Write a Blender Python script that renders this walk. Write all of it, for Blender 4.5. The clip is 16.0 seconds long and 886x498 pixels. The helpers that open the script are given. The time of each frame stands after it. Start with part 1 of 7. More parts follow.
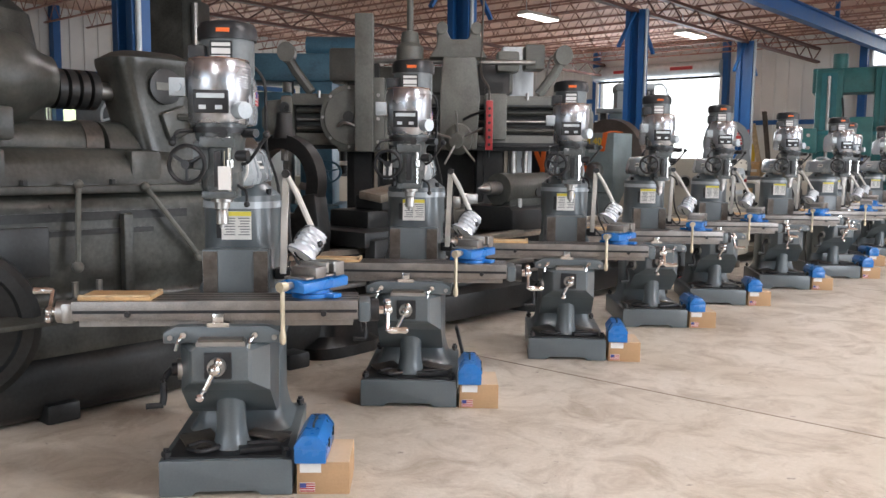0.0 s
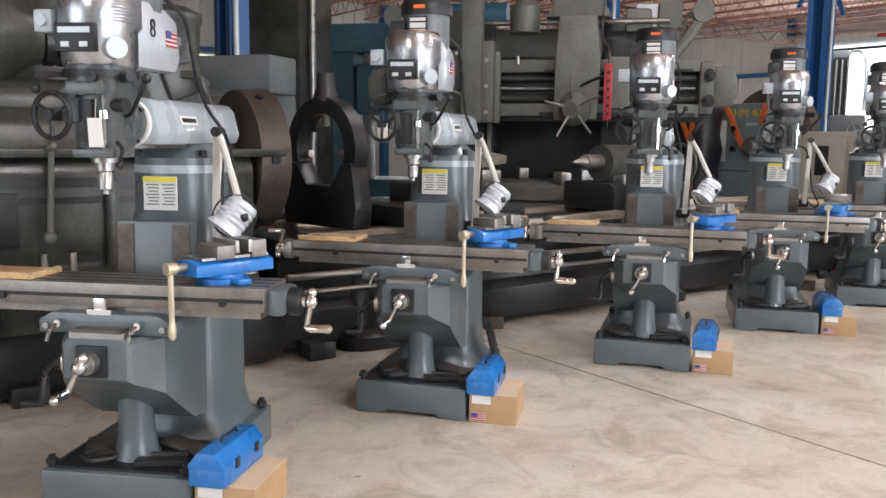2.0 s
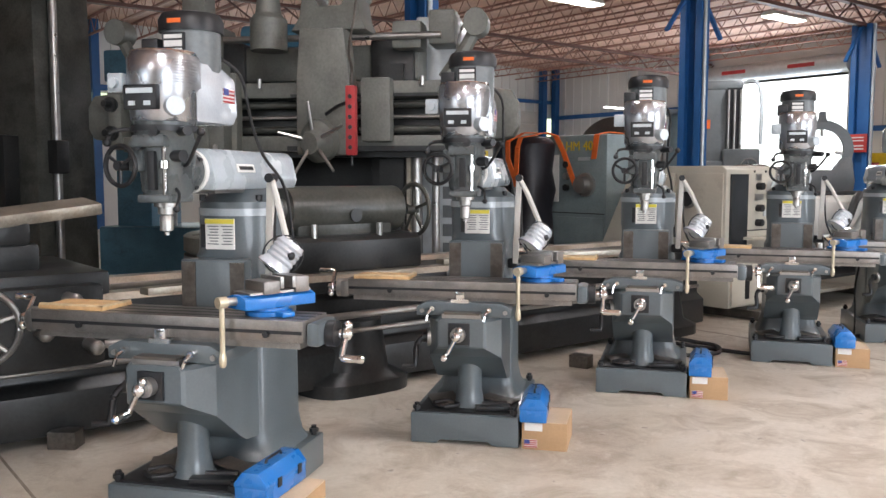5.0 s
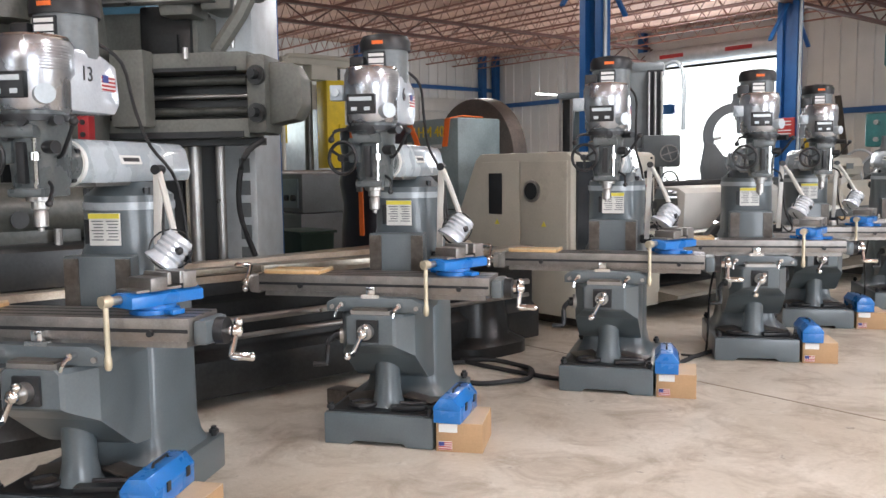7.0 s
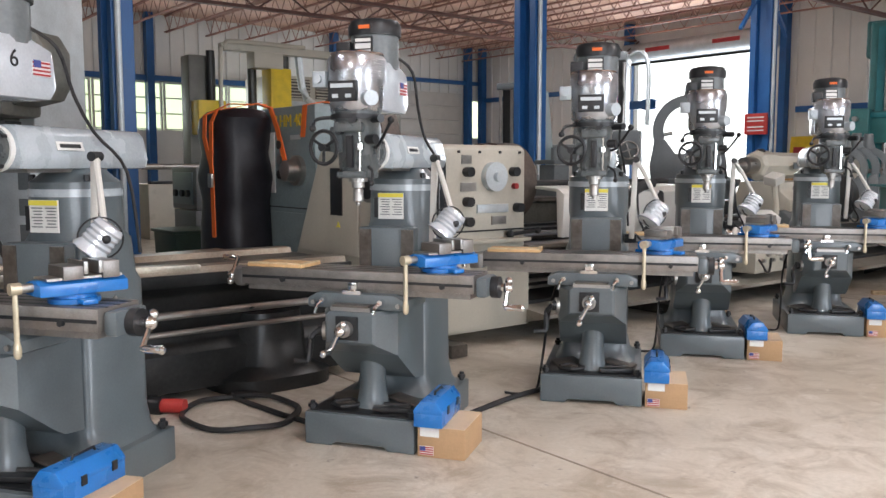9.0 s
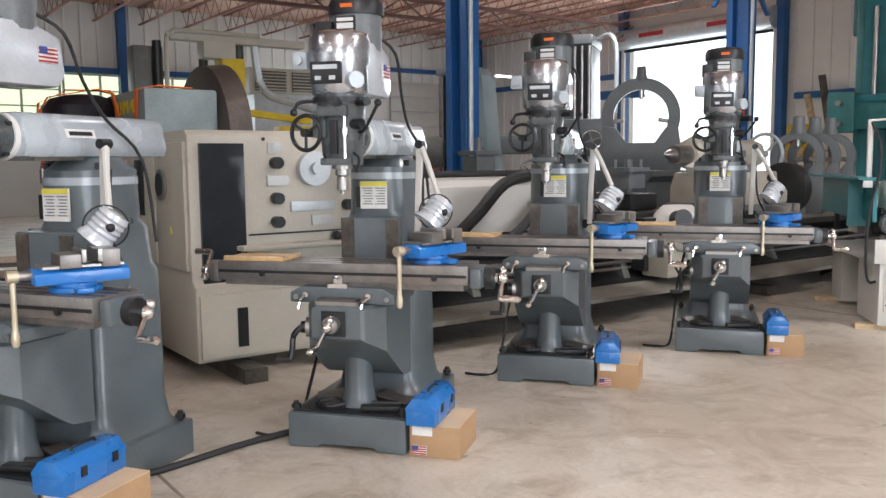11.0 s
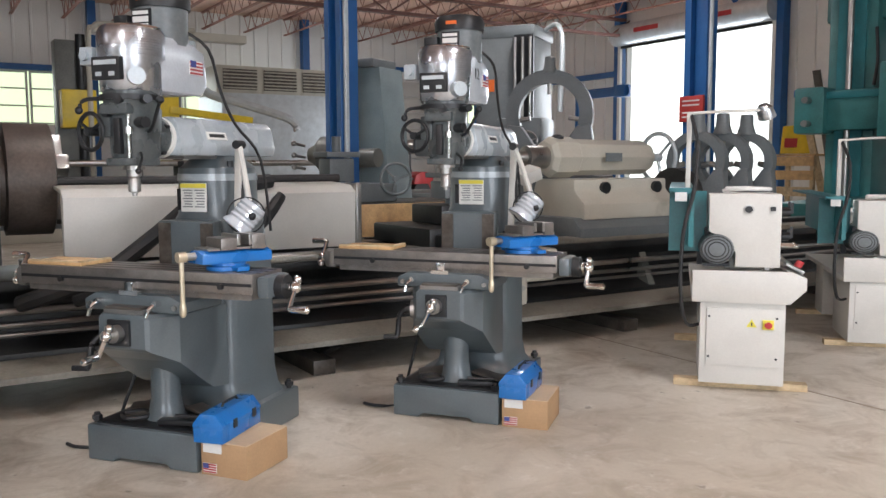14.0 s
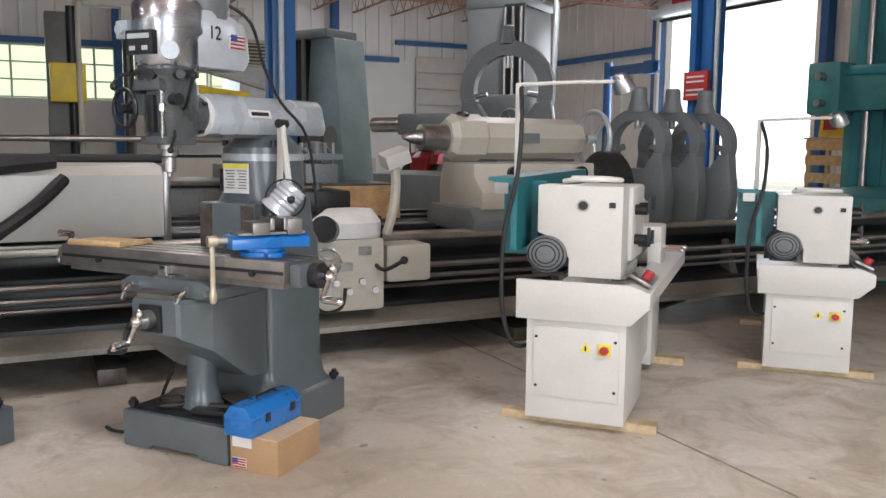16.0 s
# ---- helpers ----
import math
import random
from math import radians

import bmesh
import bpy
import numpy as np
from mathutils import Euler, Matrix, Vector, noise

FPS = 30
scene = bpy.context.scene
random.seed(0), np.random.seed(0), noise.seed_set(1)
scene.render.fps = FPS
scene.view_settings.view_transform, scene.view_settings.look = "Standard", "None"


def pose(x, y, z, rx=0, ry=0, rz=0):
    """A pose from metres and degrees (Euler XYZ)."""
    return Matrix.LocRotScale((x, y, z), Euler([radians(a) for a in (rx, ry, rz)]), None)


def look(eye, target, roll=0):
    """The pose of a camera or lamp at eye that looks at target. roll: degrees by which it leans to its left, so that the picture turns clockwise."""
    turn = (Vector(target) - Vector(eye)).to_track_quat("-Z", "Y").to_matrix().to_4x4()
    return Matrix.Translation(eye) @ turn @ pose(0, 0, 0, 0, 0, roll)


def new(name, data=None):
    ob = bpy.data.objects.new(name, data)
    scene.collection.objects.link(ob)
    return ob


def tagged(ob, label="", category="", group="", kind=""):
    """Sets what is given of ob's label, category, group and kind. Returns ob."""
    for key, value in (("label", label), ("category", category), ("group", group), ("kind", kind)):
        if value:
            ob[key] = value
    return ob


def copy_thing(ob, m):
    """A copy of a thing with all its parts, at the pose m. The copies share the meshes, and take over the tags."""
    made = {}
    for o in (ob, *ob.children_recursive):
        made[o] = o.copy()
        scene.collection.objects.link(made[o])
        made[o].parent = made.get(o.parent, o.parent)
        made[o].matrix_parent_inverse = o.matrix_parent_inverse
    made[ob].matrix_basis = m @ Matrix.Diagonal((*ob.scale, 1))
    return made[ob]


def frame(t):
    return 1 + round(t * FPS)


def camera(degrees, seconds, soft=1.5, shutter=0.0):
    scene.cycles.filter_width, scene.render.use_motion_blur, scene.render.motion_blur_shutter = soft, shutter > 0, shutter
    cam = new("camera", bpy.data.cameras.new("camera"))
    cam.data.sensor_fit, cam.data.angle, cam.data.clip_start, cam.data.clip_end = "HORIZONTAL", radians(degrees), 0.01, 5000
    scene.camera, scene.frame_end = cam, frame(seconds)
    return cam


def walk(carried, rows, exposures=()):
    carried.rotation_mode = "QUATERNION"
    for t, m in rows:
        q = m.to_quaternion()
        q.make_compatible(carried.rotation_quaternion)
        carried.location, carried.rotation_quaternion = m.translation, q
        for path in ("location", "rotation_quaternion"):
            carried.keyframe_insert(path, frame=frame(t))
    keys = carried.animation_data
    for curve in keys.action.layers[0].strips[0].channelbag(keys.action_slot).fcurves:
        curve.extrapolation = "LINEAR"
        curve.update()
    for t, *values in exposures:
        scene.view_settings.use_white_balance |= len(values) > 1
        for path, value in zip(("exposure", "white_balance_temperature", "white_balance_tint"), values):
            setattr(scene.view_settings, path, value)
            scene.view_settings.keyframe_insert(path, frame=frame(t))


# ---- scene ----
cam = camera(55.0, 16.0)
PATH = [
    (0, (2.341, 0.524, 1.596), (1.04, 2.029, 1.385), 0.6),
    (0.5, (2.28, 0.69, 1.519), (0.865, 2.081, 1.266), 0.4),
    (1, (2.217, 1.055, 1.506), (0.711, 2.343, 1.231), 0.3),
    (1.5, (2.284, 1.497, 1.492), (0.715, 2.705, 1.211), 0.5),
    (2, (2.366, 1.939, 1.498), (0.767, 3.112, 1.238), 0.7),
    (2.5, (2.4, 2.459, 1.532), (0.808, 3.648, 1.311), 1.2),
    (3, (2.462, 3.008, 1.541), (0.873, 4.206, 1.346), 1.7),
    (3.5, (2.384, 3.52, 1.509), (0.799, 4.728, 1.348), 1.7),
    (3.7, (2.311, 3.709, 1.515), (0.736, 4.932, 1.368), 1.6),
    (5.8, (2.188, 5.773, 1.515), (0.634, 7.018, 1.327), -0.7),
    (6, (2.164, 5.987, 1.498), (0.619, 7.243, 1.309), -0.7),
    (6.5, (2.148, 6.528, 1.508), (0.619, 7.803, 1.319), -0.6),
    (7, (2.206, 7.058, 1.497), (0.677, 8.334, 1.31), -0.7),
    (7.5, (2.208, 7.594, 1.493), (0.675, 8.864, 1.304), -0.5),
    (8, (2.272, 8.114, 1.467), (0.725, 9.368, 1.281), -0.4),
    (8.5, (2.309, 8.593, 1.456), (0.748, 9.827, 1.262), -0.2),
    (9, (2.299, 9.096, 1.47), (0.736, 10.329, 1.275), -0.0),
    (9.2, (2.316, 9.293, 1.456), (0.75, 10.521, 1.261), 0.0),
    (11.3, (2.425, 11.279, 1.423), (0.808, 12.438, 1.216), -0.5),
    (11.5, (2.394, 11.46, 1.439), (0.776, 12.617, 1.232), -0.4),
    (12, (2.434, 11.931, 1.423), (0.786, 13.047, 1.226), -0.3),
    (12.5, (2.459, 12.396, 1.4), (0.788, 13.478, 1.204), -0.4),
    (13, (2.457, 12.871, 1.433), (0.777, 13.937, 1.233), -0.2),
    (13.5, (2.539, 13.355, 1.425), (0.848, 14.404, 1.228), -0.3),
    (14, (2.541, 13.812, 1.409), (0.846, 14.855, 1.211), -0.2),
    (14.5, (2.533, 14.283, 1.409), (0.828, 15.31, 1.209), -0.1),
    (15, (2.567, 14.75, 1.403), (0.844, 15.743, 1.193), 0.1),
    (15.5, (2.499, 15.203, 1.407), (0.756, 16.158, 1.183), 0.2),
    (16, (2.518, 15.669, 1.425), (0.738, 16.546, 1.178), 0.5),
]
walk(cam, [(t, look(eye, target, roll)) for t, eye, target, roll in PATH], [(0.0, -0.12), (3.5, -0.03), (6.0, -0.04), (9.0, -0.18), (11.5, -0.27), (16.0, -0.34)])

# ---- world and light ----
world = bpy.data.worlds.new("world")
scene.world = world
world.use_nodes = True
wn = world.node_tree
sky = wn.nodes.new("ShaderNodeTexSky")
sky.sky_type = "NISHITA"
sky.sun_disc = False
sky.sun_elevation, sky.sun_rotation = radians(48), radians(200)
wn.links.new(sky.outputs[0], wn.nodes["Background"].inputs[0])
wn.nodes["Background"].inputs[1].default_value = 0.12
sun = new("sun", bpy.data.lights.new("sun", "SUN"))
sun.data.energy, sun.data.angle, sun.data.color = 1.2, radians(12), (1, 0.96, 0.9)
sun.matrix_world = look((0, 0, 20), (6, 14, 0))


def area(name, eye, target, w, h, watts, colour=(1, 1, 1)):
    lamp = new(name, bpy.data.lights.new(name, "AREA"))
    lamp.data.shape, lamp.data.size, lamp.data.size_y = "RECTANGLE", w, h
    lamp.data.energy, lamp.data.color = watts, colour
    lamp.matrix_world = look(eye, target)
    return lamp


DAY = (0.86, 0.91, 1.0)
area("door_daylight", (-13.3, 31.1, 2.6), (-13.3, 0, 1.0), 4.6, 4.2, 500, DAY)
for y0 in (5.5, 16.5):
    area("side_door_daylight", (11.7, y0, 2.5), (0, y0, 1.6), 6.0, 4.2, 820, DAY)
area("rear_door_daylight", (1.5, -7.7, 2.5), (1.5, 6, 1.2), 6.0, 4.2, 260, DAY)
area("window_daylight", (-23.3, 20.0, 3.3), (0, 20.0, 0.5), 14.0, 1.5, 220, DAY)


# ---- materials ----
def mat(name, colour, rough=0.5, metal=0.0, grain=8.0, vary=0.12, bump=0.04, fine=60.0, coat=0.0, stain=None, stain_scale=1.2, stain_at=0.55):
    """A worn surface: a base colour with coarse and fine variation, stains and relief."""
    m = bpy.data.materials.new(name)
    m.use_nodes = True
    n, l = m.node_tree.nodes, m.node_tree.links
    bsdf = n["Principled BSDF"]
    co = n.new("ShaderNodeTexCoord")
    big = n.new("ShaderNodeTexNoise")
    big.inputs["Scale"].default_value, big.inputs["Detail"].default_value = grain, 6
    small = n.new("ShaderNodeTexNoise")
    small.inputs["Scale"].default_value, small.inputs["Detail"].default_value = fine, 4
    for q in (big, small):
        l.new(co.outputs["Object"], q.inputs["Vector"])
    ramp = n.new("ShaderNodeValToRGB")
    ramp.color_ramp.elements[0].position, ramp.color_ramp.elements[1].position = 0.3, 0.72
    lo = [max(0, c * (1 - 2.2 * vary)) for c in colour]
    hi = [min(1, c * (1 + vary)) for c in colour]
    ramp.color_ramp.elements[0].color, ramp.color_ramp.elements[1].color = (*lo, 1), (*hi, 1)
    mixf = n.new("ShaderNodeMix")
    mixf.inputs[0].default_value = 0.35
    l.new(big.outputs[0], mixf.inputs[2])
    l.new(small.outputs[0], mixf.inputs[3])
    l.new(mixf.outputs[0], ramp.inputs[0])
    out = ramp.outputs[0]
    if stain:
        blot = n.new("ShaderNodeTexNoise")
        blot.inputs["Scale"].default_value, blot.inputs["Detail"].default_value, blot.inputs["Roughness"].default_value = stain_scale, 9, 0.65
        l.new(co.outputs["Object"], blot.inputs["Vector"])
        edge = n.new("ShaderNodeValToRGB")
        edge.color_ramp.elements[0].position, edge.color_ramp.elements[1].position = stain_at, stain_at + 0.18
        l.new(blot.outputs[0], edge.inputs[0])
        mixc = n.new("ShaderNodeMix")
        mixc.data_type = "RGBA"
        l.new(edge.outputs[0], mixc.inputs[0])
        l.new(out, mixc.inputs[6])
        mixc.inputs[7].default_value = (*stain, 1)
        out = mixc.outputs[2]
    l.new(out, bsdf.inputs["Base Color"])
    rr = n.new("ShaderNodeMapRange")
    rr.inputs[3].default_value, rr.inputs[4].default_value = max(0.03, rough - 0.14), min(1, rough + 0.14)
    l.new(big.outputs[0], rr.inputs[0])
    l.new(rr.outputs[0], bsdf.inputs["Roughness"])
    bsdf.inputs["Metallic"].default_value = metal
    bsdf.inputs["Coat Weight"].default_value = coat
    if bump:
        b = n.new("ShaderNodeBump")
        b.inputs["Strength"].default_value, b.inputs["Distance"].default_value = bump * 4, 0.01
        l.new(mixf.outputs[0], b.inputs["Height"])
        l.new(b.outputs[0], bsdf.inputs["Normal"])
    return m


def glow(name, colour, strength):
    m = bpy.data.materials.new(name)
    m.use_nodes = True
    b = m.node_tree.nodes["Principled BSDF"]
    b.inputs["Base Color"].default_value = (*colour, 1)
    b.inputs["Emission Color"].default_value, b.inputs["Emission Strength"].default_value = (*colour, 1), strength
    return m


def concrete():
    """Worn workshop concrete: broad tonal drift, trowel mottling, pale dusting, dark oil spots and fine grit."""
    m = bpy.data.materials.new("worn_concrete_floor")
    m.use_nodes = True
    n, l = m.node_tree.nodes, m.node_tree.links
    bsdf = n["Principled BSDF"]
    co = n.new("ShaderNodeTexCoord")

    def noise_at(scale, detail, rough=0.6, warp=0.0):
        q = n.new("ShaderNodeTexNoise")
        q.inputs["Scale"].default_value, q.inputs["Detail"].default_value, q.inputs["Roughness"].default_value, q.inputs["Distortion"].default_value = scale, detail, rough, warp
        l.new(co.outputs["Object"], q.inputs["Vector"])
        return q.outputs[0]

    def ramp(fac, lo, hi):
        r = n.new("ShaderNodeMapRange")
        r.inputs[1].default_value, r.inputs[2].default_value = lo, hi
        l.new(fac, r.inputs[0])
        return r.outputs[0]

    def blend(fac, a, b, amount=1.0):
        k = n.new("ShaderNodeMath")
        k.operation = "MULTIPLY"
        l.new(fac, k.inputs[0])
        k.inputs[1].default_value = amount
        x = n.new("ShaderNodeMix")
        x.data_type = "RGBA"
        l.new(k.outputs[0], x.inputs[0])
        for slot, c in ((6, a), (7, b)):
            if isinstance(c, tuple):
                x.inputs[slot].default_value = (*c, 1)
            else:
                l.new(c, x.inputs[slot])
        return x.outputs[2]

    broad, mid, grit = noise_at(0.35, 5, 0.6, 0.6), noise_at(2.6, 8, 0.68, 0.8), noise_at(34, 5, 0.7)
    c = blend(ramp(broad, 0.38, 0.62), (0.48, 0.425, 0.345), (0.66, 0.615, 0.54))
    c = blend(ramp(mid, 0.46, 0.66), c, (0.32, 0.265, 0.20), 0.8)
    c = blend(ramp(noise_at(5.5, 9, 0.75, 0.4), 0.55, 0.68), c, (0.70, 0.67, 0.61), 0.55)
    c = blend(ramp(noise_at(1.1, 9, 0.7, 1.2), 0.60, 0.70), c, (0.26, 0.22, 0.17), 0.55)
    c = blend(ramp(noise_at(11, 3, 0.5), 0.70, 0.74), c, (0.14, 0.12, 0.10), 0.7)
    c = blend(ramp(grit, 0.35, 0.7), c, (0.36, 0.32, 0.26), 0.35)
    l.new(c, bsdf.inputs["Base Color"])
    rr = n.new("ShaderNodeMapRange")
    rr.inputs[3].default_value, rr.inputs[4].default_value = 0.28, 0.62
    l.new(mid, rr.inputs[0])
    l.new(rr.outputs[0], bsdf.inputs["Roughness"])
    b = n.new("ShaderNodeBump")
    b.inputs["Strength"].default_value, b.inputs["Distance"].default_value = 0.35, 0.01
    l.new(grit, b.inputs["Height"])
    l.new(b.outputs[0], bsdf.inputs["Normal"])
    return m


M_PAINT = mat("mill_grey_paint", (0.108, 0.131, 0.141), 0.33, 0, 5, 0.10, 0.012, 90, 0.25)
M_LIGHT = mat("mill_pale_grey_paint", (0.40, 0.45, 0.48), 0.26, 0, 6, 0.10, 0.01, 90, 0.3)
M_HEAD = mat("oily_grey_head_paint", (0.10, 0.115, 0.118), 0.3, 0.1, 7, 0.2, 0.03, 70, 0.2, stain=(0.05, 0.052, 0.05), stain_scale=5)
M_BEIGE = mat("grimy_beige_tray_paint", (0.30, 0.28, 0.235), 0.5, 0, 3, 0.18, 0.03, 40, stain=(0.13, 0.115, 0.09), stain_scale=1.6)
M_STEEL = mat("ground_steel", (0.42, 0.41, 0.39), 0.33, 0.9, 7, 0.15, 0.01, 120)
M_TABLE = mat("milled_table_steel", (0.28, 0.262, 0.245), 0.38, 0.75, 9, 0.18, 0.02, 140, stain=(0.22, 0.19, 0.16), stain_scale=3)
M_CHROME = mat("polished_chrome", (0.78, 0.78, 0.77), 0.12, 1, 6, 0.06, 0.0)
M_ALU = mat("brushed_aluminium", (0.52, 0.54, 0.57), 0.28, 0.92, 6, 0.16, 0.03, 40)
M_SILVER = mat("silver_grey_guard_paint", (0.68, 0.73, 0.78), 0.2, 0.35, 6, 0.08, 0.01, 90, 0.3)
M_DARK = mat("black_oxide", (0.025, 0.026, 0.028), 0.4, 0.3, 8, 0.2, 0.02)
M_RUBBER = mat("black_rubber", (0.02, 0.02, 0.021), 0.6, 0, 8, 0.2, 0.02)
M_WAY = mat("oiled_way_cover", (0.13, 0.115, 0.10), 0.36, 0.4, 6, 0.3, 0.03, 50, stain=(0.06, 0.045, 0.035), stain_scale=4)
M_BLUE = mat("blue_hammer_paint", (0.012, 0.16, 0.50), 0.28, 0, 7, 0.1, 0.015, 110, 0.4)
M_HANDLE = mat("brassy_handle", (0.62, 0.55, 0.40), 0.35, 0.5, 8, 0.12, 0.01)
M_CARD = mat("cardboard", (0.44, 0.28, 0.15), 0.85, 0, 6, 0.10, 0.03, 90)
M_TAPE = mat("pale_carton_top", (0.62, 0.47, 0.31), 0.7, 0, 6, 0.08, 0.02, 90)
M_WOOD = mat("plywood", (0.62, 0.40, 0.19), 0.6, 0, 10, 0.18, 0.03, 60)
M_PINE = mat("pine_timber", (0.60, 0.46, 0.28), 0.7, 0, 12, 0.2, 0.04, 50)
M_WHITE = mat("white_paper", (0.74, 0.74, 0.71), 0.6, 0, 9, 0.05, 0.0)
M_YELLOW = mat("yellow_paint", (0.72, 0.52, 0.02), 0.4, 0, 5, 0.12, 0.02, 60)
M_LABELY = mat("yellow_label", (0.75, 0.66, 0.08), 0.5, 0, 5, 0.05, 0.0)
M_RED = mat("red_paint", (0.42, 0.03, 0.035), 0.4, 0, 6, 0.12, 0.02)
M_NAVY = mat("flag_blue", (0.05, 0.07, 0.26), 0.5, 0, 6, 0.05, 0.0)
M_ORANGE = mat("orange_webbing", (0.85, 0.17, 0.03), 0.7, 0, 9, 0.1, 0.02)
M_OLD = mat("old_grey_green_machine_paint", (0.080, 0.083, 0.073), 0.34, 0.1, 3.5, 0.32, 0.06, 40, 0.0, stain=(0.020, 0.019, 0.017), stain_scale=2.2, stain_at=0.52)
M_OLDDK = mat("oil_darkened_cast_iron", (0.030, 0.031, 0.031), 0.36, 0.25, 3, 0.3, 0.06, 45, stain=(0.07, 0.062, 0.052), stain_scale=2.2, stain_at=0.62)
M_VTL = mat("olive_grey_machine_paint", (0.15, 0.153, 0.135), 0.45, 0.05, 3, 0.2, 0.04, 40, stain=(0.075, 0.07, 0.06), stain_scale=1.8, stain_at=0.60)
M_WORN = mat("worn_bed_way", (0.46, 0.42, 0.35), 0.34, 0.7, 4, 0.2, 0.02, 70, stain=(0.22, 0.17, 0.12), stain_scale=1.6)
M_CREAM = mat("cream_machine_paint", (0.50, 0.475, 0.40), 0.42, 0, 3, 0.07, 0.015, 60, stain=(0.30, 0.275, 0.22), stain_scale=1.8, stain_at=0.60)
M_OFFW = mat("off_white_machine_paint", (0.60, 0.59, 0.55), 0.38, 0, 4, 0.05, 0.01, 80)
M_TEAL = mat("teal_paint", (0.02, 0.17, 0.19), 0.4, 0, 4, 0.14, 0.02, 60)
M_TEALOLD = mat("worn_teal_machine_paint", (0.045, 0.20, 0.195), 0.42, 0, 3, 0.2, 0.03, 50, stain=(0.04, 0.10, 0.10), stain_scale=1.5)
M_GREYBLUE = mat("blue_grey_machine_paint", (0.22, 0.28, 0.29), 0.42, 0, 3, 0.14, 0.02, 50)
M_SKYB = mat("old_sky_blue_machine_paint", (0.10, 0.24, 0.34), 0.42, 0, 3, 0.2, 0.03, 50, stain=(0.05, 0.09, 0.12), stain_scale=1.8)
M_MIDG = mat("mid_grey_machine_paint", (0.155, 0.172, 0.177), 0.42, 0, 3, 0.15, 0.03, 50, stain=(0.10, 0.11, 0.11), stain_scale=1.5, stain_at=0.6)
M_COLB = mat("blue_steelwork_paint", (0.018, 0.115, 0.33), 0.42, 0, 3, 0.12, 0.03, 60, stain=(0.03, 0.07, 0.15), stain_scale=2.5, stain_at=0.64)
M_PIPE = mat("galvanised_pipe", (0.55, 0.60, 0.62), 0.4, 0.3, 6, 0.1, 0.02)
M_WALL = mat("white_wall_sheeting", (0.78, 0.78, 0.75), 0.5, 0, 1.0, 0.06, 0.01, 30, stain=(0.62, 0.61, 0.57), stain_scale=0.5, stain_at=0.6)
M_DECK = mat("salmon_roof_deck", (0.80, 0.55, 0.43), 0.7, 0, 0.8, 0.14, 0.02, 20, stain=(0.62, 0.41, 0.32), stain_scale=0.6)
M_JOIST = mat("pale_red_joist_primer", (0.42, 0.22, 0.17), 0.6, 0.1, 4, 0.2, 0.02)
M_GIRD = mat("dark_girder_primer", (0.16, 0.075, 0.06), 0.6, 0.1, 4, 0.2, 0.02)
M_FLOOR = concrete()
M_JOINT = mat("concrete_joint_filler", (0.31, 0.26, 0.205), 0.8, 0, 8, 0.2, 0.05)
M_BOXG = mat("dark_green_plastic", (0.02, 0.05, 0.035), 0.5, 0, 6, 0.2, 0.02)
M_CLOTH = mat("black_tarpaulin", (0.016, 0.015, 0.02), 0.42, 0, 6, 0.3, 0.12, 18)
M_GREENERY = glow("daylit_greenery", (0.74, 0.86, 0.56), 1.25)
M_BRIGHT = glow("overcast_daylight", (0.97, 0.99, 1.0), 1.7)
M_TUBE = glow("lit_lamp_diffuser", (1.0, 0.98, 0.93), 6.0)
M_BOARD = mat("red_sign_board", (0.45, 0.035, 0.03), 0.5, 0, 5, 0.1, 0.01)
M_FACE = mat("rust_browned_iron", (0.115, 0.092, 0.078), 0.45, 0.35, 4, 0.25, 0.05, 50, stain=(0.05, 0.042, 0.038), stain_scale=2.5)
M_GLASS = mat("dark_window_glass", (0.03, 0.035, 0.04), 0.08, 0, 5, 0.1, 0)


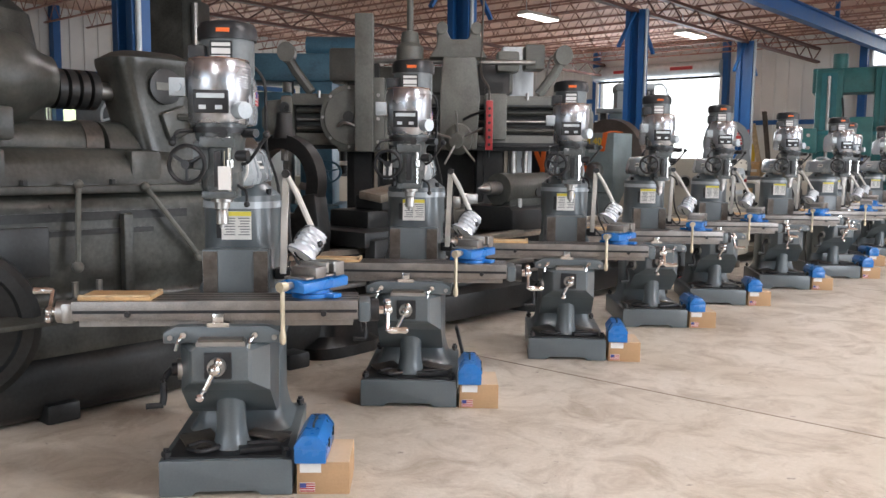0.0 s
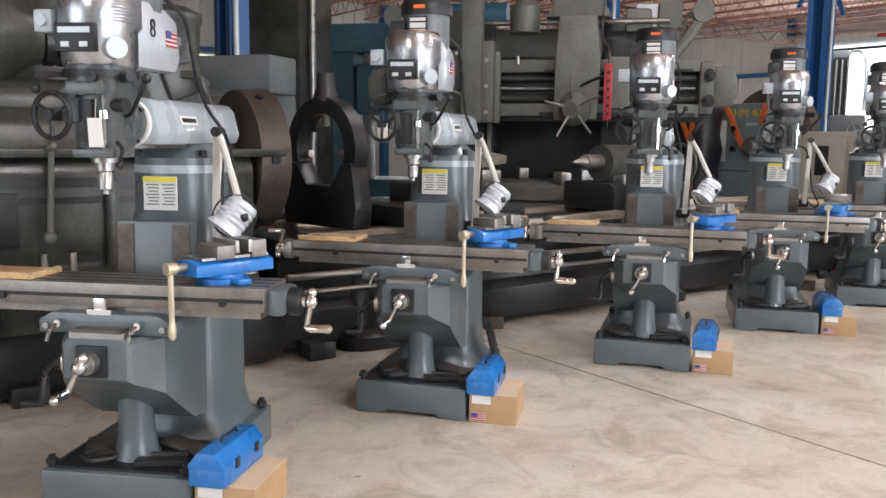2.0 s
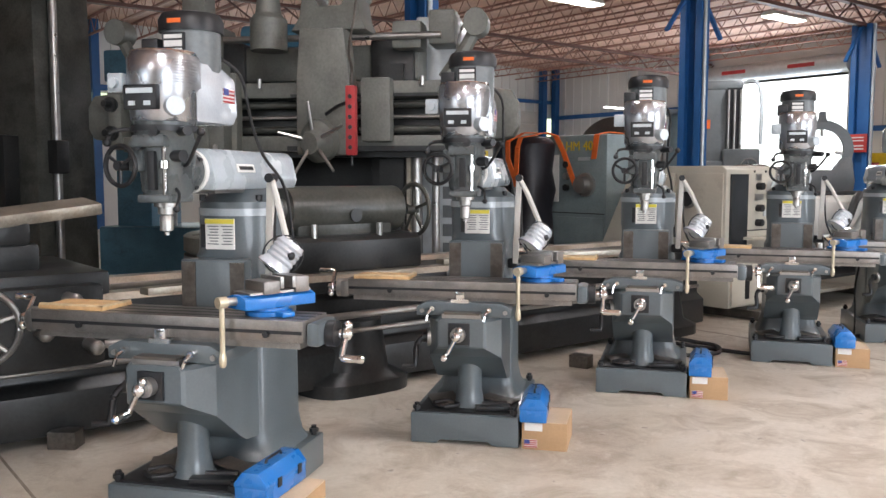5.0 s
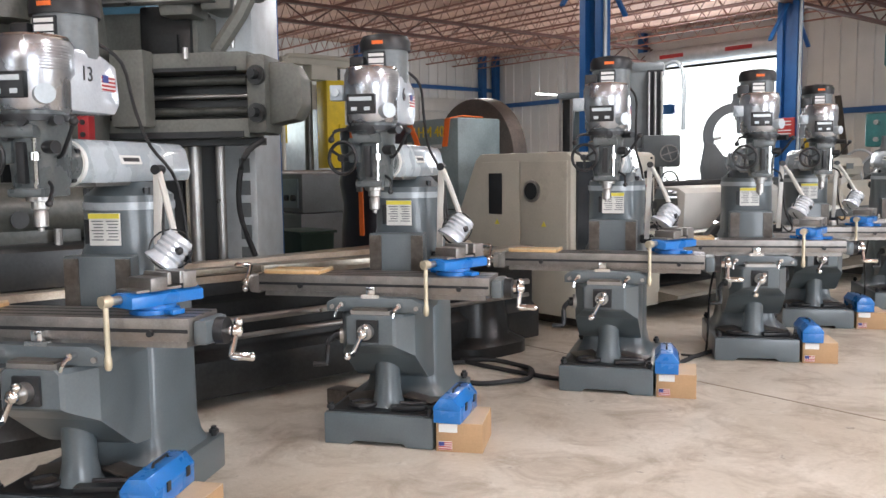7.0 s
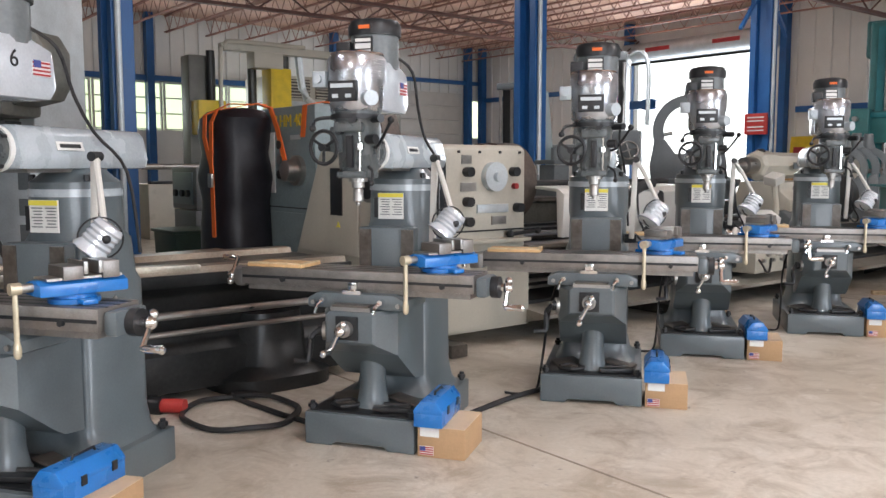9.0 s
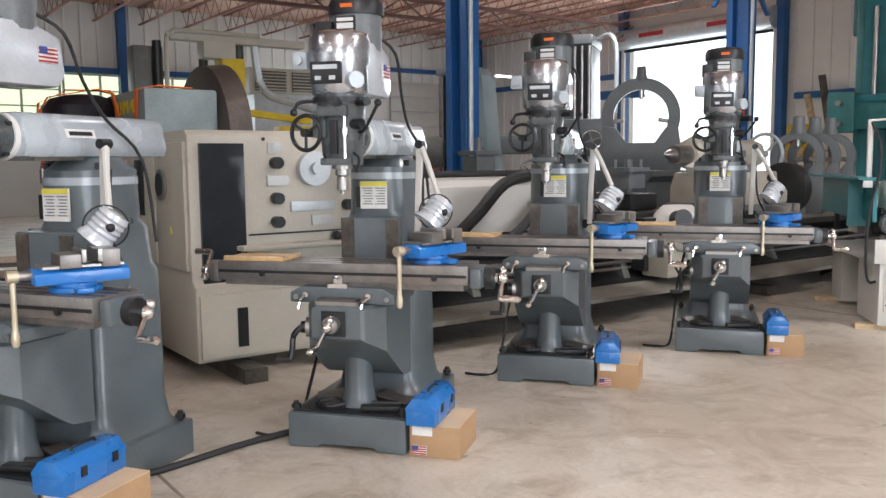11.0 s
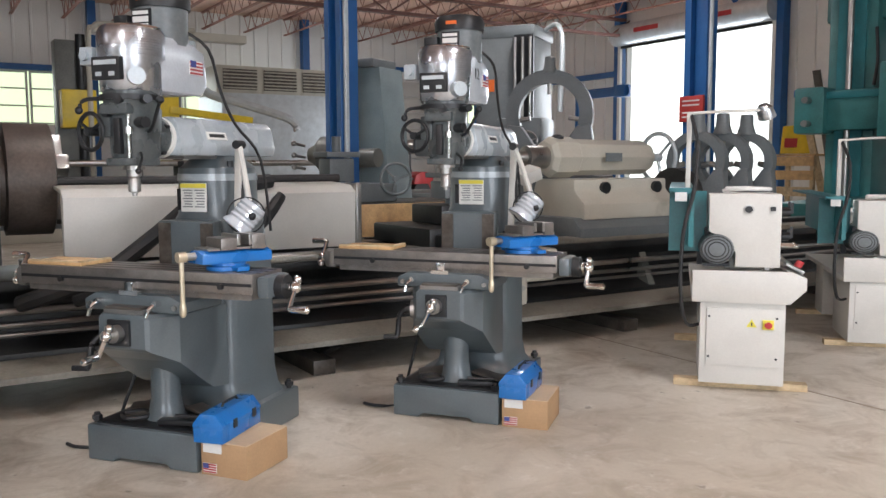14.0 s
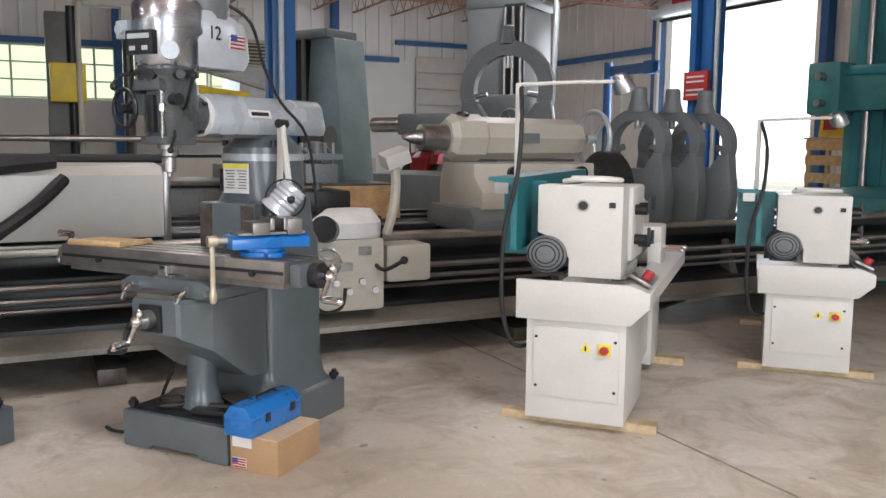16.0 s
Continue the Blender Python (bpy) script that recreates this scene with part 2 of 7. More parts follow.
# ---- mesh helpers ----
class Mesh:
    """Collects shapes into one bmesh."""

    def __init__(self):
        self.bm = bmesh.new()

    def box(self, c, s, rot=(0, 0, 0), bev=0.0, seg=2, taper=1.0):
        m = pose(*c, *rot) @ Matrix.Diagonal((*s, 1))
        r = bmesh.ops.create_cube(self.bm, size=1.0, matrix=m)
        vs = r["verts"]
        if taper != 1.0:
            inv = m.inverted()
            for v in vs:
                p = inv @ v.co
                if p.z > 0:
                    p.x, p.y = p.x * taper, p.y * taper
                    v.co = m @ p
        if bev:
            es = list({e for v in vs for e in v.link_edges})
            bmesh.ops.bevel(self.bm, geom=es, offset=bev, segments=seg, affect="EDGES", profile=0.6)
        return self

    def cyl(self, a, b, r, r2=None, seg=20, caps=True):
        a, b = Vector(a), Vector(b)
        d = b - a
        m = Matrix.Translation((a + b) / 2) @ d.to_track_quat("Z", "Y").to_matrix().to_4x4()
        bmesh.ops.create_cone(self.bm, cap_ends=caps, segments=seg, radius1=r, radius2=r if r2 is None else r2, depth=d.length, matrix=m)
        return self

    def ball(self, c, r, seg=12):
        bmesh.ops.create_uvsphere(self.bm, u_segments=seg, v_segments=seg // 2 + 1, radius=r, matrix=Matrix.Translation(c))
        return self

    def spin(self, base, axis, prof, seg=28):
        """A turned shape: prof is (distance along the axis, radius)."""
        base = Vector(base)
        q = Vector(axis).to_track_quat("Z", "Y")
        rings = []
        for h, r in prof:
            rings.append([self.bm.verts.new(base + q @ Vector((r * math.cos(k * math.tau / seg), r * math.sin(k * math.tau / seg), h))) for k in range(seg)])
        for lo, hi in zip(rings, rings[1:]):
            for k in range(seg):
                self.bm.faces.new((lo[k], lo[(k + 1) % seg], hi[(k + 1) % seg], hi[k]))
        self.bm.faces.new(rings[0][::-1])
        self.bm.faces.new(rings[-1])
        return self

    def prism(self, pts, axis, lo, hi, bev=0.0):
        """A flat outline drawn in the two other axes, drawn out along axis from lo to hi."""
        def at(p, h):
            return {"x": (h, p[0], p[1]), "y": (p[0], h, p[1]), "z": (p[0], p[1], h)}[axis]
        a = [self.bm.verts.new(at(p, lo)) for p in pts]
        b = [self.bm.verts.new(at(p, hi)) for p in pts]
        k = len(pts)
        fs = [self.bm.faces.new(a), self.bm.faces.new(b[::-1])]
        for i in range(k):
            fs.append(self.bm.faces.new((a[i], b[i], b[(i + 1) % k], a[(i + 1) % k])))
        bmesh.ops.recalc_face_normals(self.bm, faces=fs)
        if bev:
            es = list({e for f in fs for e in f.edges})
            bmesh.ops.bevel(self.bm, geom=es, offset=bev, segments=2, affect="EDGES", profile=0.6)
        return self

    def loft(self, rings):
        """Joins rings of points of one length, and closes the ends."""
        vs = [[self.bm.verts.new(p) for p in ring] for ring in rings]
        k = len(vs[0])
        for lo, hi in zip(vs, vs[1:]):
            for i in range(k):
                self.bm.faces.new((lo[i], lo[(i + 1) % k], hi[(i + 1) % k], hi[i]))
        self.bm.faces.new(vs[0][::-1])
        self.bm.faces.new(vs[-1])
        return self

    def tube(self, pts, r, seg=8, smooth=4):
        """A bent round bar through the points."""
        p = [Vector(q) for q in pts]
        if smooth and len(p) > 2:
            out = []
            for i in range(len(p) - 1):
                p0, p1, p2, p3 = p[max(i - 1, 0)], p[i], p[i + 1], p[min(i + 2, len(p) - 1)]
                for k in range(smooth):
                    t = k / smooth
                    out.append(0.5 * ((2 * p1) + (p2 - p0) * t + (2 * p0 - 5 * p1 + 4 * p2 - p3) * t * t + (3 * p1 - p0 - 3 * p2 + p3) * t ** 3))
            p = out + [p[-1]]
        rings = []
        for i, q in enumerate(p):
            d = (p[min(i + 1, len(p) - 1)] - p[max(i - 1, 0)]).normalized()
            up = Vector((0, 0, 1)) if abs(d.z) < 0.9 else Vector((1, 0, 0))
            s = d.cross(up).normalized()
            w = s.cross(d)
            rings.append([q + r * (math.cos(k * math.tau / seg) * s + math.sin(k * math.tau / seg) * w) for k in range(seg)])
        return self.loft(rings)

    def ring(self, c, axis, R, r, seg=24, side=8):
        q = Vector(axis).to_track_quat("Z", "Y")
        c = Vector(c)
        rows = []
        for i in range(seg):
            a = i * math.tau / seg
            rows.append([self.bm.verts.new(c + q @ Vector(((R + r * math.cos(b)) * math.cos(a), (R + r * math.cos(b)) * math.sin(a), r * math.sin(b))))
                         for b in (k * math.tau / side for k in range(side))])
        for i in range(seg):
            for k in range(side):
                self.bm.faces.new((rows[i][k], rows[(i + 1) % seg][k], rows[(i + 1) % seg][(k + 1) % side], rows[i][(k + 1) % side]))
        return self


def part(name, shape, material, parent=None, label="", smooth=True):
    """One mesh object from the collected shapes, under its thing."""
    bm = shape.bm
    bmesh.ops.recalc_face_normals(bm, faces=bm.faces)
    me = bpy.data.meshes.new(name)
    bm.to_mesh(me)
    bm.free()
    me.materials.append(material)
    if smooth:
        me.polygons.foreach_set("use_smooth", [True] * len(me.polygons))
        me.set_sharp_from_angle(angle=radians(35))
    ob = new(name, me)
    ob.parent = parent
    return tagged(ob, label) if label else ob


def thing(name, m, label, category, group="", kind=""):
    ob = new(name)
    ob.matrix_world = m
    ob.empty_display_size = 0.1
    return tagged(ob, label, category, group, kind)


def solid(name, shape, material, label, category="", kind="", group="", smooth=True):
    return tagged(part(name, shape, material, None, label, smooth), label, category, group, kind)


def text_mesh(name, words, size, m, material, parent=None, depth=0.001):
    cu = bpy.data.curves.new(name, "FONT")
    cu.body, cu.size, cu.extrude, cu.align_x, cu.align_y = words, size, depth, "CENTER", "CENTER"
    tmp = new(name, cu)
    me = bpy.data.meshes.new_from_object(tmp.evaluated_get(bpy.context.evaluated_depsgraph_get()))
    bpy.data.objects.remove(tmp)
    bpy.data.curves.remove(cu)
    me.materials.append(material)
    ob = new(name, me)
    ob.parent = parent
    ob.matrix_basis = m
    return ob


# ---- the hall ----
XL, XR, Y0, Y1, ZC = -23.6, 12.0, -8.0, 31.4, 6.0
solid("floor", Mesh().box(((XL + XR) / 2, 16, -0.1), (XR - XL + 60, 110, 0.2)), M_FLOOR, "worn tan concrete floor with stains and sealed joints", "floor", "structure")
joints = Mesh()
for y in (-0.4, 5.87, 12.15, 18.45, 24.7):
    joints.box((-5.8, y, 0.0005), (36, 0.014, 0.003))
for x in (-7.25, 5.2):
    joints.box((x, 11.5, 0.0015), (0.02, 39, 0.003))
solid("floor_joints", joints, M_JOINT, "dark sealed joints between the concrete floor slabs", "floor joint", "structure")

DX0, DX1, DZ = -15.9, -10.75, 4.75


def ribbed(wall, axis, fixed, lo, hi, z0, z1, out, step=0.45):
    """Raised ribs on a sheeted wall, each a part that shares one mesh."""
    k = int((hi - lo) / step)
    m = Mesh().prism([(-0.04, 0), (0.04, 0), (0.025, 0.035), (-0.025, 0.035)], "z", z0, z1)
    rib = part("rib", m, M_WALL, wall, smooth=False)
    for i in range(k):
        p = lo + (i + 0.5) * (hi - lo) / k
        at = pose(p, fixed, 0, 0, 0, 180 if out < 0 else 0) if axis == "x" else pose(fixed, p, 0, 0, 0, -90 * out)
        ob = rib
        if i:
            ob = new("rib", rib.data)
            ob.parent = wall
        ob.matrix_basis = at


# end wall with the roller door opening and a high window
w = Mesh()
w.box(((XL + DX0) / 2, Y1 + 0.1, ZC / 2), (DX0 - XL, 0.2, ZC))
w.box(((DX0 + DX1) / 2, Y1 + 0.1, (DZ + ZC) / 2), (DX1 - DX0, 0.2, ZC - DZ))
w.box(((DX1 - 5.7) / 2, Y1 + 0.1, ZC / 2), (-5.7 - DX1, 0.2, ZC))
w.box(((-5.7 + XR) / 2, Y1 + 0.1, 2.4), (XR + 5.7, 0.2, 4.8))
wall = solid("wall_end", w, M_WALL, "white ribbed sheet end wall with a roller door opening", "wall", "structure", smooth=False)
ribbed(wall, "x", Y1, XL, DX0 - 0.2, 0, ZC, -1)
ribbed(wall, "x", Y1, DX1 + 0.2, -5.8, 0, ZC, -1)
ribbed(wall, "x", Y1, -5.7, XR, 0, 4.8, -1)
# long wall with the window band
WZ0, WZ1 = 2.55, 4.0
w = Mesh()
w.box((XL - 0.1, (Y0 + Y1) / 2, WZ0 / 2), (0.2, Y1 - Y0, WZ0))
w.box((XL - 0.1, (Y0 + Y1) / 2, (WZ1 + ZC) / 2), (0.2, Y1 - Y0, ZC - WZ1))
w.box((XL - 0.1, 28.0, (WZ0 + WZ1) / 2), (0.2, 6, WZ1 - WZ0))
w.box((XL - 0.1, -2, (WZ0 + WZ1) / 2), (0.2, 12, WZ1 - WZ0))
wall2 = solid("wall_long", w, M_WALL, "white ribbed sheet side wall above a band of windows", "wall", "structure", smooth=False)
ribbed(wall2, "y", XL, Y0, Y1, WZ1 + 0.1, ZC, 1)
w = Mesh()
w.box((XR + 0.1, -6.0, ZC / 2), (0.2, 4.0, ZC)).box((XR + 0.1, 11, ZC / 2), (0.2, 3.5, ZC)).box((XR + 0.1, 26.2, ZC / 2), (0.2, 10, ZC)).box((XR + 0.1, 11, 5.4), (0.2, 40, 1.2))
solid("wall_aisle", w, M_WALL, "white sheet wall with two open truck doors", "wall", "structure", smooth=False)
w = Mesh()
w.box((-13, Y0 - 0.1, ZC / 2), (21, 0.2, ZC)).box((9, Y0 - 0.1, ZC / 2), (7, 0.2, ZC)).box((1.5, Y0 - 0.1, 5.4), (9, 0.2, 1.2))
solid("wall_rear", w, M_WALL, "white sheet rear wall with an open truck door", "wall", "structure", smooth=False)

win = thing("window_1", pose(XL, 0, 0), "band of steel windows with daylit greenery beyond", "window", kind="structure")
y = 4.0
while y < 24.9:
    f = Mesh()
    for yy in (y, y + 1.0, y + 2.0):
        f.box((0.0, yy, (WZ0 + WZ1) / 2), (0.08, 0.06, WZ1 - WZ0 - 0.01))
    for zz in (WZ0 + 0.03, WZ0 + 0.5, WZ0 + 0.97, WZ1 - 0.03):
        f.box((0.0, y + 1.0, zz), (0.07, 2.0, 0.04))
    part("window_frame", f, M_WHITE, win, "white steel glazing bars", smooth=False)
    y += 2.1
solid("backdrop_greenery", Mesh().box((XL - 8, 14, 3.2), (0.1, 60, 7.5)), M_GREENERY, "bright blurred greenery outside the windows", "backdrop", "structure")
solid("backdrop_daylight", Mesh().box((-13, Y1 + 12, 5), (50, 0.1, 14)), M_BRIGHT, "blown-out daylight outside the open door", "backdrop", "structure")

g = Mesh()
g.box((XL + 0.14, 9.4, WZ1 + 0.09), (0.16, 34.8, 0.16)).box((XL + 0.14, 29.0, 4.65), (0.16, 4.6, 0.14))
for yy in (0.5, 6.5, 12.5, 18.2, 24.6, 30.6):
    g.box((XL + 0.2, yy, ZC / 2), (0.28, 0.22, ZC))
g.box((-19.8, Y1 - 0.12, 4.0), (7.3, 0.14, 0.16)).box((-8, Y1 - 0.12, 3.0), (4.4, 0.14, 0.16))
for xx in (-23.3, DX0 - 0.12, DX1 + 0.15, -5.9, 0.5, 7):
    g.box((xx, Y1 - 0.16, ZC / 2), (0.24, 0.24, ZC))
solid("wall_steelwork", g, M_COLB, "blue painted wall columns and girts", "steelwork", "structure", smooth=False)

# roller door housing over the opening
rd = thing("roller_door", pose((DX0 + DX1) / 2, Y1 - 0.35, 0), "rolled-up grey roller door above the daylit opening", "roller door")
part("roll", Mesh().cyl((-2.65, 0, DZ + 0.28), (2.65, 0, DZ + 0.28), 0.3), M_PIPE, rd)
part("bottom_rail", Mesh().box((0, 0.1, DZ - 0.03), (5.1, 0.05, 0.1)), M_DARK, rd)
for sx in (-2.6, 2.6):
    part("guide", Mesh().box((sx, 0.1, DZ / 2), (0.1, 0.08, DZ)), M_WALL, rd)
for sx in (-1.2, 1.2):
    part("warning_text", Mesh().box((sx, -0.305, DZ + 0.3), (0.9, 0.01, 0.12)), M_RED, rd, "red illegible warning lettering")
# closed sectional door in the long wall's end
sd = thing("sectional_door", pose(XL + 0.08, 28.9, 0, 0, 0, 90), "closed white sectional overhead door", "overhead door")
for k in range(8):
    part("panel", Mesh().box((0, 0, 0.28 + 0.53 * k), (2.9, 0.05, 0.50), bev=0.012), M_OFFW, sd)

# ceiling: deck, joists and girders
solid("ceiling", Mesh().box(((XL + XR) / 2, (Y0 + Y1) / 2, ZC + 0.09), (XR - XL + 0.4, Y1 - Y0 + 0.4, 0.14)), M_DECK, "salmon tinted metal roof deck", "ceiling", "structure")
jm = Mesh()
L = XR - XL
for zz in (0.0, -0.48):
    for dy in (-0.025, 0.025):
        jm.box((L / 2, dy, zz - 0.02), (L, 0.03, 0.035))
k, dx = 0, 0.33
while k * dx < L - dx:
    z0, z1 = (-0.48, -0.02) if k % 2 else (-0.02, -0.48)
    jm.cyl((k * dx, 0, z0), ((k + 1) * dx, 0, z1), 0.012, seg=5)
    k += 1
first = solid("roof_joist", jm, M_JOIST, "primed open-web steel roof joist", "roof joist", "structure", "roof joists", smooth=False)
first.matrix_world = pose(XL, Y0 + 0.8, ZC)
y = Y0 + 2.1
while y < Y1:
    copy_thing(first, pose(XL, y, ZC))
    y += 1.3
g = Mesh()
for xx in (-15.6, -7.3, 1.0, 9.0):
    for zz in (5.42, 4.98):
        g.box((xx, 11.5, zz), (0.16, 39, 0.07))
    for i in range(56):
        yy = Y0 + i * 0.7
        a, b = (4.98, 5.42) if i % 2 else (5.42, 4.98)
        g.cyl((xx, yy, a), (xx, yy + 0.7, b), 0.022, seg=5)
solid("roof_girders", g, M_GIRD, "dark red lattice girders along the hall", "roof girder", "structure", smooth=False)

# blue columns with conduits
def hall_column(x, y):
    c = thing("steel_column", pose(x, y, 0), "blue painted twin-leg steel column with conduits", "column", "hall columns")
    m = Mesh()
    for sx in (-0.17, 0.17):
        m.box((sx, 0, 2.5), (0.13, 0.24, 5.0), bev=0.008)
    part("leg", m, M_COLB, c, smooth=False)
    part("web", Mesh().box((0, 0, 2.5), (0.21, 0.02, 4.98)), M_COLB, c)
    part("base_plate", Mesh().box((0, 0, 0.012), (0.6, 0.4, 0.024)), M_COLB, c)
    part("conduit", Mesh().cyl((0.27, -0.06, 0.0), (0.27, -0.06, 5.0), 0.035, seg=10), M_PIPE, c, "galvanised conduit")
    br = Mesh()
    for s in (-1, 1):
        br.box((0, 0.45 * s, 4.55), (0.08, 0.05, 1.15), rot=(40 * s, 0, 0))
    part("knee_brace", br, M_COLB, c)
    return c


for yy in (-0.35, 5.95, 12.15, 18.4, 24.85):
    hall_column(-7.33, yy)
sb = thing("warning_sign", pose(-7.33, 24.68, 2.3), "red boxed warning sign strapped to a blue column", "sign")
part("board", Mesh().box((0, 0, 0), (0.5, 0.05, 0.42), bev=0.01), M_BOARD, sb)
for zz in (0.13, 0.06, -0.06, -0.13):
    part("lettering_bar", Mesh().box((0, -0.028, zz), (0.36, 0.006, 0.025)), M_WHITE, sb, "pale illegible lettering")
cb = thing("crane_beam", pose(-4.9, 15.5, 5.0), "blue crane runway beam under the roof", "crane beam")
b = Mesh()
b.box((0, 0, 0), (0.22, 31, 0.03)).box((0, 0, 0.36), (0.22, 31, 0.03)).box((0, 0, 0.18), (0.02, 31, 0.34))
part("beam", b, M_COLB, cb)
for yy in (-9.4, -3.3, 3, 9.3):
    part("hanger", Mesh().box((0, yy, 0.68), (0.1, 0.1, 0.62)), M_COLB, cb)


def high_bay(x, y, watts):
    t = thing("ceiling_light", pose(x, y, 4.95), "lit white fluorescent high-bay fixture hung from the joists", "ceiling light", "high-bay lights")
    part("housing", Mesh().prism([(-0.2, 0), (0.2, 0), (0.12, 0.09), (-0.12, 0.09)], "y", -0.62, 0.62), M_OFFW, t)
    part("diffuser", Mesh().box((0, 0, -0.012), (0.34, 1.2, 0.02)), M_TUBE, t, "glowing diffuser")
    for s in (-0.5, 0.5):
        part("hanger", Mesh().cyl((0, s, 0.09), (0, s, 0.5), 0.008, seg=6), M_PIPE, t)
    area("ceiling_lamp", (x, y, 4.9), (x, y, 0), 1.2, 0.4, watts, (1.0, 0.97, 1.0))


for xx, yy, ww in ((-9.5, 17.6, 110), (-7.9, 22.4, 110), (-2.4, 7.5, 70), (-2.4, 15.5, 60), (3.2, -1.5, 250), (3.2, 4.5, 250), (3.2, 11, 260), (3.2, 17.5, 280)):
    high_bay(xx, yy, ww)


# ---- the row of knee mills ----
def oval(cx, cy, rx, ry, z, k=20, p=2.6):
    out = []
    for i in range(k):
        a = i * math.tau / k
        ca, sa = math.cos(a), math.sin(a)
        out.append((cx + rx * math.copysign(abs(ca) ** (2 / p), ca), cy + ry * math.copysign(abs(sa) ** (2 / p), sa), z))
    return out


def crank(parent, hub, axis, arm, name="crank_handle"):
    """A chromed ball crank: hub, arm and grip. axis: the shaft's way; arm: from the hub to the grip."""
    hub, axis, arm = Vector(hub), Vector(axis).normalized(), Vector(arm)
    m = Mesh()
    m.cyl(hub - axis * 0.05, hub + axis * 0.03, 0.02, seg=12)
    m.ball(hub + axis * 0.02, 0.028)
    m.tube([hub + axis * 0.02 - arm * 0.35, hub + axis * 0.02, hub + axis * 0.02 + arm], 0.012, smooth=0)
    m.ball(hub + axis * 0.02 - arm * 0.35, 0.02)
    m.spin(hub + axis * 0.02 + arm, axis, [(0, 0.012), (0.02, 0.017), (0.06, 0.015), (0.09, 0.018), (0.1, 0.008)], 10)
    return part(name, m, M_CHROME, parent, "chromed ball crank")


def knee_mill():
    t = thing("milling_machine", Matrix(), "grey knee milling machine with a polished head and long table", "milling machine", "row of milling machines")
    # base
    b = Mesh()
    b.prism([(-0.31, 0.0), (-0.16, 0.0), (-0.14, 0.022), (0.14, 0.022), (0.16, 0.0), (0.31, 0.0), (0.31, 0.175), (-0.31, 0.175)], "y", 0.0, 0.96, 0.012)
    base = part("base", b, M_PAINT, t)
    part("coolant_tray", Mesh().box((0, 0.21, 0.178), (0.55, 0.36, 0.014)), M_DARK, base, "dark oily chip tray")
    for x, y in ((-0.28, 0.04), (0.28, 0.04), (0.28, 0.9), (-0.28, 0.9)):
        part("levelling_bolt", Mesh().cyl((x, y, 0.17), (x, y, 0.225), 0.014, seg=8).cyl((x, y, 0.19), (x, y, 0.21), 0.024, seg=6), M_DARK, base)
    part("coolant_hose", Mesh().tube([(-0.2, 0.12, 0.195), (-0.12, 0.06, 0.2), (-0.05, 0.13, 0.2), (-0.13, 0.2, 0.2), (-0.2, 0.14, 0.2)], 0.012), M_RUBBER, base)
    part("tray_plate", Mesh().box((-0.16, 0.24, 0.2), (0.16, 0.2, 0.012), (4, -5, 25), 0.003).box((0.17, 0.28, 0.205), (0.2, 0.1, 0.012), (0, 6, -18), 0.003), M_WAY, base, "oily loose plates")
    part("tooling", Mesh().box((0.15, 0.1, 0.2), (0.2, 0.06, 0.025), (0, 0, 12), 0.005).cyl((0.08, 0.16, 0.2), (0.22, 0.2, 0.2), 0.015, seg=8), M_DARK, base, "black tooling lying in the tray")
    # column: flared foot, waisted trunk and round neck
    c = Mesh()
    c.loft([oval(0, 0.68, 0.27, 0.26, 0.17, 24, 6), oval(0, 0.69, 0.235, 0.245, 0.21, 24, 6), oval(0, 0.69, 0.212, 0.235, 0.30, 24, 7), oval(0, 0.69, 0.208, 0.225, 0.92, 24, 7), oval(0, 0.70, 0.19, 0.205, 0.96, 24, 6),
            oval(0, 0.70, 0.19, 0.20, 1.13, 24, 4), oval(0, 0.69, 0.20, 0.205, 1.16, 24, 2.2), oval(0, 0.69, 0.20, 0.205, 1.33, 24, 2)])
    col = part("column", c, M_PAINT, t)
    part("knee_way", Mesh().prism([(-0.165, 0.46), (-0.165, 0.40), (0.165, 0.40), (0.165, 0.46), (0.12, 0.53), (-0.12, 0.53)], "z", 0.45, 1.13, 0.006), M_PAINT, col)
    for s in (-1, 1):
        part("way_strip", Mesh().box((s * 0.125, 0.396, 0.80), (0.07, 0.008, 0.64)), M_WAY, col, "oily brown scraped way")
    part("trunk_screw", Mesh().cyl((0.205, 0.66, 0.86), (0.217, 0.66, 0.86), 0.012, seg=8), M_STEEL, col)
    part("neck_ring", Mesh().cyl((0, 0.69, 1.33), (0, 0.69, 1.365), 0.206, seg=28), M_LIGHT, col, "pale graduated ring")
    part("turret", Mesh().spin((0, 0.69, 1.365), (0, 0, 1), [(0, 0.2), (0.03, 0.2), (0.06, 0.16), (0.09, 0.13)]), M_PAINT, t)
    for s in (-1, 1):
        part("turret_bolt", Mesh().cyl((s * 0.15, 0.58, 1.40), (s * 0.15, 0.58, 1.43), 0.016, seg=6), M_DARK, t)
    lab = part("warning_label", Mesh().box((-0.005, 0.482, 1.245), (0.15, 0.008, 0.145)), M_WHITE, col, "white and yellow printed warning label")
    part("label_header", Mesh().box((-0.005, 0.476, 1.305), (0.15, 0.006, 0.022)), M_LABELY, lab)
    m = Mesh()
    for k in range(7):
        for s in (-0.036, 0.036):
            m.box((s - 0.003 + (0.004 if k % 3 else 0), 0.477, 1.282 - k * 0.014), (0.058 - 0.008 * (k % 3), 0.003, 0.005))
    part("print_line", m, M_MIDG, lab, "illegible fine print")
    part("warning_strip", Mesh().box((-0.095, 0.484, 1.235), (0.022, 0.006, 0.11)), M_DARK, col)
    # ram
    r = Mesh()
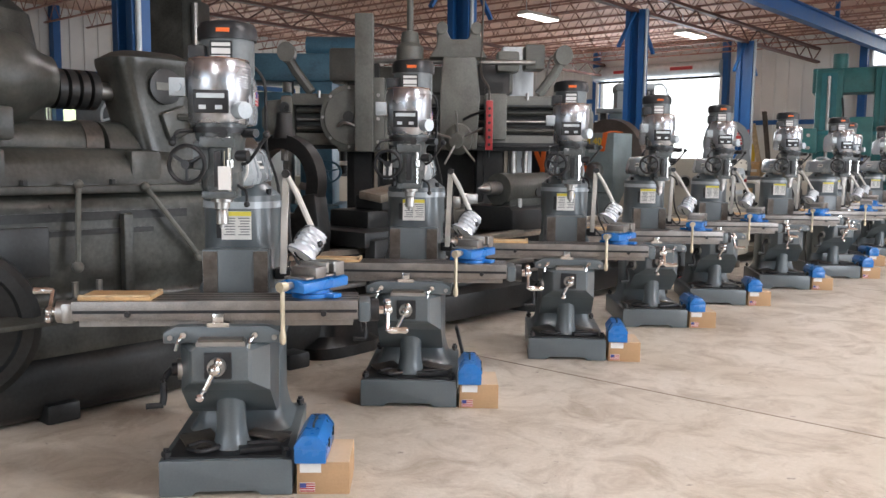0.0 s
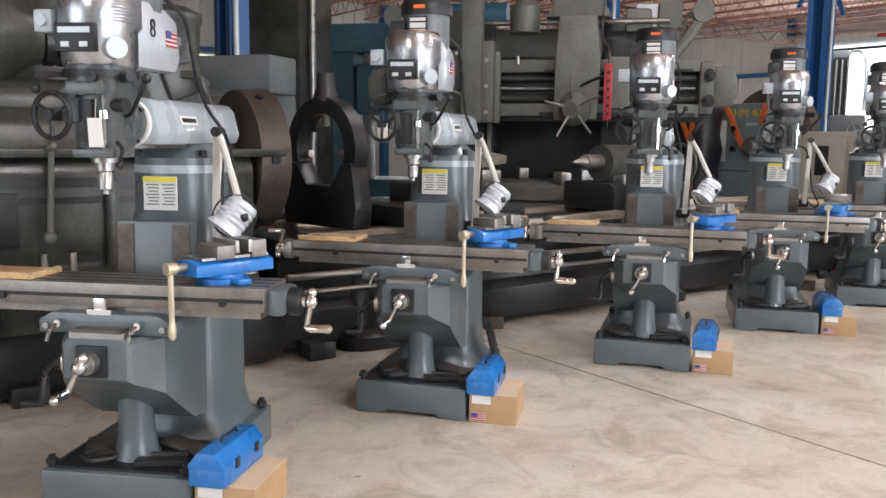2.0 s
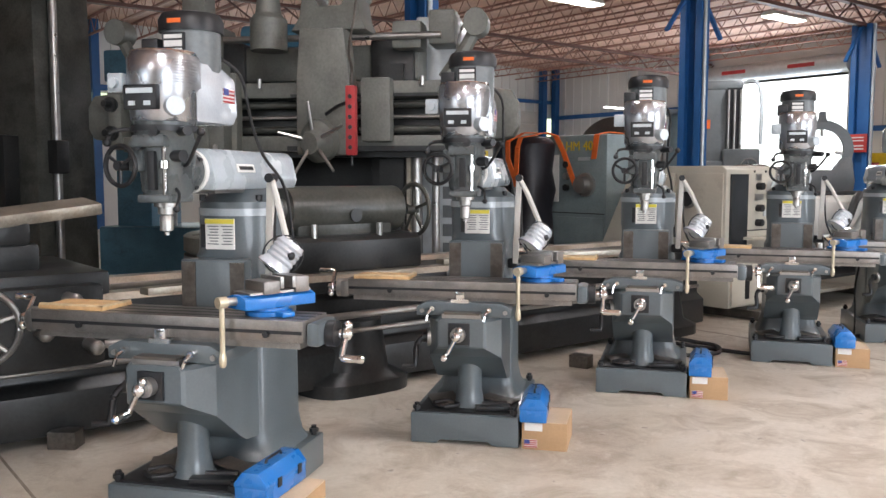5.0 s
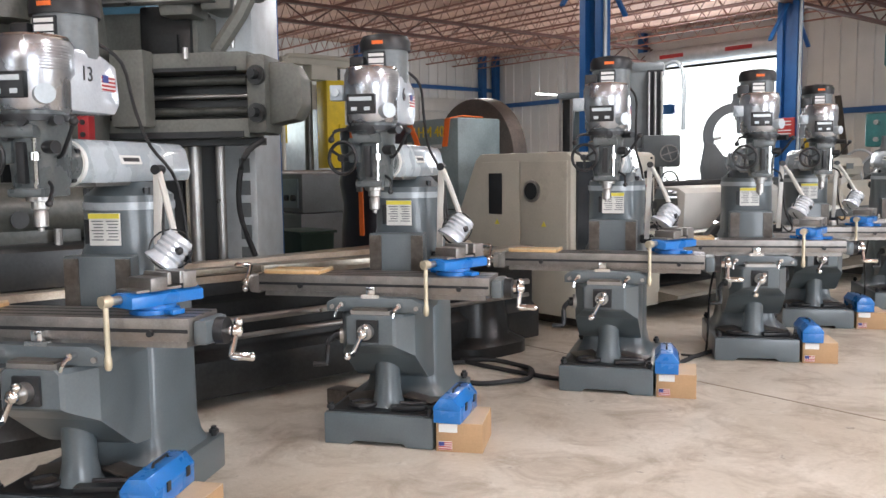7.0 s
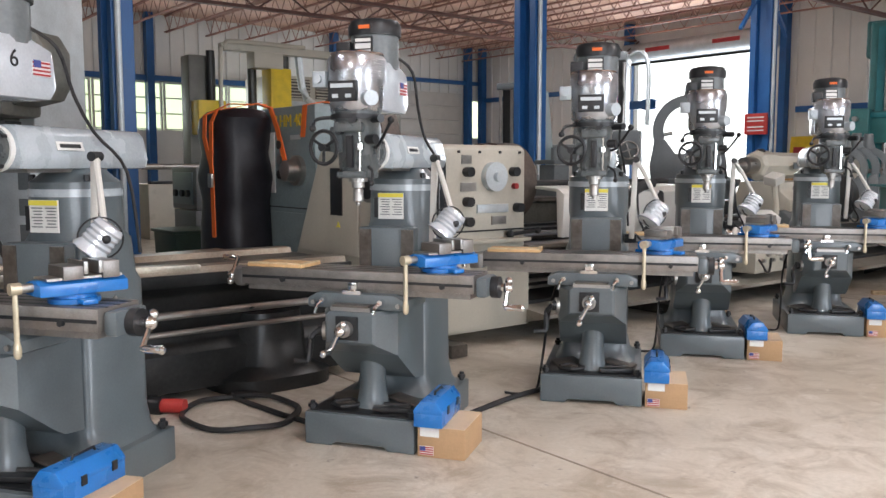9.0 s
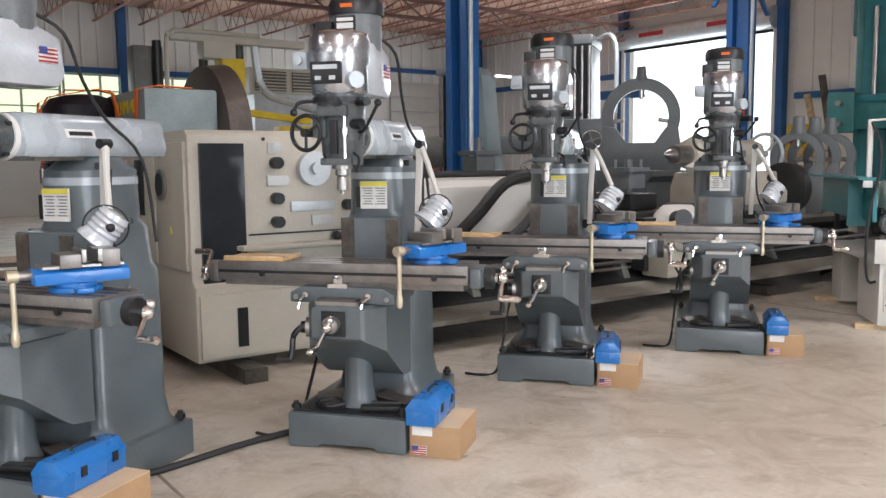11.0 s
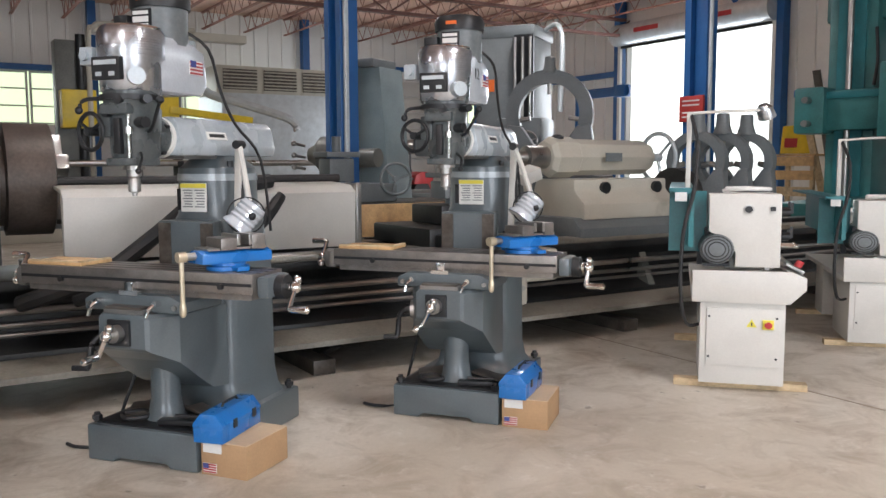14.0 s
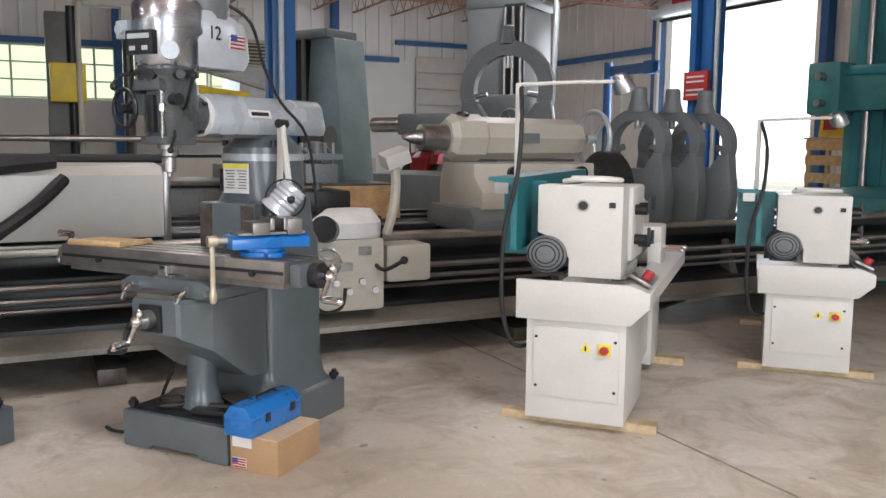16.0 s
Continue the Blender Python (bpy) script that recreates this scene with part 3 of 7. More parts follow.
    r.prism([(-0.11, 1.455), (0.11, 1.455), (0.125, 1.50), (0.10, 1.61), (0.07, 1.64), (-0.07, 1.64), (-0.10, 1.61), (-0.125, 1.50)], "y", 0.36, 1.22, 0.014)
    ram = part("ram", r, M_LIGHT, t, "pale grey overarm ram")
    part("ram_dovetail", Mesh().box((0, 0.7, 1.455), (0.15, 0.52, 0.03)), M_STEEL, ram)
    for s in (-1, 1):
        part("name_plate", Mesh().box((s * 0.114, 0.66, 1.555), (0.006, 0.17, 0.04), (0, -s * 18, 0)), M_WHITE, ram, "brushed plate with illegible maker's name")
        part("plate_bar", Mesh().box((s * 0.1175, 0.66, 1.556), (0.004, 0.13, 0.018), (0, -s * 18, 0)), M_DARK, ram)
    part("ram_flange", Mesh().cyl((0, 0.335, 1.54), (0, 0.362, 1.54), 0.098, seg=28), M_WHITE, ram, "pale graduated tilt flange")
    part("ram_knuckle", Mesh().spin((0, 0.38, 1.54), (0, -1, 0), [(0, 0.085), (0.03, 0.09), (0.10, 0.085), (0.14, 0.075)]), M_HEAD, ram)
    for k in range(4):
        a = k * math.pi / 2 + 0.6
        part("knuckle_bolt", Mesh().cyl((0.085 * math.cos(a), 0.385, 1.54 + 0.085 * math.sin(a)), (0.085 * math.cos(a), 0.31, 1.54 + 0.085 * math.sin(a)), 0.012, seg=6), M_DARK, ram)
    # head
    h = Mesh()
    h.loft([oval(0, 0.18, 0.07, 0.08, 1.41, 20, 3), oval(0, 0.19, 0.09, 0.10, 1.46, 20, 3.4), oval(0, 0.19, 0.10, 0.11, 1.66, 20, 3.4), oval(0, 0.17, 0.11, 0.12, 1.68, 20, 2.4), oval(0, 0.17, 0.115, 0.125, 1.74, 20, 2.2)])
    head = part("head", h, M_HEAD, t, "grey quill head casting")
    part("quill", Mesh().spin((0, 0.17, 1.41), (0, 0, -1), [(0, 0.05), (0.02, 0.05), (0.022, 0.034), (0.05, 0.034), (0.055, 0.022), (0.065, 0.028), (0.12, 0.028), (0.125, 0.012), (0.14, 0.012)], 20), M_STEEL, head, "bright steel quill and collet")
    part("quill_slot", Mesh().box((0.0, 0.078, 1.54), (0.035, 0.03, 0.16), bev=0.006), M_DARK, head)
    part("depth_stop", Mesh().cyl((0.05, 0.085, 1.44), (0.05, 0.085, 1.68), 0.009, seg=8).cyl((0.05, 0.085, 1.55), (0.05, 0.085, 1.58), 0.02, seg=12), M_CHROME, head)
    ax, hub = Vector((-0.2, -1, 0)), Vector((-0.13, 0.05, 1.56))
    fw = Mesh().ring(hub, ax, 0.082, 0.010)
    for k in range(3):
        d = ax.to_track_quat("Z", "Y") @ Vector((0.08 * math.cos(k * math.tau / 3 + 0.5), 0.08 * math.sin(k * math.tau / 3 + 0.5), 0))
        fw.cyl(hub, hub + d, 0.008, seg=6)
    fw.cyl(hub + ax * 0.02, hub - ax * 0.12, 0.02, seg=12)
    part("feed_handwheel", fw, M_DARK, head, "black quill handwheel")
    part("quill_lever", Mesh().tube([(0.08, 0.17, 1.56), (0.12, 0.15, 1.57), (0.17, 0.12, 1.63), (0.21, 0.1, 1.69)], 0.008).ball((0.212, 0.099, 1.695), 0.018), M_DARK, head)
    for a, b, r in (((0.07, 0.12, 1.60), (0.13, 0.10, 1.60), 0.025), ((0.03, 0.09, 1.70), (0.03, 0.04, 1.70), 0.022), ((-0.05, 0.09, 1.64), (-0.05, 0.05, 1.64), 0.018)):
        part("feed_knob", Mesh().cyl(a, b, r, seg=14), M_DARK, head)
    part("lock_lever", Mesh().tube([(0.07, 0.13, 1.47), (0.12, 0.08, 1.44), (0.13, 0.04, 1.39)], 0.007).ball((0.13, 0.04, 1.385), 0.014), M_DARK, head)
    part("feed_gearbox", Mesh().box((-0.075, 0.13, 1.60), (0.07, 0.12, 0.13), bev=0.015), M_HEAD, head)
    part("trip_bracket", Mesh().box((0.0, 0.07, 1.66), (0.15, 0.05, 0.05), bev=0.01), M_HEAD, head)
    part("brake_knob", Mesh().cyl((0.11, 0.12, 1.70), (0.17, 0.07, 1.70), 0.02, seg=12), M_DARK, head)
    part("speed_lever", Mesh().tube([(-0.11, 0.1, 1.71), (-0.17, 0.06, 1.70), (-0.19, 0.05, 1.66)], 0.009).ball((-0.19, 0.05, 1.655), 0.018), M_DARK, head)
    part("quill_clamp", Mesh().box((0, 0.17, 1.425), (0.15, 0.19, 0.035), bev=0.01), M_HEAD, head)
    part("nose_collar", Mesh().cyl((0, 0.17, 1.70), (0, 0.17, 1.725), 0.135, seg=28), M_DARK, head)
    # belt housing with rear bulge
    p = Mesh()
    p.loft([oval(-0.012, 0.19, 0.115, 0.12, 1.72, 28, 2), oval(-0.012, 0.19, 0.134, 0.14, 1.75, 28, 2), oval(-0.012, 0.19, 0.134, 0.14, 1.87, 28, 2.1), oval(-0.012, 0.20, 0.142, 0.155, 1.89, 28, 2.1), oval(-0.012, 0.20, 0.142, 0.155, 2.0, 28, 2.1), oval(-0.012, 0.20, 0.13, 0.14, 2.025, 28, 2.1)])
    hs = part("belt_housing", p, M_ALU, t, "brushed aluminium belt housing")
    rear = Mesh().prism([(0.24, 1.745), (0.56, 1.745), (0.60, 1.80), (0.58, 1.955), (0.44, 2.0), (0.24, 2.0)], "x", -0.125, 0.115, 0.02)
    part("pulley_guard", rear, M_SILVER, hs, "pale silver-painted rear pulley guard")
    for k in range(9):
        part("drum_band", Mesh().ring((-0.012, 0.19, 1.90 + k * 0.0115), (0, 0, 1), 0.1415, 0.0035, 28, 5), M_ALU, hs)
    part("housing_rim", Mesh().ring((-0.012, 0.20, 2.022), (0, 0, 1), 0.126, 0.012, 28), M_CHROME, hs)
    part("speed_plate", Mesh().box((-0.02, 0.046, 1.835), (0.15, 0.03, 0.10), bev=0.004), M_DARK, hs, "black speed plate with illegible markings")
    part("plate_mark", Mesh().box((-0.02, 0.029, 1.86), (0.12, 0.004, 0.02)).box((-0.055, 0.029, 1.81), (0.03, 0.004, 0.018)).box((0.015, 0.029, 1.81), (0.03, 0.004, 0.018)), M_PIPE, hs)
    part("speed_dial", Mesh().cyl((0.085, 0.10, 1.80), (0.125, 0.06, 1.80), 0.038, seg=20), M_LIGHT, hs, "pale speed dial")
    part("switch_box", Mesh().box((-0.175, 0.12, 1.90), (0.07, 0.06, 0.08), bev=0.005).cyl((-0.175, 0.10, 1.90), (-0.175, 0.07, 1.90), 0.022, seg=12), M_LIGHT, hs, "motor switch box")
    fl = part("flag_decal", Mesh().box((0.118, 0.50, 1.875), (0.004, 0.10, 0.065)), M_WHITE, hs, "small flag decal")
    m = Mesh()
    for k in range(4):
        m.box((0.1215, 0.50, 1.849 + k * 0.0165), (0.004, 0.098, 0.008))
    part("stripe", m, M_RED, fl)
    part("canton", Mesh().box((0.1235, 0.473, 1.893), (0.004, 0.04, 0.03)), M_NAVY, fl)
    # motor
    mo = Mesh()
    mo.spin((0, 0.40, 1.97), (0, 0, 1), [(0, 0.12), (0.02, 0.125), (0.18, 0.125), (0.185, 0.11)], 28)
    motor = part("motor", mo, M_MIDG, t, "dark grey drive motor")
    part("motor_cap", Mesh().spin((0, 0.40, 2.14), (0, 0, 1), [(0, 0.138), (0.05, 0.14), (0.078, 0.125), (0.09, 0.07)], 28), M_DARK, motor)
    rp = part("rating_plate", Mesh().box((-0.01, 0.278, 2.085), (0.10, 0.02, 0.085)), M_DARK, motor, "black rating plate with white panels")
    for z, h in ((2.11, 0.016), (2.08, 0.026), (2.055, 0.010)):
        part("plate_panel", Mesh().box((-0.01, 0.267, z), (0.085, 0.004, h)), M_WHITE, rp)
    part("orange_sticker", Mesh().box((0.0, 0.262, 2.175), (0.06, 0.01, 0.018)), M_ORANGE, motor)
    part("terminal_box", Mesh().box((-0.12, 0.30, 2.06), (0.08, 0.08, 0.09), bev=0.01), M_DARK, motor)
    part("motor_cable", Mesh().tube([(0.09, 0.30, 2.05), (0.15, 0.42, 1.97), (0.145, 0.52, 1.78), (0.135, 0.66, 1.62), (0.17, 0.84, 1.44), (0.2, 0.88, 1.05)], 0.008), M_RUBBER, t)
    for piece in (ram, head, hs, motor):
        piece.location.y = -0.14
    # knee
    k = Mesh()
    k.loft([[(-w, y, z), (w, y, z), (w, y, 0.72), (w - 0.02, y, 0.738), (0.02 - w, y, 0.738), (-w, y, 0.72)] for y, w, z in ((-0.095, 0.125, 0.585), (-0.08, 0.14, 0.57), (0.05, 0.205, 0.50), (0.24, 0.21, 0.36), (0.30, 0.21, 0.325), (0.42, 0.21, 0.31))])
    knee = part("knee", k, M_PAINT, t, smooth=False)
    part("knee_top_way", Mesh().box((0, 0.16, 0.745), (0.22, 0.48, 0.03)), M_STEEL, knee)
    part("way_wiper", Mesh().box((0, -0.02, 0.765), (0.2, 0.13, 0.012)), M_WAY, knee)
    part("cross_feed_plate", Mesh().box((-0.01, -0.101, 0.655), (0.12, 0.02, 0.12), bev=0.006), M_DARK, knee)
    part("cross_dial", Mesh().cyl((-0.01, -0.105, 0.655), (-0.01, -0.15, 0.655), 0.04, seg=24), M_STEEL, knee)
    crank(knee, (-0.01, -0.165, 0.655), (0, -1, 0), (-0.05, 0, -0.10))
    part("elevating_screw", Mesh().spin((0, 0.2, 0.18), (0, 0, 1), [(0, 0.10), (0.03, 0.085), (0.10, 0.072), (0.30, 0.068), (0.31, 0.05)], 24), M_PAINT, t, "grey telescoping knee screw column")
    kc = Mesh().cyl((-0.18, 0.08, 0.60), (-0.25, 0.06, 0.60), 0.03, seg=16)
    kc.tube([(-0.25, 0.06, 0.60), (-0.28, 0.03, 0.56), (-0.275, 0.0, 0.49), (-0.28, -0.01, 0.45)], 0.016)
    kc.cyl((-0.275, -0.01, 0.45), (-0.35, -0.03, 0.45), 0.014, seg=10)
    part("knee_crank", kc, M_DARK, t, "black knee elevating crank")
    part("crank_dial", Mesh().cyl((-0.19, 0.077, 0.60), (-0.225, 0.068, 0.60), 0.05, seg=20), M_STEEL, t)
    # saddle and table
    s = Mesh()
    s.prism([(-0.27, 0.74), (0.27, 0.74), (0.27, 0.79), (0.21, 0.82), (-0.21, 0.82), (-0.27, 0.79)], "y", -0.02, 0.30, 0.01)
    sad = part("saddle", s, M_PAINT, t)
    for x in (-0.17, 0.15):
        part("clamp_lever", Mesh().cyl((x, -0.02, 0.785), (x, -0.06, 0.785), 0.014, seg=10).tube([(x, -0.05, 0.785), (x - 0.02, -0.07, 0.76), (x - 0.03, -0.08, 0.72)], 0.009), M_CHROME, sad)
    for x in (-0.235, 0.235):
        part("gib_screw", Mesh().cyl((x, -0.02, 0.768), (x, -0.032, 0.768), 0.013, seg=6), M_STEEL, sad)
    tb = Mesh()
    tb.box((-0.03, 0.14, 0.825), (1.25, 0.20, 0.03))
    tb.box((-0.03, 0.14, 0.886), (1.30, 0.255, 0.09), bev=0.004)
    tab = part("table", tb, M_TABLE, t, "ground steel work table with slots")
    for y in (0.07, 0.14, 0.21):
        part("table_slot", Mesh().box((-0.03, y, 0.9305), (1.30, 0.018, 0.003)), M_DARK, tab, "dark tee slot")
    part("stop_groove", Mesh().box((-0.03, 0.0115, 0.882), (1.29, 0.004, 0.014)), M_DARK, tab)
    part("travel_stop", Mesh().box((-0.02, 0.0, 0.852), (0.05, 0.03, 0.05), bev=0.004).box((-0.02, -0.006, 0.825), (0.10, 0.03, 0.02)), M_CHROME, tab)
    for x in (-0.43, 0.46):
        part("stop_dog", Mesh().cyl((x, 0.012, 0.872), (x, -0.003, 0.872), 0.014, seg=8), M_DARK, tab)
    for sx, lo in ((1, 0.62), (-1, -0.68)):
        eb = part("end_bracket", Mesh().box((lo + sx * 0.03, 0.14, 0.87), (0.06, 0.20, 0.10), bev=0.02), M_PAINT if sx > 0 else M_STEEL, tab)
        part("feed_dial", Mesh().cyl((lo + sx * 0.06, 0.14, 0.865), (lo + sx * 0.10, 0.14, 0.865), 0.055, seg=24), M_STEEL if sx < 0 else M_DARK, eb)
        crank(tab, (lo + sx * 0.12, 0.14, 0.865), (sx, 0, 0), (0, -0.06 * sx, -0.09 if sx > 0 else 0.09))
    # work lamp on its folding arm
    la = Mesh()
    la.box((0.235, 0.52, 1.25), (0.035, 0.03, 0.52), (0, 2, 0), 0.006)
    la.tube([(0.245, 0.52, 1.51), (0.30, 0.46, 1.42), (0.42, 0.34, 1.17)], 0.015, smooth=0)
    arm = part("lamp_arm", la, M_OFFW, t, "white folding lamp arm")
    part("lamp_joint", Mesh().cyl((0.245, 0.49, 1.51), (0.245, 0.55, 1.51), 0.022, seg=12), M_DARK, arm)
    part("lamp_joint", Mesh().ball((0.42, 0.34, 1.165), 0.022), M_DARK, arm)
    part("lamp_clamp", Mesh().box((0.22, 0.54, 0.99), (0.08, 0.06, 0.06), bev=0.01), M_DARK, arm)
    shade = Mesh().spin((0.37, 0.37, 1.165), (-0.5, -0.35, -0.75), [(-0.075, 0.03), (-0.07, 0.062)] + [(-0.06 + 0.012 * k, 0.070 if k % 2 else 0.064) for k in range(10)] + [(0.062, 0.080), (0.075, 0.082), (0.077, 0.074)], 24)
    sh = part("lamp_shade", shade, M_SILVER, t, "ribbed aluminium lamp shade")
    part("lamp_lens", Mesh().spin((0.37, 0.37, 1.165), (-0.5, -0.35, -0.75), [(0.0775, 0.072), (0.081, 0.06)], 24), M_WHITE, sh)
    part("lamp_bail", Mesh().ring((0.37, 0.37, 1.165), (-0.35, 0.5, 0.1), 0.090, 0.004, 24, 6), M_DARK, sh)
    part("lamp_flex", Mesh().tube([(0.25, 0.55, 1.02), (0.31, 0.56, 0.96), (0.33, 0.5, 1.0), (0.27, 0.5, 1.14), (0.255, 0.54, 1.4)], 0.007), M_RUBBER, arm)
    return t


def vise():
    t = thing("machine_vise", Matrix(), "blue swivel-base machine vise with ground steel jaws", "vise", "vises on the mill tables")
    part("swivel_base", Mesh().spin((0, 0, 0), (0, 0, 1), [(0, 0.10), (0.018, 0.10), (0.022, 0.085), (0.035, 0.085)], 28).box((0.11, 0, 0.012), (0.08, 0.06, 0.02), bev=0.004).box((-0.11, 0, 0.012), (0.08, 0.06, 0.02), bev=0.004), M_BLUE, t)
    part("bed", Mesh().prism([(-0.075, 0.035), (0.075, 0.035), (0.075, 0.08), (0.03, 0.095), (-0.03, 0.095), (-0.075, 0.08)], "y", -0.16, 0.19, 0.006), M_BLUE, t)
    part("bed_way", Mesh().box((0, 0.02, 0.099), (0.13, 0.30, 0.01)), M_STEEL, t)
    part("fixed_jaw", Mesh().box((0, 0.12, 0.125), (0.155, 0.07, 0.07), bev=0.006), M_TABLE, t, "bare steel jaw")
    part("moving_jaw", Mesh().box((0, -0.03, 0.12), (0.15, 0.08, 0.055), bev=0.006), M_TABLE, t, "bare steel jaw")
    for y in (0.078, 0.018):
        part("jaw_plate", Mesh().box((0, y, 0.138), (0.155, 0.018, 0.05), bev=0.002), M_STEEL, t, "ground steel jaw plate")
    part("screw", Mesh().cyl((0, -0.15, 0.07), (0, -0.21, 0.07), 0.018, seg=14), M_STEEL, t)
    part("handle", Mesh().cyl((0, -0.205, 0.07), (0, -0.245, 0.07), 0.024, seg=12).cyl((0, -0.225, 0.085), (0, -0.225, -0.16), 0.011, seg=10).spin((0, -0.225, -0.14), (0, 0, -1), [(0, 0.012), (0.02, 0.016), (0.05, 0.015), (0.06, 0.008)], 10), M_HANDLE, t, "pale brass-coloured crank handle hanging down")
    return t


def carton():
    t = thing("cardboard_box", Matrix(), "brown cardboard carton with a small flag label on the floor", "box", "cartons beside the mills")
    part("carton_body", Mesh().box((0, 0.165, 0.0775), (0.25, 0.33, 0.155), bev=0.003), M_CARD, t)
    for s in (-1, 1):
        part("flap", Mesh().box((s * 0.0625, 0.165, 0.1575), (0.122, 0.328, 0.004)), M_TAPE, t)
    part("shipping_label", Mesh().box((-0.06, -0.002, 0.13), (0.10, 0.004, 0.045)), M_WHITE, t, "white shipping label")
    f = part("flag_label", Mesh().box((-0.075, -0.002, 0.035), (0.072, 0.004, 0.045)), M_WHITE, t, "flag label")
    m = Mesh()
    for k in range(4):
        m.box((-0.075, -0.005, 0.018 + k * 0.0115), (0.07, 0.003, 0.0058))
    part("stripe", m, M_RED, f)
    part("canton", Mesh().box((-0.095, -0.007, 0.046), (0.030, 0.003, 0.022)), M_NAVY, f)
    return t


def toolbox():
    t = thing("toolbox", Matrix(), "blue steel toolbox with a ridged lid on a carton", "toolbox", "toolboxes beside the mills")
    part("tray", Mesh().box((0, 0.18, 0.035), (0.15, 0.36, 0.07), bev=0.006), M_BLUE, t)
    part("lid", Mesh().prism([(-0.077, 0.068), (0.077, 0.068), (0.077, 0.085), (0.038, 0.135), (-0.038, 0.135), (-0.077, 0.085)], "y", -0.002, 0.362, 0.006), M_BLUE, t)
    part("grip", Mesh().tube([(0, 0.13, 0.133), (0, 0.14, 0.15), (0, 0.26, 0.15), (0, 0.27, 0.133)], 0.006, smooth=0), M_DARK, t)
    for y in (0.11, 0.29):
        part("latch", Mesh().box((0.079, y, 0.07), (0.006, 0.03, 0.04)), M_DARK, t)
    return t


def board():
    t = thing("wooden_board", Matrix(), "plywood board lying on the mill table", "board", "boards on the mill tables")
    part("panel", Mesh().box((0, 0, 0.008), (0.33, 0.21, 0.016), bev=0.002), M_WOOD, t)
    part("batten", Mesh().box((0, -0.09, 0.02), (0.33, 0.02, 0.008)).box((0.155, 0, 0.02), (0.02, 0.2, 0.008)), M_PINE, t)
    return t


MILLS = [(-0.955, 2.79, 46), (-1.321, 4.433, 39), (-1.278, 6.242, 37), (-1.39, 7.975, 40), (-1.485, 9.66, 36), (-1.36, 11.42, 33), (-1.18, 13.0, 39), (-1.515, 14.636, 39), (-1.371, 16.226, 38)]
SETS = [knee_mill(), vise(), carton(), toolbox(), board()]
for i, (x, y, a) in enumerate(MILLS):
    at = pose(x, y, 0, 0, 0, a)
    where = [at, at @ pose(0.40, 0.16, 0.932, 0, 0, -34 + (i * 7) % 11), at @ pose(0.455, 0.0, 0, 0, 0, (i * 5) % 7 - 3), at @ pose(0.395, -0.03, 0.1605, 0, 0, (i * 5) % 9 - 4), at @ pose(-0.49, 0.135, 0.932, 0, 0, (i * 3) % 5 - 2)]
    for ob, m in zip(SETS, where):
        if i == 0:
            ob.matrix_world = m
        else:
            copy_thing(ob, m)
for i, words in ((0, "8"), (3, "13"), (4, "6"), (8, "12")):
    x, y, a = MILLS[i]
    n = thing("head_number", pose(x, y, 0, 0, 0, a) @ pose(0.118, 0.21, 1.90, 90, 0, 90), "black numeral sticker on the polished head", "number sticker")
    text_mesh("numeral", words, 0.10 if len(words) < 2 else 0.085, pose(0, 0, 0.001), M_DARK, n)

for i, off in ((0, (0.03, -0.08, 1.56)), (1, (-0.13, -0.08, 1.58))):
    x, y, a = MILLS[i]
    g = thing("hang_tag", pose(x, y, 0, 0, 0, a) @ pose(*off), "blank cream paper tag hung on the mill head", "tag", "hang tags")
    part("card", Mesh().box((0, 0, -0.06), (0.055, 0.003, 0.105), (4, 0, 0)), M_WHITE, g)
    part("string", Mesh().cyl((0, 0, -0.008), (0, 0.012, 0.06), 0.0015, seg=5), M_HANDLE, g)

for i in (6, 7, 8):
    x, y, a = MILLS[i]
    c = thing("power_lead", pose(x, y, 0, 0, 0, a), "thin black power lead hanging beside the mill base", "cable", "power leads")
    part("lead", Mesh().tube([(-0.2, 0.55, 0.9), (-0.3, 0.45, 0.5), (-0.33, 0.3, 0.2), (-0.36, 0.2, 0.012), (-0.45, 0.1, 0.012), (-0.55, 0.12, 0.012)], 0.009), M_RUBBER, c)
x, y, a = MILLS[1]
w = thing("leaning_plate", pose(x, y, 0, 0, 0, a), "dark steel cover plate leaning on the mill column", "plate")
part("plate", Mesh().box((0.345, 0.62, 0.21), (0.02, 0.12, 0.42), (0, -14, 0), 0.004), M_OLDDK, w)


# ---- the machines behind the row ----
def hand_wheel(parent, c, axis, R, material, spokes=5, name="handwheel"):
    c, ax = Vector(c), Vector(axis).normalized()
    m = Mesh().ring(c, ax, R, R * 0.09, 28)
    q = ax.to_track_quat("Z", "Y")
    for k in range(spokes):
        a = k * math.tau / spokes + 0.3
        m.cyl(c, c + q @ Vector((R * math.cos(a), R * math.sin(a), 0)), R * 0.07, seg=6)
    m.cyl(c - ax * 0.08, c + ax * 0.03, R * 0.17, seg=14)
    m.cyl(c + q @ Vector((R, 0, 0)), c + q @ Vector((R, 0, 0)) + ax * 0.07, 0.012, seg=8)
    return part(name, m, material, parent)


def lever(parent, a, b, material=M_VTL):
    m = Mesh().tube([a, (Vector(a) + Vector(b)) / 2, b], 0.017, smooth=0).ball(b, 0.03).ball(a, 0.036)
    return part("lever", m, material, parent)


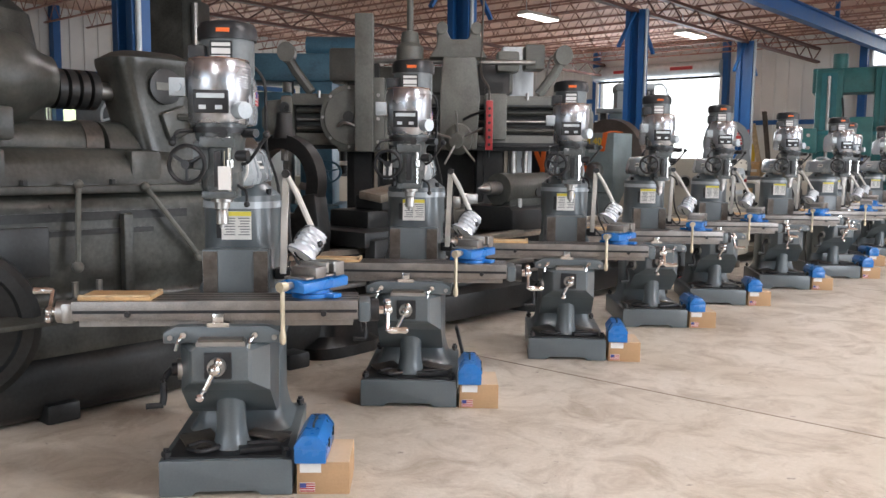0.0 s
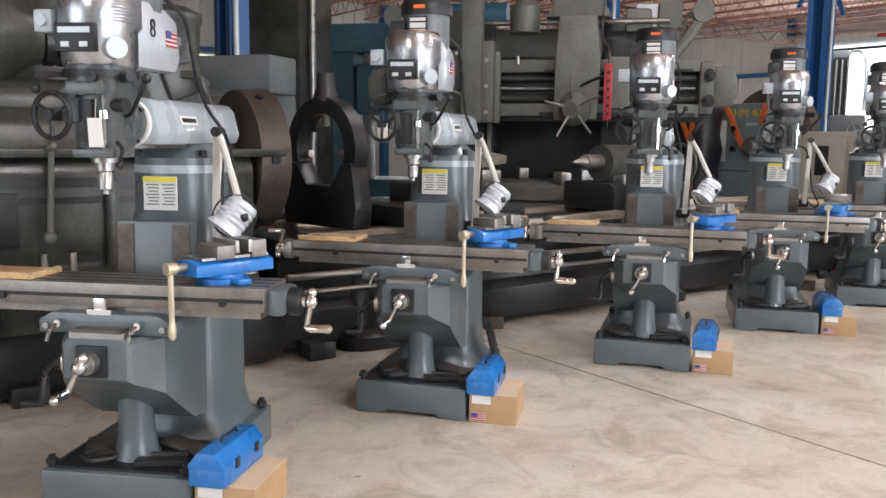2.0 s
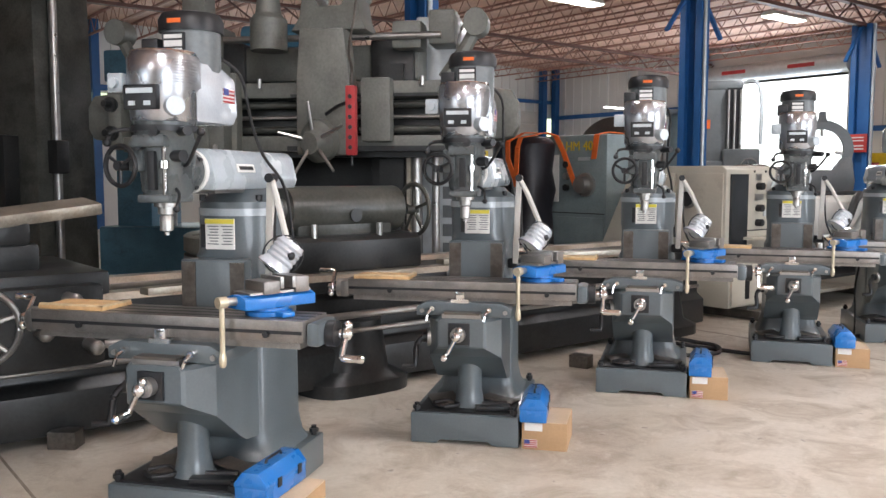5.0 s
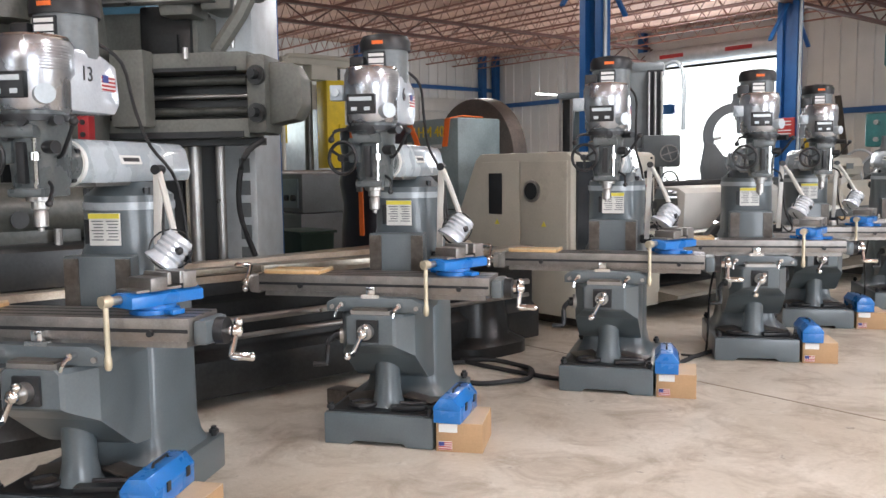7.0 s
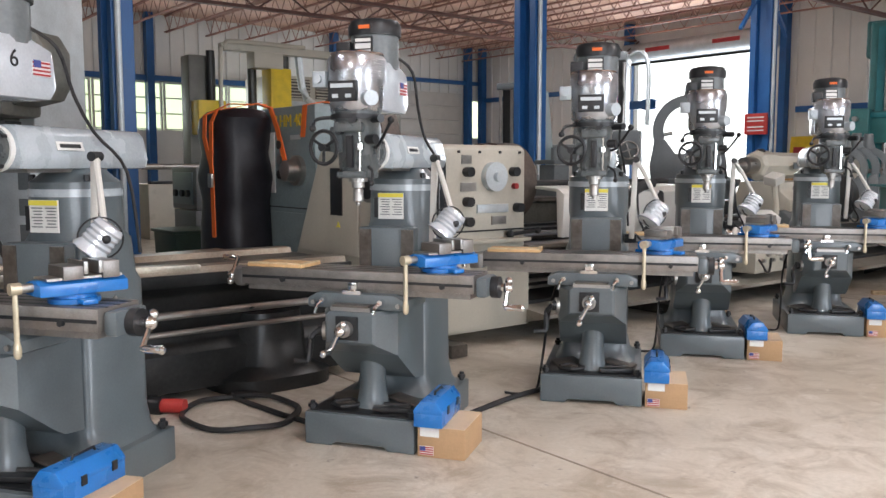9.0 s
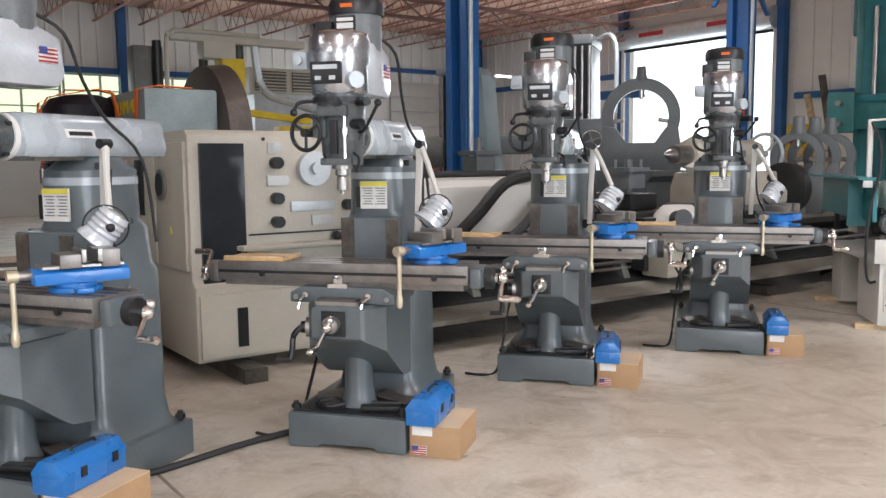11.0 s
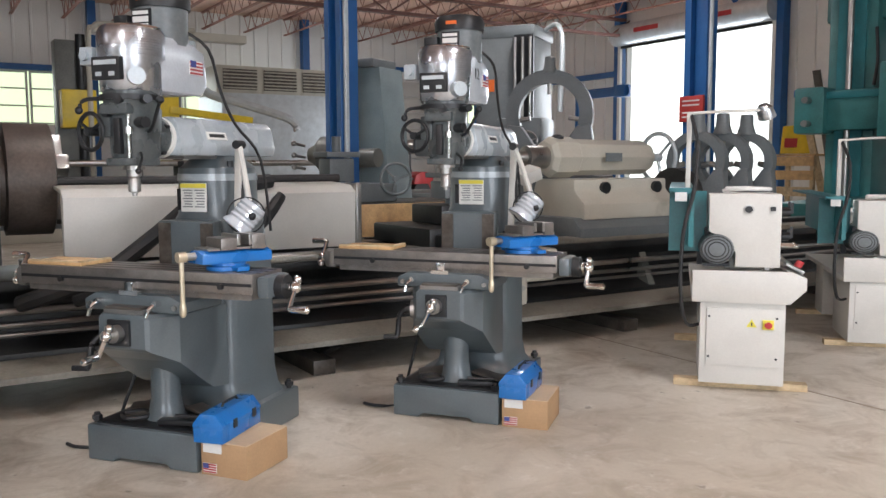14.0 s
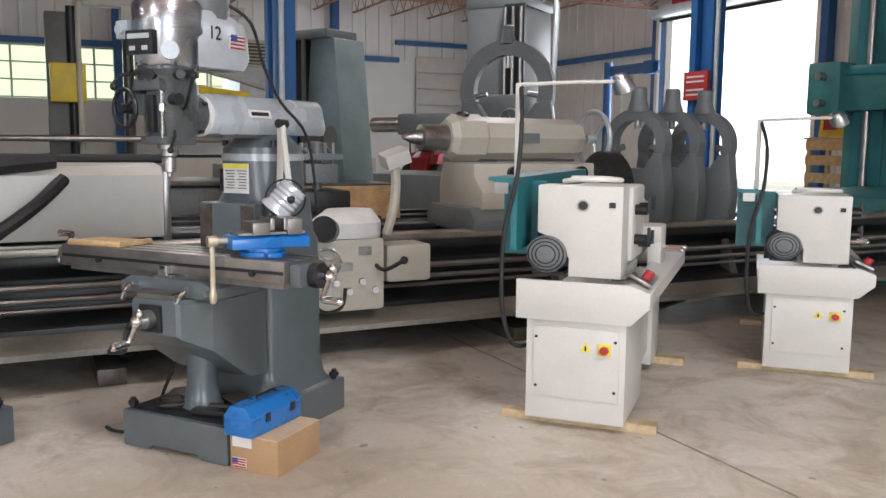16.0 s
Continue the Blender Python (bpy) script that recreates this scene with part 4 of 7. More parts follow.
def big_lathe():
    t = thing("large_lathe", pose(-3.3, 0, 0), "huge old grey-green lathe with an oily cast headstock", "lathe")
    bed = Mesh()
    bed.prism([(-0.5, 0.06), (0.5, 0.06), (0.5, 0.3), (0.42, 0.36), (0.42, 0.66), (0.5, 0.72), (0.5, 0.80), (-0.5, 0.80), (-0.5, 0.3)], "y", 4.4, 12.3, 0.015)
    b = part("bed", bed, M_OLDDK, t, "oil-blackened bed")
    for x in (-0.40, 0.40):
        part("way", Mesh().prism([(x - 0.10, 0.80), (x + 0.10, 0.80), (x + 0.08, 0.84), (x - 0.06, 0.84)], "y", 4.6, 12.25), M_WORN, b, "worn bright bed way")
    for y in (5.2, 8.2, 11.7):
        part("pedestal", Mesh().loft([oval(0.05, y, 0.62, 0.42, 0.0, 24, 4), oval(0.05, y, 0.62, 0.42, 0.09, 24, 4), oval(0.05, y, 0.56, 0.3, 0.16, 24, 3), oval(0.05, y, 0.5, 0.26, 0.5, 24, 3)]), M_OLDDK, t)
    for z, r in ((0.56, 0.025), (0.45, 0.018)):
        part("lead_screw", Mesh().cyl((0.56, 4.4, z), (0.56, 12.1, z), r, seg=10), M_STEEL, b)
    # headstock
    h = Mesh()
    h.prism([(-0.9, 0.3), (0.58, 0.3), (0.62, 0.4), (0.62, 0.62), (0.5, 0.72), (0.54, 0.85), (0.54, 1.30), (0.48, 1.38), (-0.9, 1.38)], "y", -1.2, 4.2, 0.05)
    hs = part("headstock", h, M_OLD, t)
    part("headstock_base", Mesh().box((-0.1, 1.6, 0.22), (1.5, 5.6, 0.42), bev=0.17, seg=6), M_OLDDK, t)
    part("flange", Mesh().box((0.5, 1.6, 1.385), (0.16, 5.6, 0.05), bev=0.012), M_OLD, hs)
    part("cover", Mesh().prism([(-0.8, 1.4), (0.5, 1.4), (0.46, 1.56), (0.36, 1.64), (-0.8, 1.66)], "y", -1.2, 3.75, 0.03), M_OLD, hs)
    for y in (0.4, 1.3, 2.5, 3.5):
        part("bearing_cap", Mesh().cyl((0.12, y - 0.16, 1.62), (0.12, y + 0.16, 1.62), 0.2, seg=24).box((0.44, y, 1.52), (0.1, 0.22, 0.22), bev=0.03), M_OLD, hs)
    part("shaft_guard", Mesh().cyl((0.12, -0.9, 1.66), (0.12, 3.2, 1.66), 0.155, seg=24), M_OLD, hs)
    part("brass_collar", Mesh().cyl((0.12, 3.2, 1.66), (0.12, 3.32, 1.66), 0.165, seg=24), M_WAY, hs)
    mo = part("motor", Mesh().spin((0.12, 1.42, 2.06), (0, 1, 0), [(0, 0.18), (0.05, 0.27), (0.25, 0.31), (1.25, 0.31), (1.42, 0.28), (1.55, 0.18), (1.62, 0.16)], 30), M_OLD, t, "big round drive motor")
    part("motor_cradle", Mesh().box((0.12, 2.1, 1.78), (0.6, 1.2, 0.2), bev=0.03).box((0.28, 2.15, 1.95), (0.34, 0.85, 0.44), bev=0.06), M_OLD, mo)
    part("vent_cover", Mesh().box((0.43, 2.15, 2.0), (0.06, 0.7, 0.30), bev=0.02), M_OLDDK, mo)
    for k in range(4):
        part("pulley", Mesh().cyl((0.12, 3.06 + k * 0.075, 2.02), (0.12, 3.11 + k * 0.075, 2.02), 0.13, seg=24), M_OLDDK, t)
    part("pulley_shaft", Mesh().cyl((0.12, 2.7, 2.02), (0.12, 3.45, 2.02), 0.06, seg=14), M_STEEL, t)
    p = Mesh()
    p.loft([oval(0.17, 3.86, 0.24, 0.34, 1.38, 28, 5), oval(0.17, 3.80, 0.21, 0.24, 1.6, 28, 5), oval(0.17, 3.70, 0.21, 0.24, 1.95, 28, 5), oval(0.17, 3.68, 0.22, 0.27, 2.16, 28, 5), oval(0.17, 3.68, 0.24, 0.29, 2.20, 28, 4), oval(0.17, 3.68, 0.24, 0.29, 2.24, 28, 4), oval(0.17, 3.68, 0.16, 0.21, 2.29, 28, 3)])
    pil = part("gear_pillar", p, M_OLD, t)
    part("maker_oval", Mesh().spin((0.395, 3.7, 2.06), (1, 0, 0.0), [(0, 0.12), (0.02, 0.12), (0.025, 0.10)], 24), M_OLDDK, pil, "cast maker's badge")
    part("badge_bar", Mesh().box((0.423, 3.7, 2.06), (0.006, 0.16, 0.05)), M_VTL, pil)
    part("pillar_crank", Mesh().box((0.40, 3.78, 1.82), (0.06, 0.2, 0.2), (20, 0, 0), 0.03).tube([(0.42, 3.78, 1.86), (0.48, 3.88, 1.84), (0.49, 3.93, 1.65)], 0.025), M_OLD, pil)
    for y in (2.3, 2.95):
        lever(hs, (0.62, y, 0.92), (0.60, y + 0.03, 1.42))
    lever(hs, (0.62, 3.8, 0.92), (0.60, 3.42, 1.40))
    part("cast_lettering", Mesh().box((0.545, 3.0, 1.22), (0.012, 1.5, 0.055)).box((0.545, 3.1, 1.12), (0.012, 0.8, 0.035)), M_OLDDK, hs, "raised cast maker's lettering")
    for k in range(9):
        part("cover_bolt", Mesh().cyl((0.5, -0.6 + k * 0.55, 1.41), (0.5, -0.6 + k * 0.55, 1.445), 0.022, seg=6), M_OLDDK, hs)
    part("cast_rib", Mesh().box((0.57, 2.2, 0.98), (0.06, 0.07, 0.5), bev=0.015), M_OLD, hs)
    part("cast_rib", Mesh().box((0.57, 3.3, 0.98), (0.06, 0.07, 0.5), bev=0.015), M_OLD, hs)
    part("inspection_cover", Mesh().box((0.55, 2.6, 1.02), (0.03, 0.42, 0.3), bev=0.012), M_OLDDK, hs)
    part("oil_sight", Mesh().cyl((0.54, 2.15, 1.25), (0.565, 2.15, 1.25), 0.03, seg=14), M_WHITE, hs)
    part("oil_pipe", Mesh().tube([(0.56, 1.7, 1.36), (0.6, 1.9, 1.2), (0.62, 2.6, 0.72), (0.64, 3.2, 0.6)], 0.014), M_WAY, hs)
    part("drip_shelf", Mesh().box((0.72, 3.1, 0.66), (0.3, 1.6, 0.03), (0, 6, 0), 0.008), M_OLD, hs)
    for y in (2.9, 3.05, 3.9, 4.05):
        part("stud", Mesh().cyl((0.68, y, 0.66), (0.68, y, 0.84), 0.02, seg=8), M_STEEL, hs)
    part("gear_guard", Mesh().spin((0.42, 2.3, 0.64), (0.9, -0.35, 0), [(0, 0.46), (0.16, 0.46), (0.2, 0.42), (0.205, 0.36), (0.17, 0.34), (0.17, 0.16), (0.21, 0.14), (0.22, 0.1)], 36), M_OLDDK, t, "round gear guard")
    for y in (2.8, 4.6):
        part("foot", Mesh().box((0.6, y, 0.06), (0.2, 0.2, 0.12), bev=0.02), M_OLDDK, t)
    fpl = part("face_plate", Mesh().spin((0.1, 4.22, 1.34), (0, 1, 0), [(0, 0.2), (0.02, 0.46), (0.22, 0.48), (0.24, 0.44), (0.2, 0.4), (0.2, 0.12), (0.26, 0.1)], 44), M_FACE, t, "rusty brown face plate")
    for k in range(6):
        a = k * math.tau / 6
        part("plate_stud", Mesh().cyl((0.1 + 0.485 * math.cos(a), 4.33, 1.34 + 0.485 * math.sin(a)), (0.1 + 0.46 * math.cos(a), 4.33, 1.34 + 0.46 * math.sin(a)), 0.03, seg=8), M_DARK, fpl)
    # carriage
    c = Mesh().box((0.05, 5.9, 0.92), (1.15, 1.1, 0.14), bev=0.03).box((0.62, 5.9, 0.70), (0.14, 1.0, 0.46), bev=0.05)
    c.box((0.1, 5.9, 1.06), (0.5, 0.5, 0.16), bev=0.03).box((0.2, 5.95, 1.2), (0.35, 0.3, 0.14), bev=0.03)
    car = part("carriage", c, M_OLDDK, t, "oily carriage and apron")
    hand_wheel(car, (0.95, 5.71, 0.78), (1, -0.2, 0), 0.19, M_STEEL, 6)
    part("wheel_shaft", Mesh().cyl((0.6, 5.75, 0.78), (0.95, 5.71, 0.78), 0.05, seg=12), M_OLDDK, car)
    for y, z in ((5.45, 0.72), (6.05, 0.7), (6.2, 0.86), (6.3, 0.6)):
        part("apron_knob", Mesh().cyl((0.68, y, z), (0.82, y, z), 0.035, seg=12).ball((0.84, y, z), 0.042), M_STEEL, car)
    part("tool_slab", Mesh().box((0.25, 6.1, 1.30), (0.24, 0.8, 0.07), (6, 8, 10), 0.012), M_WORN, car, "worn steel tool bar")
    # tailstock
    ts = part("tailstock", Mesh().prism([(-0.3, 0.84), (0.36, 0.84), (0.36, 1.06), (0.3, 1.1), (-0.3, 1.1)], "y", 7.75, 8.85, 0.03), M_OLDDK, t)
    part("barrel_casting", Mesh().loft([[(0.12 + 0.17 * math.cos(a), y, 1.28 + 0.17 * math.sin(a)) for a in (k * math.tau / 24 for k in range(24))] for y in (7.8, 8.0, 8.6, 8.75)]).box((0.12, 8.25, 1.15), (0.26, 0.8, 0.16), bev=0.03), M_OLD, ts)
    part("centre", Mesh().cyl((0.12, 7.8, 1.29), (0.12, 7.6, 1.29), 0.07, seg=16).cyl((0.12, 7.6, 1.29), (0.12, 7.45, 1.29), 0.055, 0.01, seg=16), M_STEEL, ts)
    hand_wheel(ts, (0.12, 8.95, 1.26), (0, 1, 0), 0.2, M_OLD)
    part("badge", Mesh().spin((0.29, 8.3, 1.24), (1, 0, 0), [(0, 0.05), (0.012, 0.05)], 16), M_OLDDK, ts)
    for y in (7.95, 8.5):
        part("clamp_stud", Mesh().cyl((0.3, y, 1.08), (0.3, y, 1.18), 0.024, seg=8), M_STEEL, ts)
    return t


big_lathe()


def boring_mill():
    """The vertical boring mill; its rail runs along local x, the front looks along local -y."""
    t = thing("vertical_boring_mill", pose(-5.4, 9.15, 0, 0, 0, 42) @ Matrix.Diagonal((0.9, 1, 1, 1)), "large olive-grey vertical boring mill with cross rail and round table", "boring mill")
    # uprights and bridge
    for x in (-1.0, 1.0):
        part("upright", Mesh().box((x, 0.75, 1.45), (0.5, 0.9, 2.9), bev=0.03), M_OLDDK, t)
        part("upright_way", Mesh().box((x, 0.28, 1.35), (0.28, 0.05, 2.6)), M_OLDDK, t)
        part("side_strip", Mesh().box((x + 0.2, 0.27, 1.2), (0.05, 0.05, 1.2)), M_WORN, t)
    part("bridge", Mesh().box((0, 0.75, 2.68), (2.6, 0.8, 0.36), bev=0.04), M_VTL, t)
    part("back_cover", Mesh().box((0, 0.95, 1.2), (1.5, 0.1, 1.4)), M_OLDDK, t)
    # rail
    r = Mesh()
    r.box((0, 0, 2.36), (4.0, 0.34, 0.15), bev=0.012).box((0, 0, 1.84), (4.0, 0.34, 0.15), bev=0.012)
    rail = part("cross_rail", r, M_VTL, t)
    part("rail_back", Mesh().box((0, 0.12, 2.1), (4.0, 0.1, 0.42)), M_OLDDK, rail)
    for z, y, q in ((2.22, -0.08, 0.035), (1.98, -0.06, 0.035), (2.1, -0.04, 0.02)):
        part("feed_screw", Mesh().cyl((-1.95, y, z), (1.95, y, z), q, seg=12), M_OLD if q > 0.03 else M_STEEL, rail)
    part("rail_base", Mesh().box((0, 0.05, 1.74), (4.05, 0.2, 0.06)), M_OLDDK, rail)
    for s in (-1, 1):
        e = part("rail_end", Mesh().box((s * 2.08, 0, 2.1), (0.18, 0.42, 0.62), bev=0.05).prism([(s * 2.16, 1.86), (s * 2.4, 1.9), (s * 2.46, 2.0), (s * 2.46, 2.22), (s * 2.38, 2.34), (s * 2.16, 2.36)], "y", -0.12, 0.16, 0.03), M_VTL, rail)
        for z in (2.24, 1.95):
            part("square_shaft", Mesh().cyl((s * 2.1, -0.2, z), (s * 2.1, -0.36, z), 0.035, seg=10).cyl((s * 2.1, -0.2, z), (s * 2.1, -0.26, z), 0.075, seg=16), M_OLDDK, e)
    part("chip_guard", Mesh().box((0.95, -0.18, 1.79), (2.0, 0.03, 0.05)), M_OLDDK, rail)
    # left swivel saddle with ram
    s = part("swivel_saddle", Mesh().box((-0.95, -0.22, 2.1), (0.75, 0.16, 0.85), bev=0.03), M_VTL, t)
    part("swivel_disc", Mesh().spin((-1.15, -0.28, 2.12), (0, -1, 0), [(0, 0.42), (0.06, 0.42), (0.07, 0.36), (0.10, 0.35)], 40), M_VTL, s)
    ram = part("ram", Mesh().box((-0.92, -0.42, 2.55), (0.26, 0.24, 1.75), bev=0.02), M_VTL, s)
    part("ram_guide", Mesh().box((-0.72, -0.40, 2.15), (0.18, 0.2, 0.95), bev=0.02), M_VTL, ram)
    for z in (1.8, 2.1, 2.4):
        part("gib_bolt", Mesh().cyl((-0.72, -0.5, z), (-0.72, -0.53, z), 0.025, seg=6), M_STEEL, ram)
    # right turret saddle
    s2 = part("turret_saddle", Mesh().prism([(0.16, 1.72), (0.70, 1.72), (0.74, 2.4), (0.68, 2.9), (0.2, 2.9), (0.16, 2.4)], "y", -0.46, -0.17, 0.03), M_VTL, t)
    part("saddle_wing", Mesh().box((0.98, -0.26, 2.15), (0.32, 0.18, 0.6), bev=0.03), M_VTL, s2)
    part("turret_head", Mesh().spin((0.45, -0.46, 1.86), (-0.25, -1, -0.15), [(0, 0.2), (0.12, 0.2), (0.2, 0.13), (0.26, 0.1)], 24), M_VTL, s2)
    for k in range(5):
        a = k * math.tau / 5 + 0.4
        part("capstan_bar", Mesh().cyl((0.42, -0.66, 1.84), (0.42 + 0.36 * math.cos(a), -0.74, 1.84 + 0.36 * math.sin(a)), 0.02, 0.014, seg=8), M_STEEL, s2)
    part("turret_lever", Mesh().tube([(0.5, -0.5, 2.1), (0.7, -0.6, 2.18), (0.9, -0.6, 2.22)], 0.018), M_DARK, s2)
    # gearing and motors on the bridge
    part("yoke", Mesh().prism([(0.0, 2.92), (0.85, 2.92), (0.78, 3.05), (0.74, 3.3), (0.64, 3.3), (0.56, 3.16), (0.32, 3.16), (0.24, 3.3), (0.14, 3.3), (0.1, 3.05)], "y", -0.2, 0.3, 0.03), M_VTL, t)
    for x in (0.19, 0.69):
        part("sheave", Mesh().cyl((x, -0.24, 3.3), (x, 0.3, 3.3), 0.08, seg=18), M_VTL, t)
    part("screw_housing", Mesh().spin((-0.28, -0.1, 2.75), (0, 0, 1), [(0, 0.2), (0.3, 0.2), (0.36, 0.14), (0.5, 0.12), (0.52, 0.05), (1.3, 0.045)], 18), M_VTL, t)
    part("gear_box", Mesh().box((1.2, 0.3, 2.92), (0.34, 0.34, 0.28), bev=0.05), M_VTL, t)
    part("gear_box", Mesh().box((1.6, 0.3, 2.98), (0.3, 0.4, 0.34), bev=0.04), M_VTL, t)
    part("gear_box", Mesh().box((-1.25, 0.4, 2.85), (0.5, 0.5, 0.45), bev=0.05), M_VTL, t)
    part("cross_shaft", Mesh().cyl((-0.9, 0.1, 2.9), (1.6, 0.1, 2.9), 0.035, seg=10), M_STEEL, t)
    for sgn, x in ((1, -2.1), (-1, 2.0)):
        part("bracket_arm", Mesh().tube([(x, 0.0, 2.95), (x + sgn * 0.12, 0.0, 2.75), (x + sgn * 0.36, 0.0, 2.46)], 0.07, smooth=0).cyl((x, -0.12, 2.98), (x, 0.12, 2.98), 0.13, seg=18), M_VTL, t)
    for x in (-1.6, -0.35, 1.45):
        part("oil_cup", Mesh().cyl((x, -0.2, 2.38), (x, -0.2, 2.47), 0.025, seg=8), M_STEEL, rail)
    for k in range(8):
        a = k * math.tau / 8
        part("disc_bolt", Mesh().cyl((-1.15 + 0.38 * math.cos(a), -0.34, 2.12 + 0.38 * math.sin(a)), (-1.15 + 0.38 * math.cos(a), -0.37, 2.12 + 0.38 * math.sin(a)), 0.022, seg=6), M_STEEL, s)
    part("saddle_handle", Mesh().tube([(-1.3, -0.4, 2.0), (-1.2, -0.5, 2.05), (-1.05, -0.5, 2.0)], 0.02), M_STEEL, s)
    part("hub", Mesh().cyl((-1.15, -0.38, 2.12), (-1.15, -0.46, 2.12), 0.08, seg=18), M_OLDDK, s)
    part("rail_gib", Mesh().box((0.95, -0.19, 2.3), (1.9, 0.03, 0.03)), M_OLDDK, rail)
    part("ladder_pipe", Mesh().tube([(1.75, 0.1, 2.5), (1.8, 0.1, 2.9), (1.9, 0.1, 3.0), (2.1, 0.1, 3.0)], 0.02), M_STEEL, t)
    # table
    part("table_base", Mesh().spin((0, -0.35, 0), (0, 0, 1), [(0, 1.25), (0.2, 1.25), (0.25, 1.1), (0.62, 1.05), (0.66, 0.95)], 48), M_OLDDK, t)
    tb = part("round_table", Mesh().spin((0, -0.35, 0.66), (0, 0, 1), [(0, 0.98), (0.05, 1.05), (0.14, 1.05), (0.15, 1.0), (0.17, 1.0), (0.18, 1.05), (0.31, 1.05), (0.33, 1.02)], 56), M_VTL, t, "round slotted work table")
    for k in range(8):
        a = k * math.tau / 8
        part("table_slot", Mesh().box((0.6 * math.cos(a), -0.35 + 0.6 * math.sin(a), 0.991), (0.8, 0.04, 0.008), (0, 0, math.degrees(a))), M_DARK, tb)
    for k in range(4):
        a = k * math.tau / 4 + 0.5
        part("jaw", Mesh().box((0.7 * math.cos(a), -0.35 + 0.7 * math.sin(a), 1.06), (0.26, 0.14, 0.14), (0, 0, math.degrees(a)), 0.02), M_STEEL, tb)
    # pendant
    pn = part("pendant", Mesh().box((0.85, -0.75, 2.02), (0.1, 0.09, 0.62), bev=0.012), M_RED, t, "red hanging push-button pendant")
    for k in range(6):
        part("button", Mesh().cyl((0.85, -0.795, 1.78 + k * 0.09), (0.85, -0.81, 1.78 + k * 0.09), 0.02, seg=10), M_DARK, pn)
    part("pendant_tip", Mesh().cyl((0.85, -0.75, 1.71), (0.85, -0.75, 1.62), 0.014, seg=8), M_DARK, pn)
    part("pendant_cable", Mesh().tube([(0.85, -0.75, 2.33), (0.84, -0.7, 2.5), (0.75, -0.5, 2.7), (0.77, -0.3, 3.2), (0.8, -0.2, 4.2), (0.8, -0.1, 5.4)], 0.016), M_WAY, pn)
    # pale electrical column beside the rail
    pc = part("side_column", Mesh().box((1.42, 1.1, 1.6), (0.5, 0.7, 3.2), bev=0.03), M_PIPE, t, "pale grey upright with cast letters")
    for k in range(5):
        part("letter_bar", Mesh().box((1.55, 0.742, 1.55 - k * 0.2), (0.11, 0.01, 0.13)), M_MIDG, pc)
    part("side_rod", Mesh().cyl((1.3, 0.2, 0.4), (1.3, 0.2, 1.8), 0.06, seg=14), M_STEEL, t)
    part("side_rod", Mesh().cyl((1.5, 0.3, 0.4), (1.5, 0.3, 1.8), 0.045, seg=14), M_STEEL, t)
    part("drive_hose", Mesh().tube([(2.1, -0.1, 1.75), (1.95, -0.2, 1.6), (1.85, -0.1, 1.2), (1.9, 0.1, 0.8)], 0.025), M_RUBBER, t)
    return t


boring_mill()

# low slideway between the lathe and the boring mill
sl = thing("machine_slide", pose(-4.55, 11.1, 0, 0, 0, 8), "grey cast slideway resting on the floor behind the lathe bed", "machine bed")
part("slide_body", Mesh().prism([(-0.45, 0), (0.45, 0), (0.4, 0.5), (0.48, 0.55), (0.48, 0.68), (-0.48, 0.68), (-0.48, 0.55), (-0.4, 0.5)], "y", -1.6, 1.3, 0.02), M_OLD, sl)
for x in (-0.3, 0.3):
    part("slide_way", Mesh().box((x, -0.15, 0.70), (0.18, 2.8, 0.03)), M_WORN, sl)

# tall dark upright of a planer behind the lathe
up = thing("planer_upright", pose(-9.25, 7.6, 0, 0, 0, 30), "tall dark grey machine upright with a bright round shaft", "machine upright")
part("column", Mesh().box((0, 0, 1.95), (1.05, 0.95, 3.9), bev=0.06, taper=0.93), M_OLD, up)
part("side_box", Mesh().box((-0.15, -0.55, 1.55), (0.75, 0.25, 0.9), bev=0.02), M_OLDDK, up)
part("top_casting", Mesh().box((0, 0, 4.0), (0.8, 0.7, 0.3), bev=0.06), M_VTL, up)
part("shaft", Mesh().cyl((0.55, -0.2, 0.5), (0.55, -0.2, 3.8), 0.05, seg=14), M_STEEL, up)
part("bearing", Mesh().box((0.55, -0.2, 1.75), (0.2, 0.2, 0.4), bev=0.03), M_OLDDK, up)
up2 = thing("planer_upright", pose(-6.3, 3.6, 0, 0, 0, 30), "grey-green machine upright behind the lathe headstock", "machine upright")
part("column", Mesh().loft([oval(0, 0, 0.75, 0.5, 0, 24, 5), oval(0, 0, 0.7, 0.48, 2.3, 24, 5), oval(0, 0, 0.6, 0.45, 2.9, 24, 4), oval(0, 0, 0.4, 0.3, 3.1, 24, 3)]), M_OLD, up2)
part("cap_motor", Mesh().box((0.25, 0, 3.2), (0.6, 0.5, 0.35), bev=0.06), M_OLD, up2)
up3 = thing("planer_upright", pose(-4.9, 0.2, 0, 0, 0, 20), "pale grey machine column with bright guide rods", "machine upright")
part("column", Mesh().box((0, 0, 1.4), (0.6, 0.6, 2.8), bev=0.05), M_VTL, up3)
for x in (0.42, 0.55):
    part("guide_rod", Mesh().cyl((x, 0, 0.2), (x, 0, 2.75), 0.04, seg=12), M_STEEL, up3)
part("head_box", Mesh().box((0.35, 0, 2.75), (0.7, 0.5, 0.35), bev=0.06), M_VTL, up3)


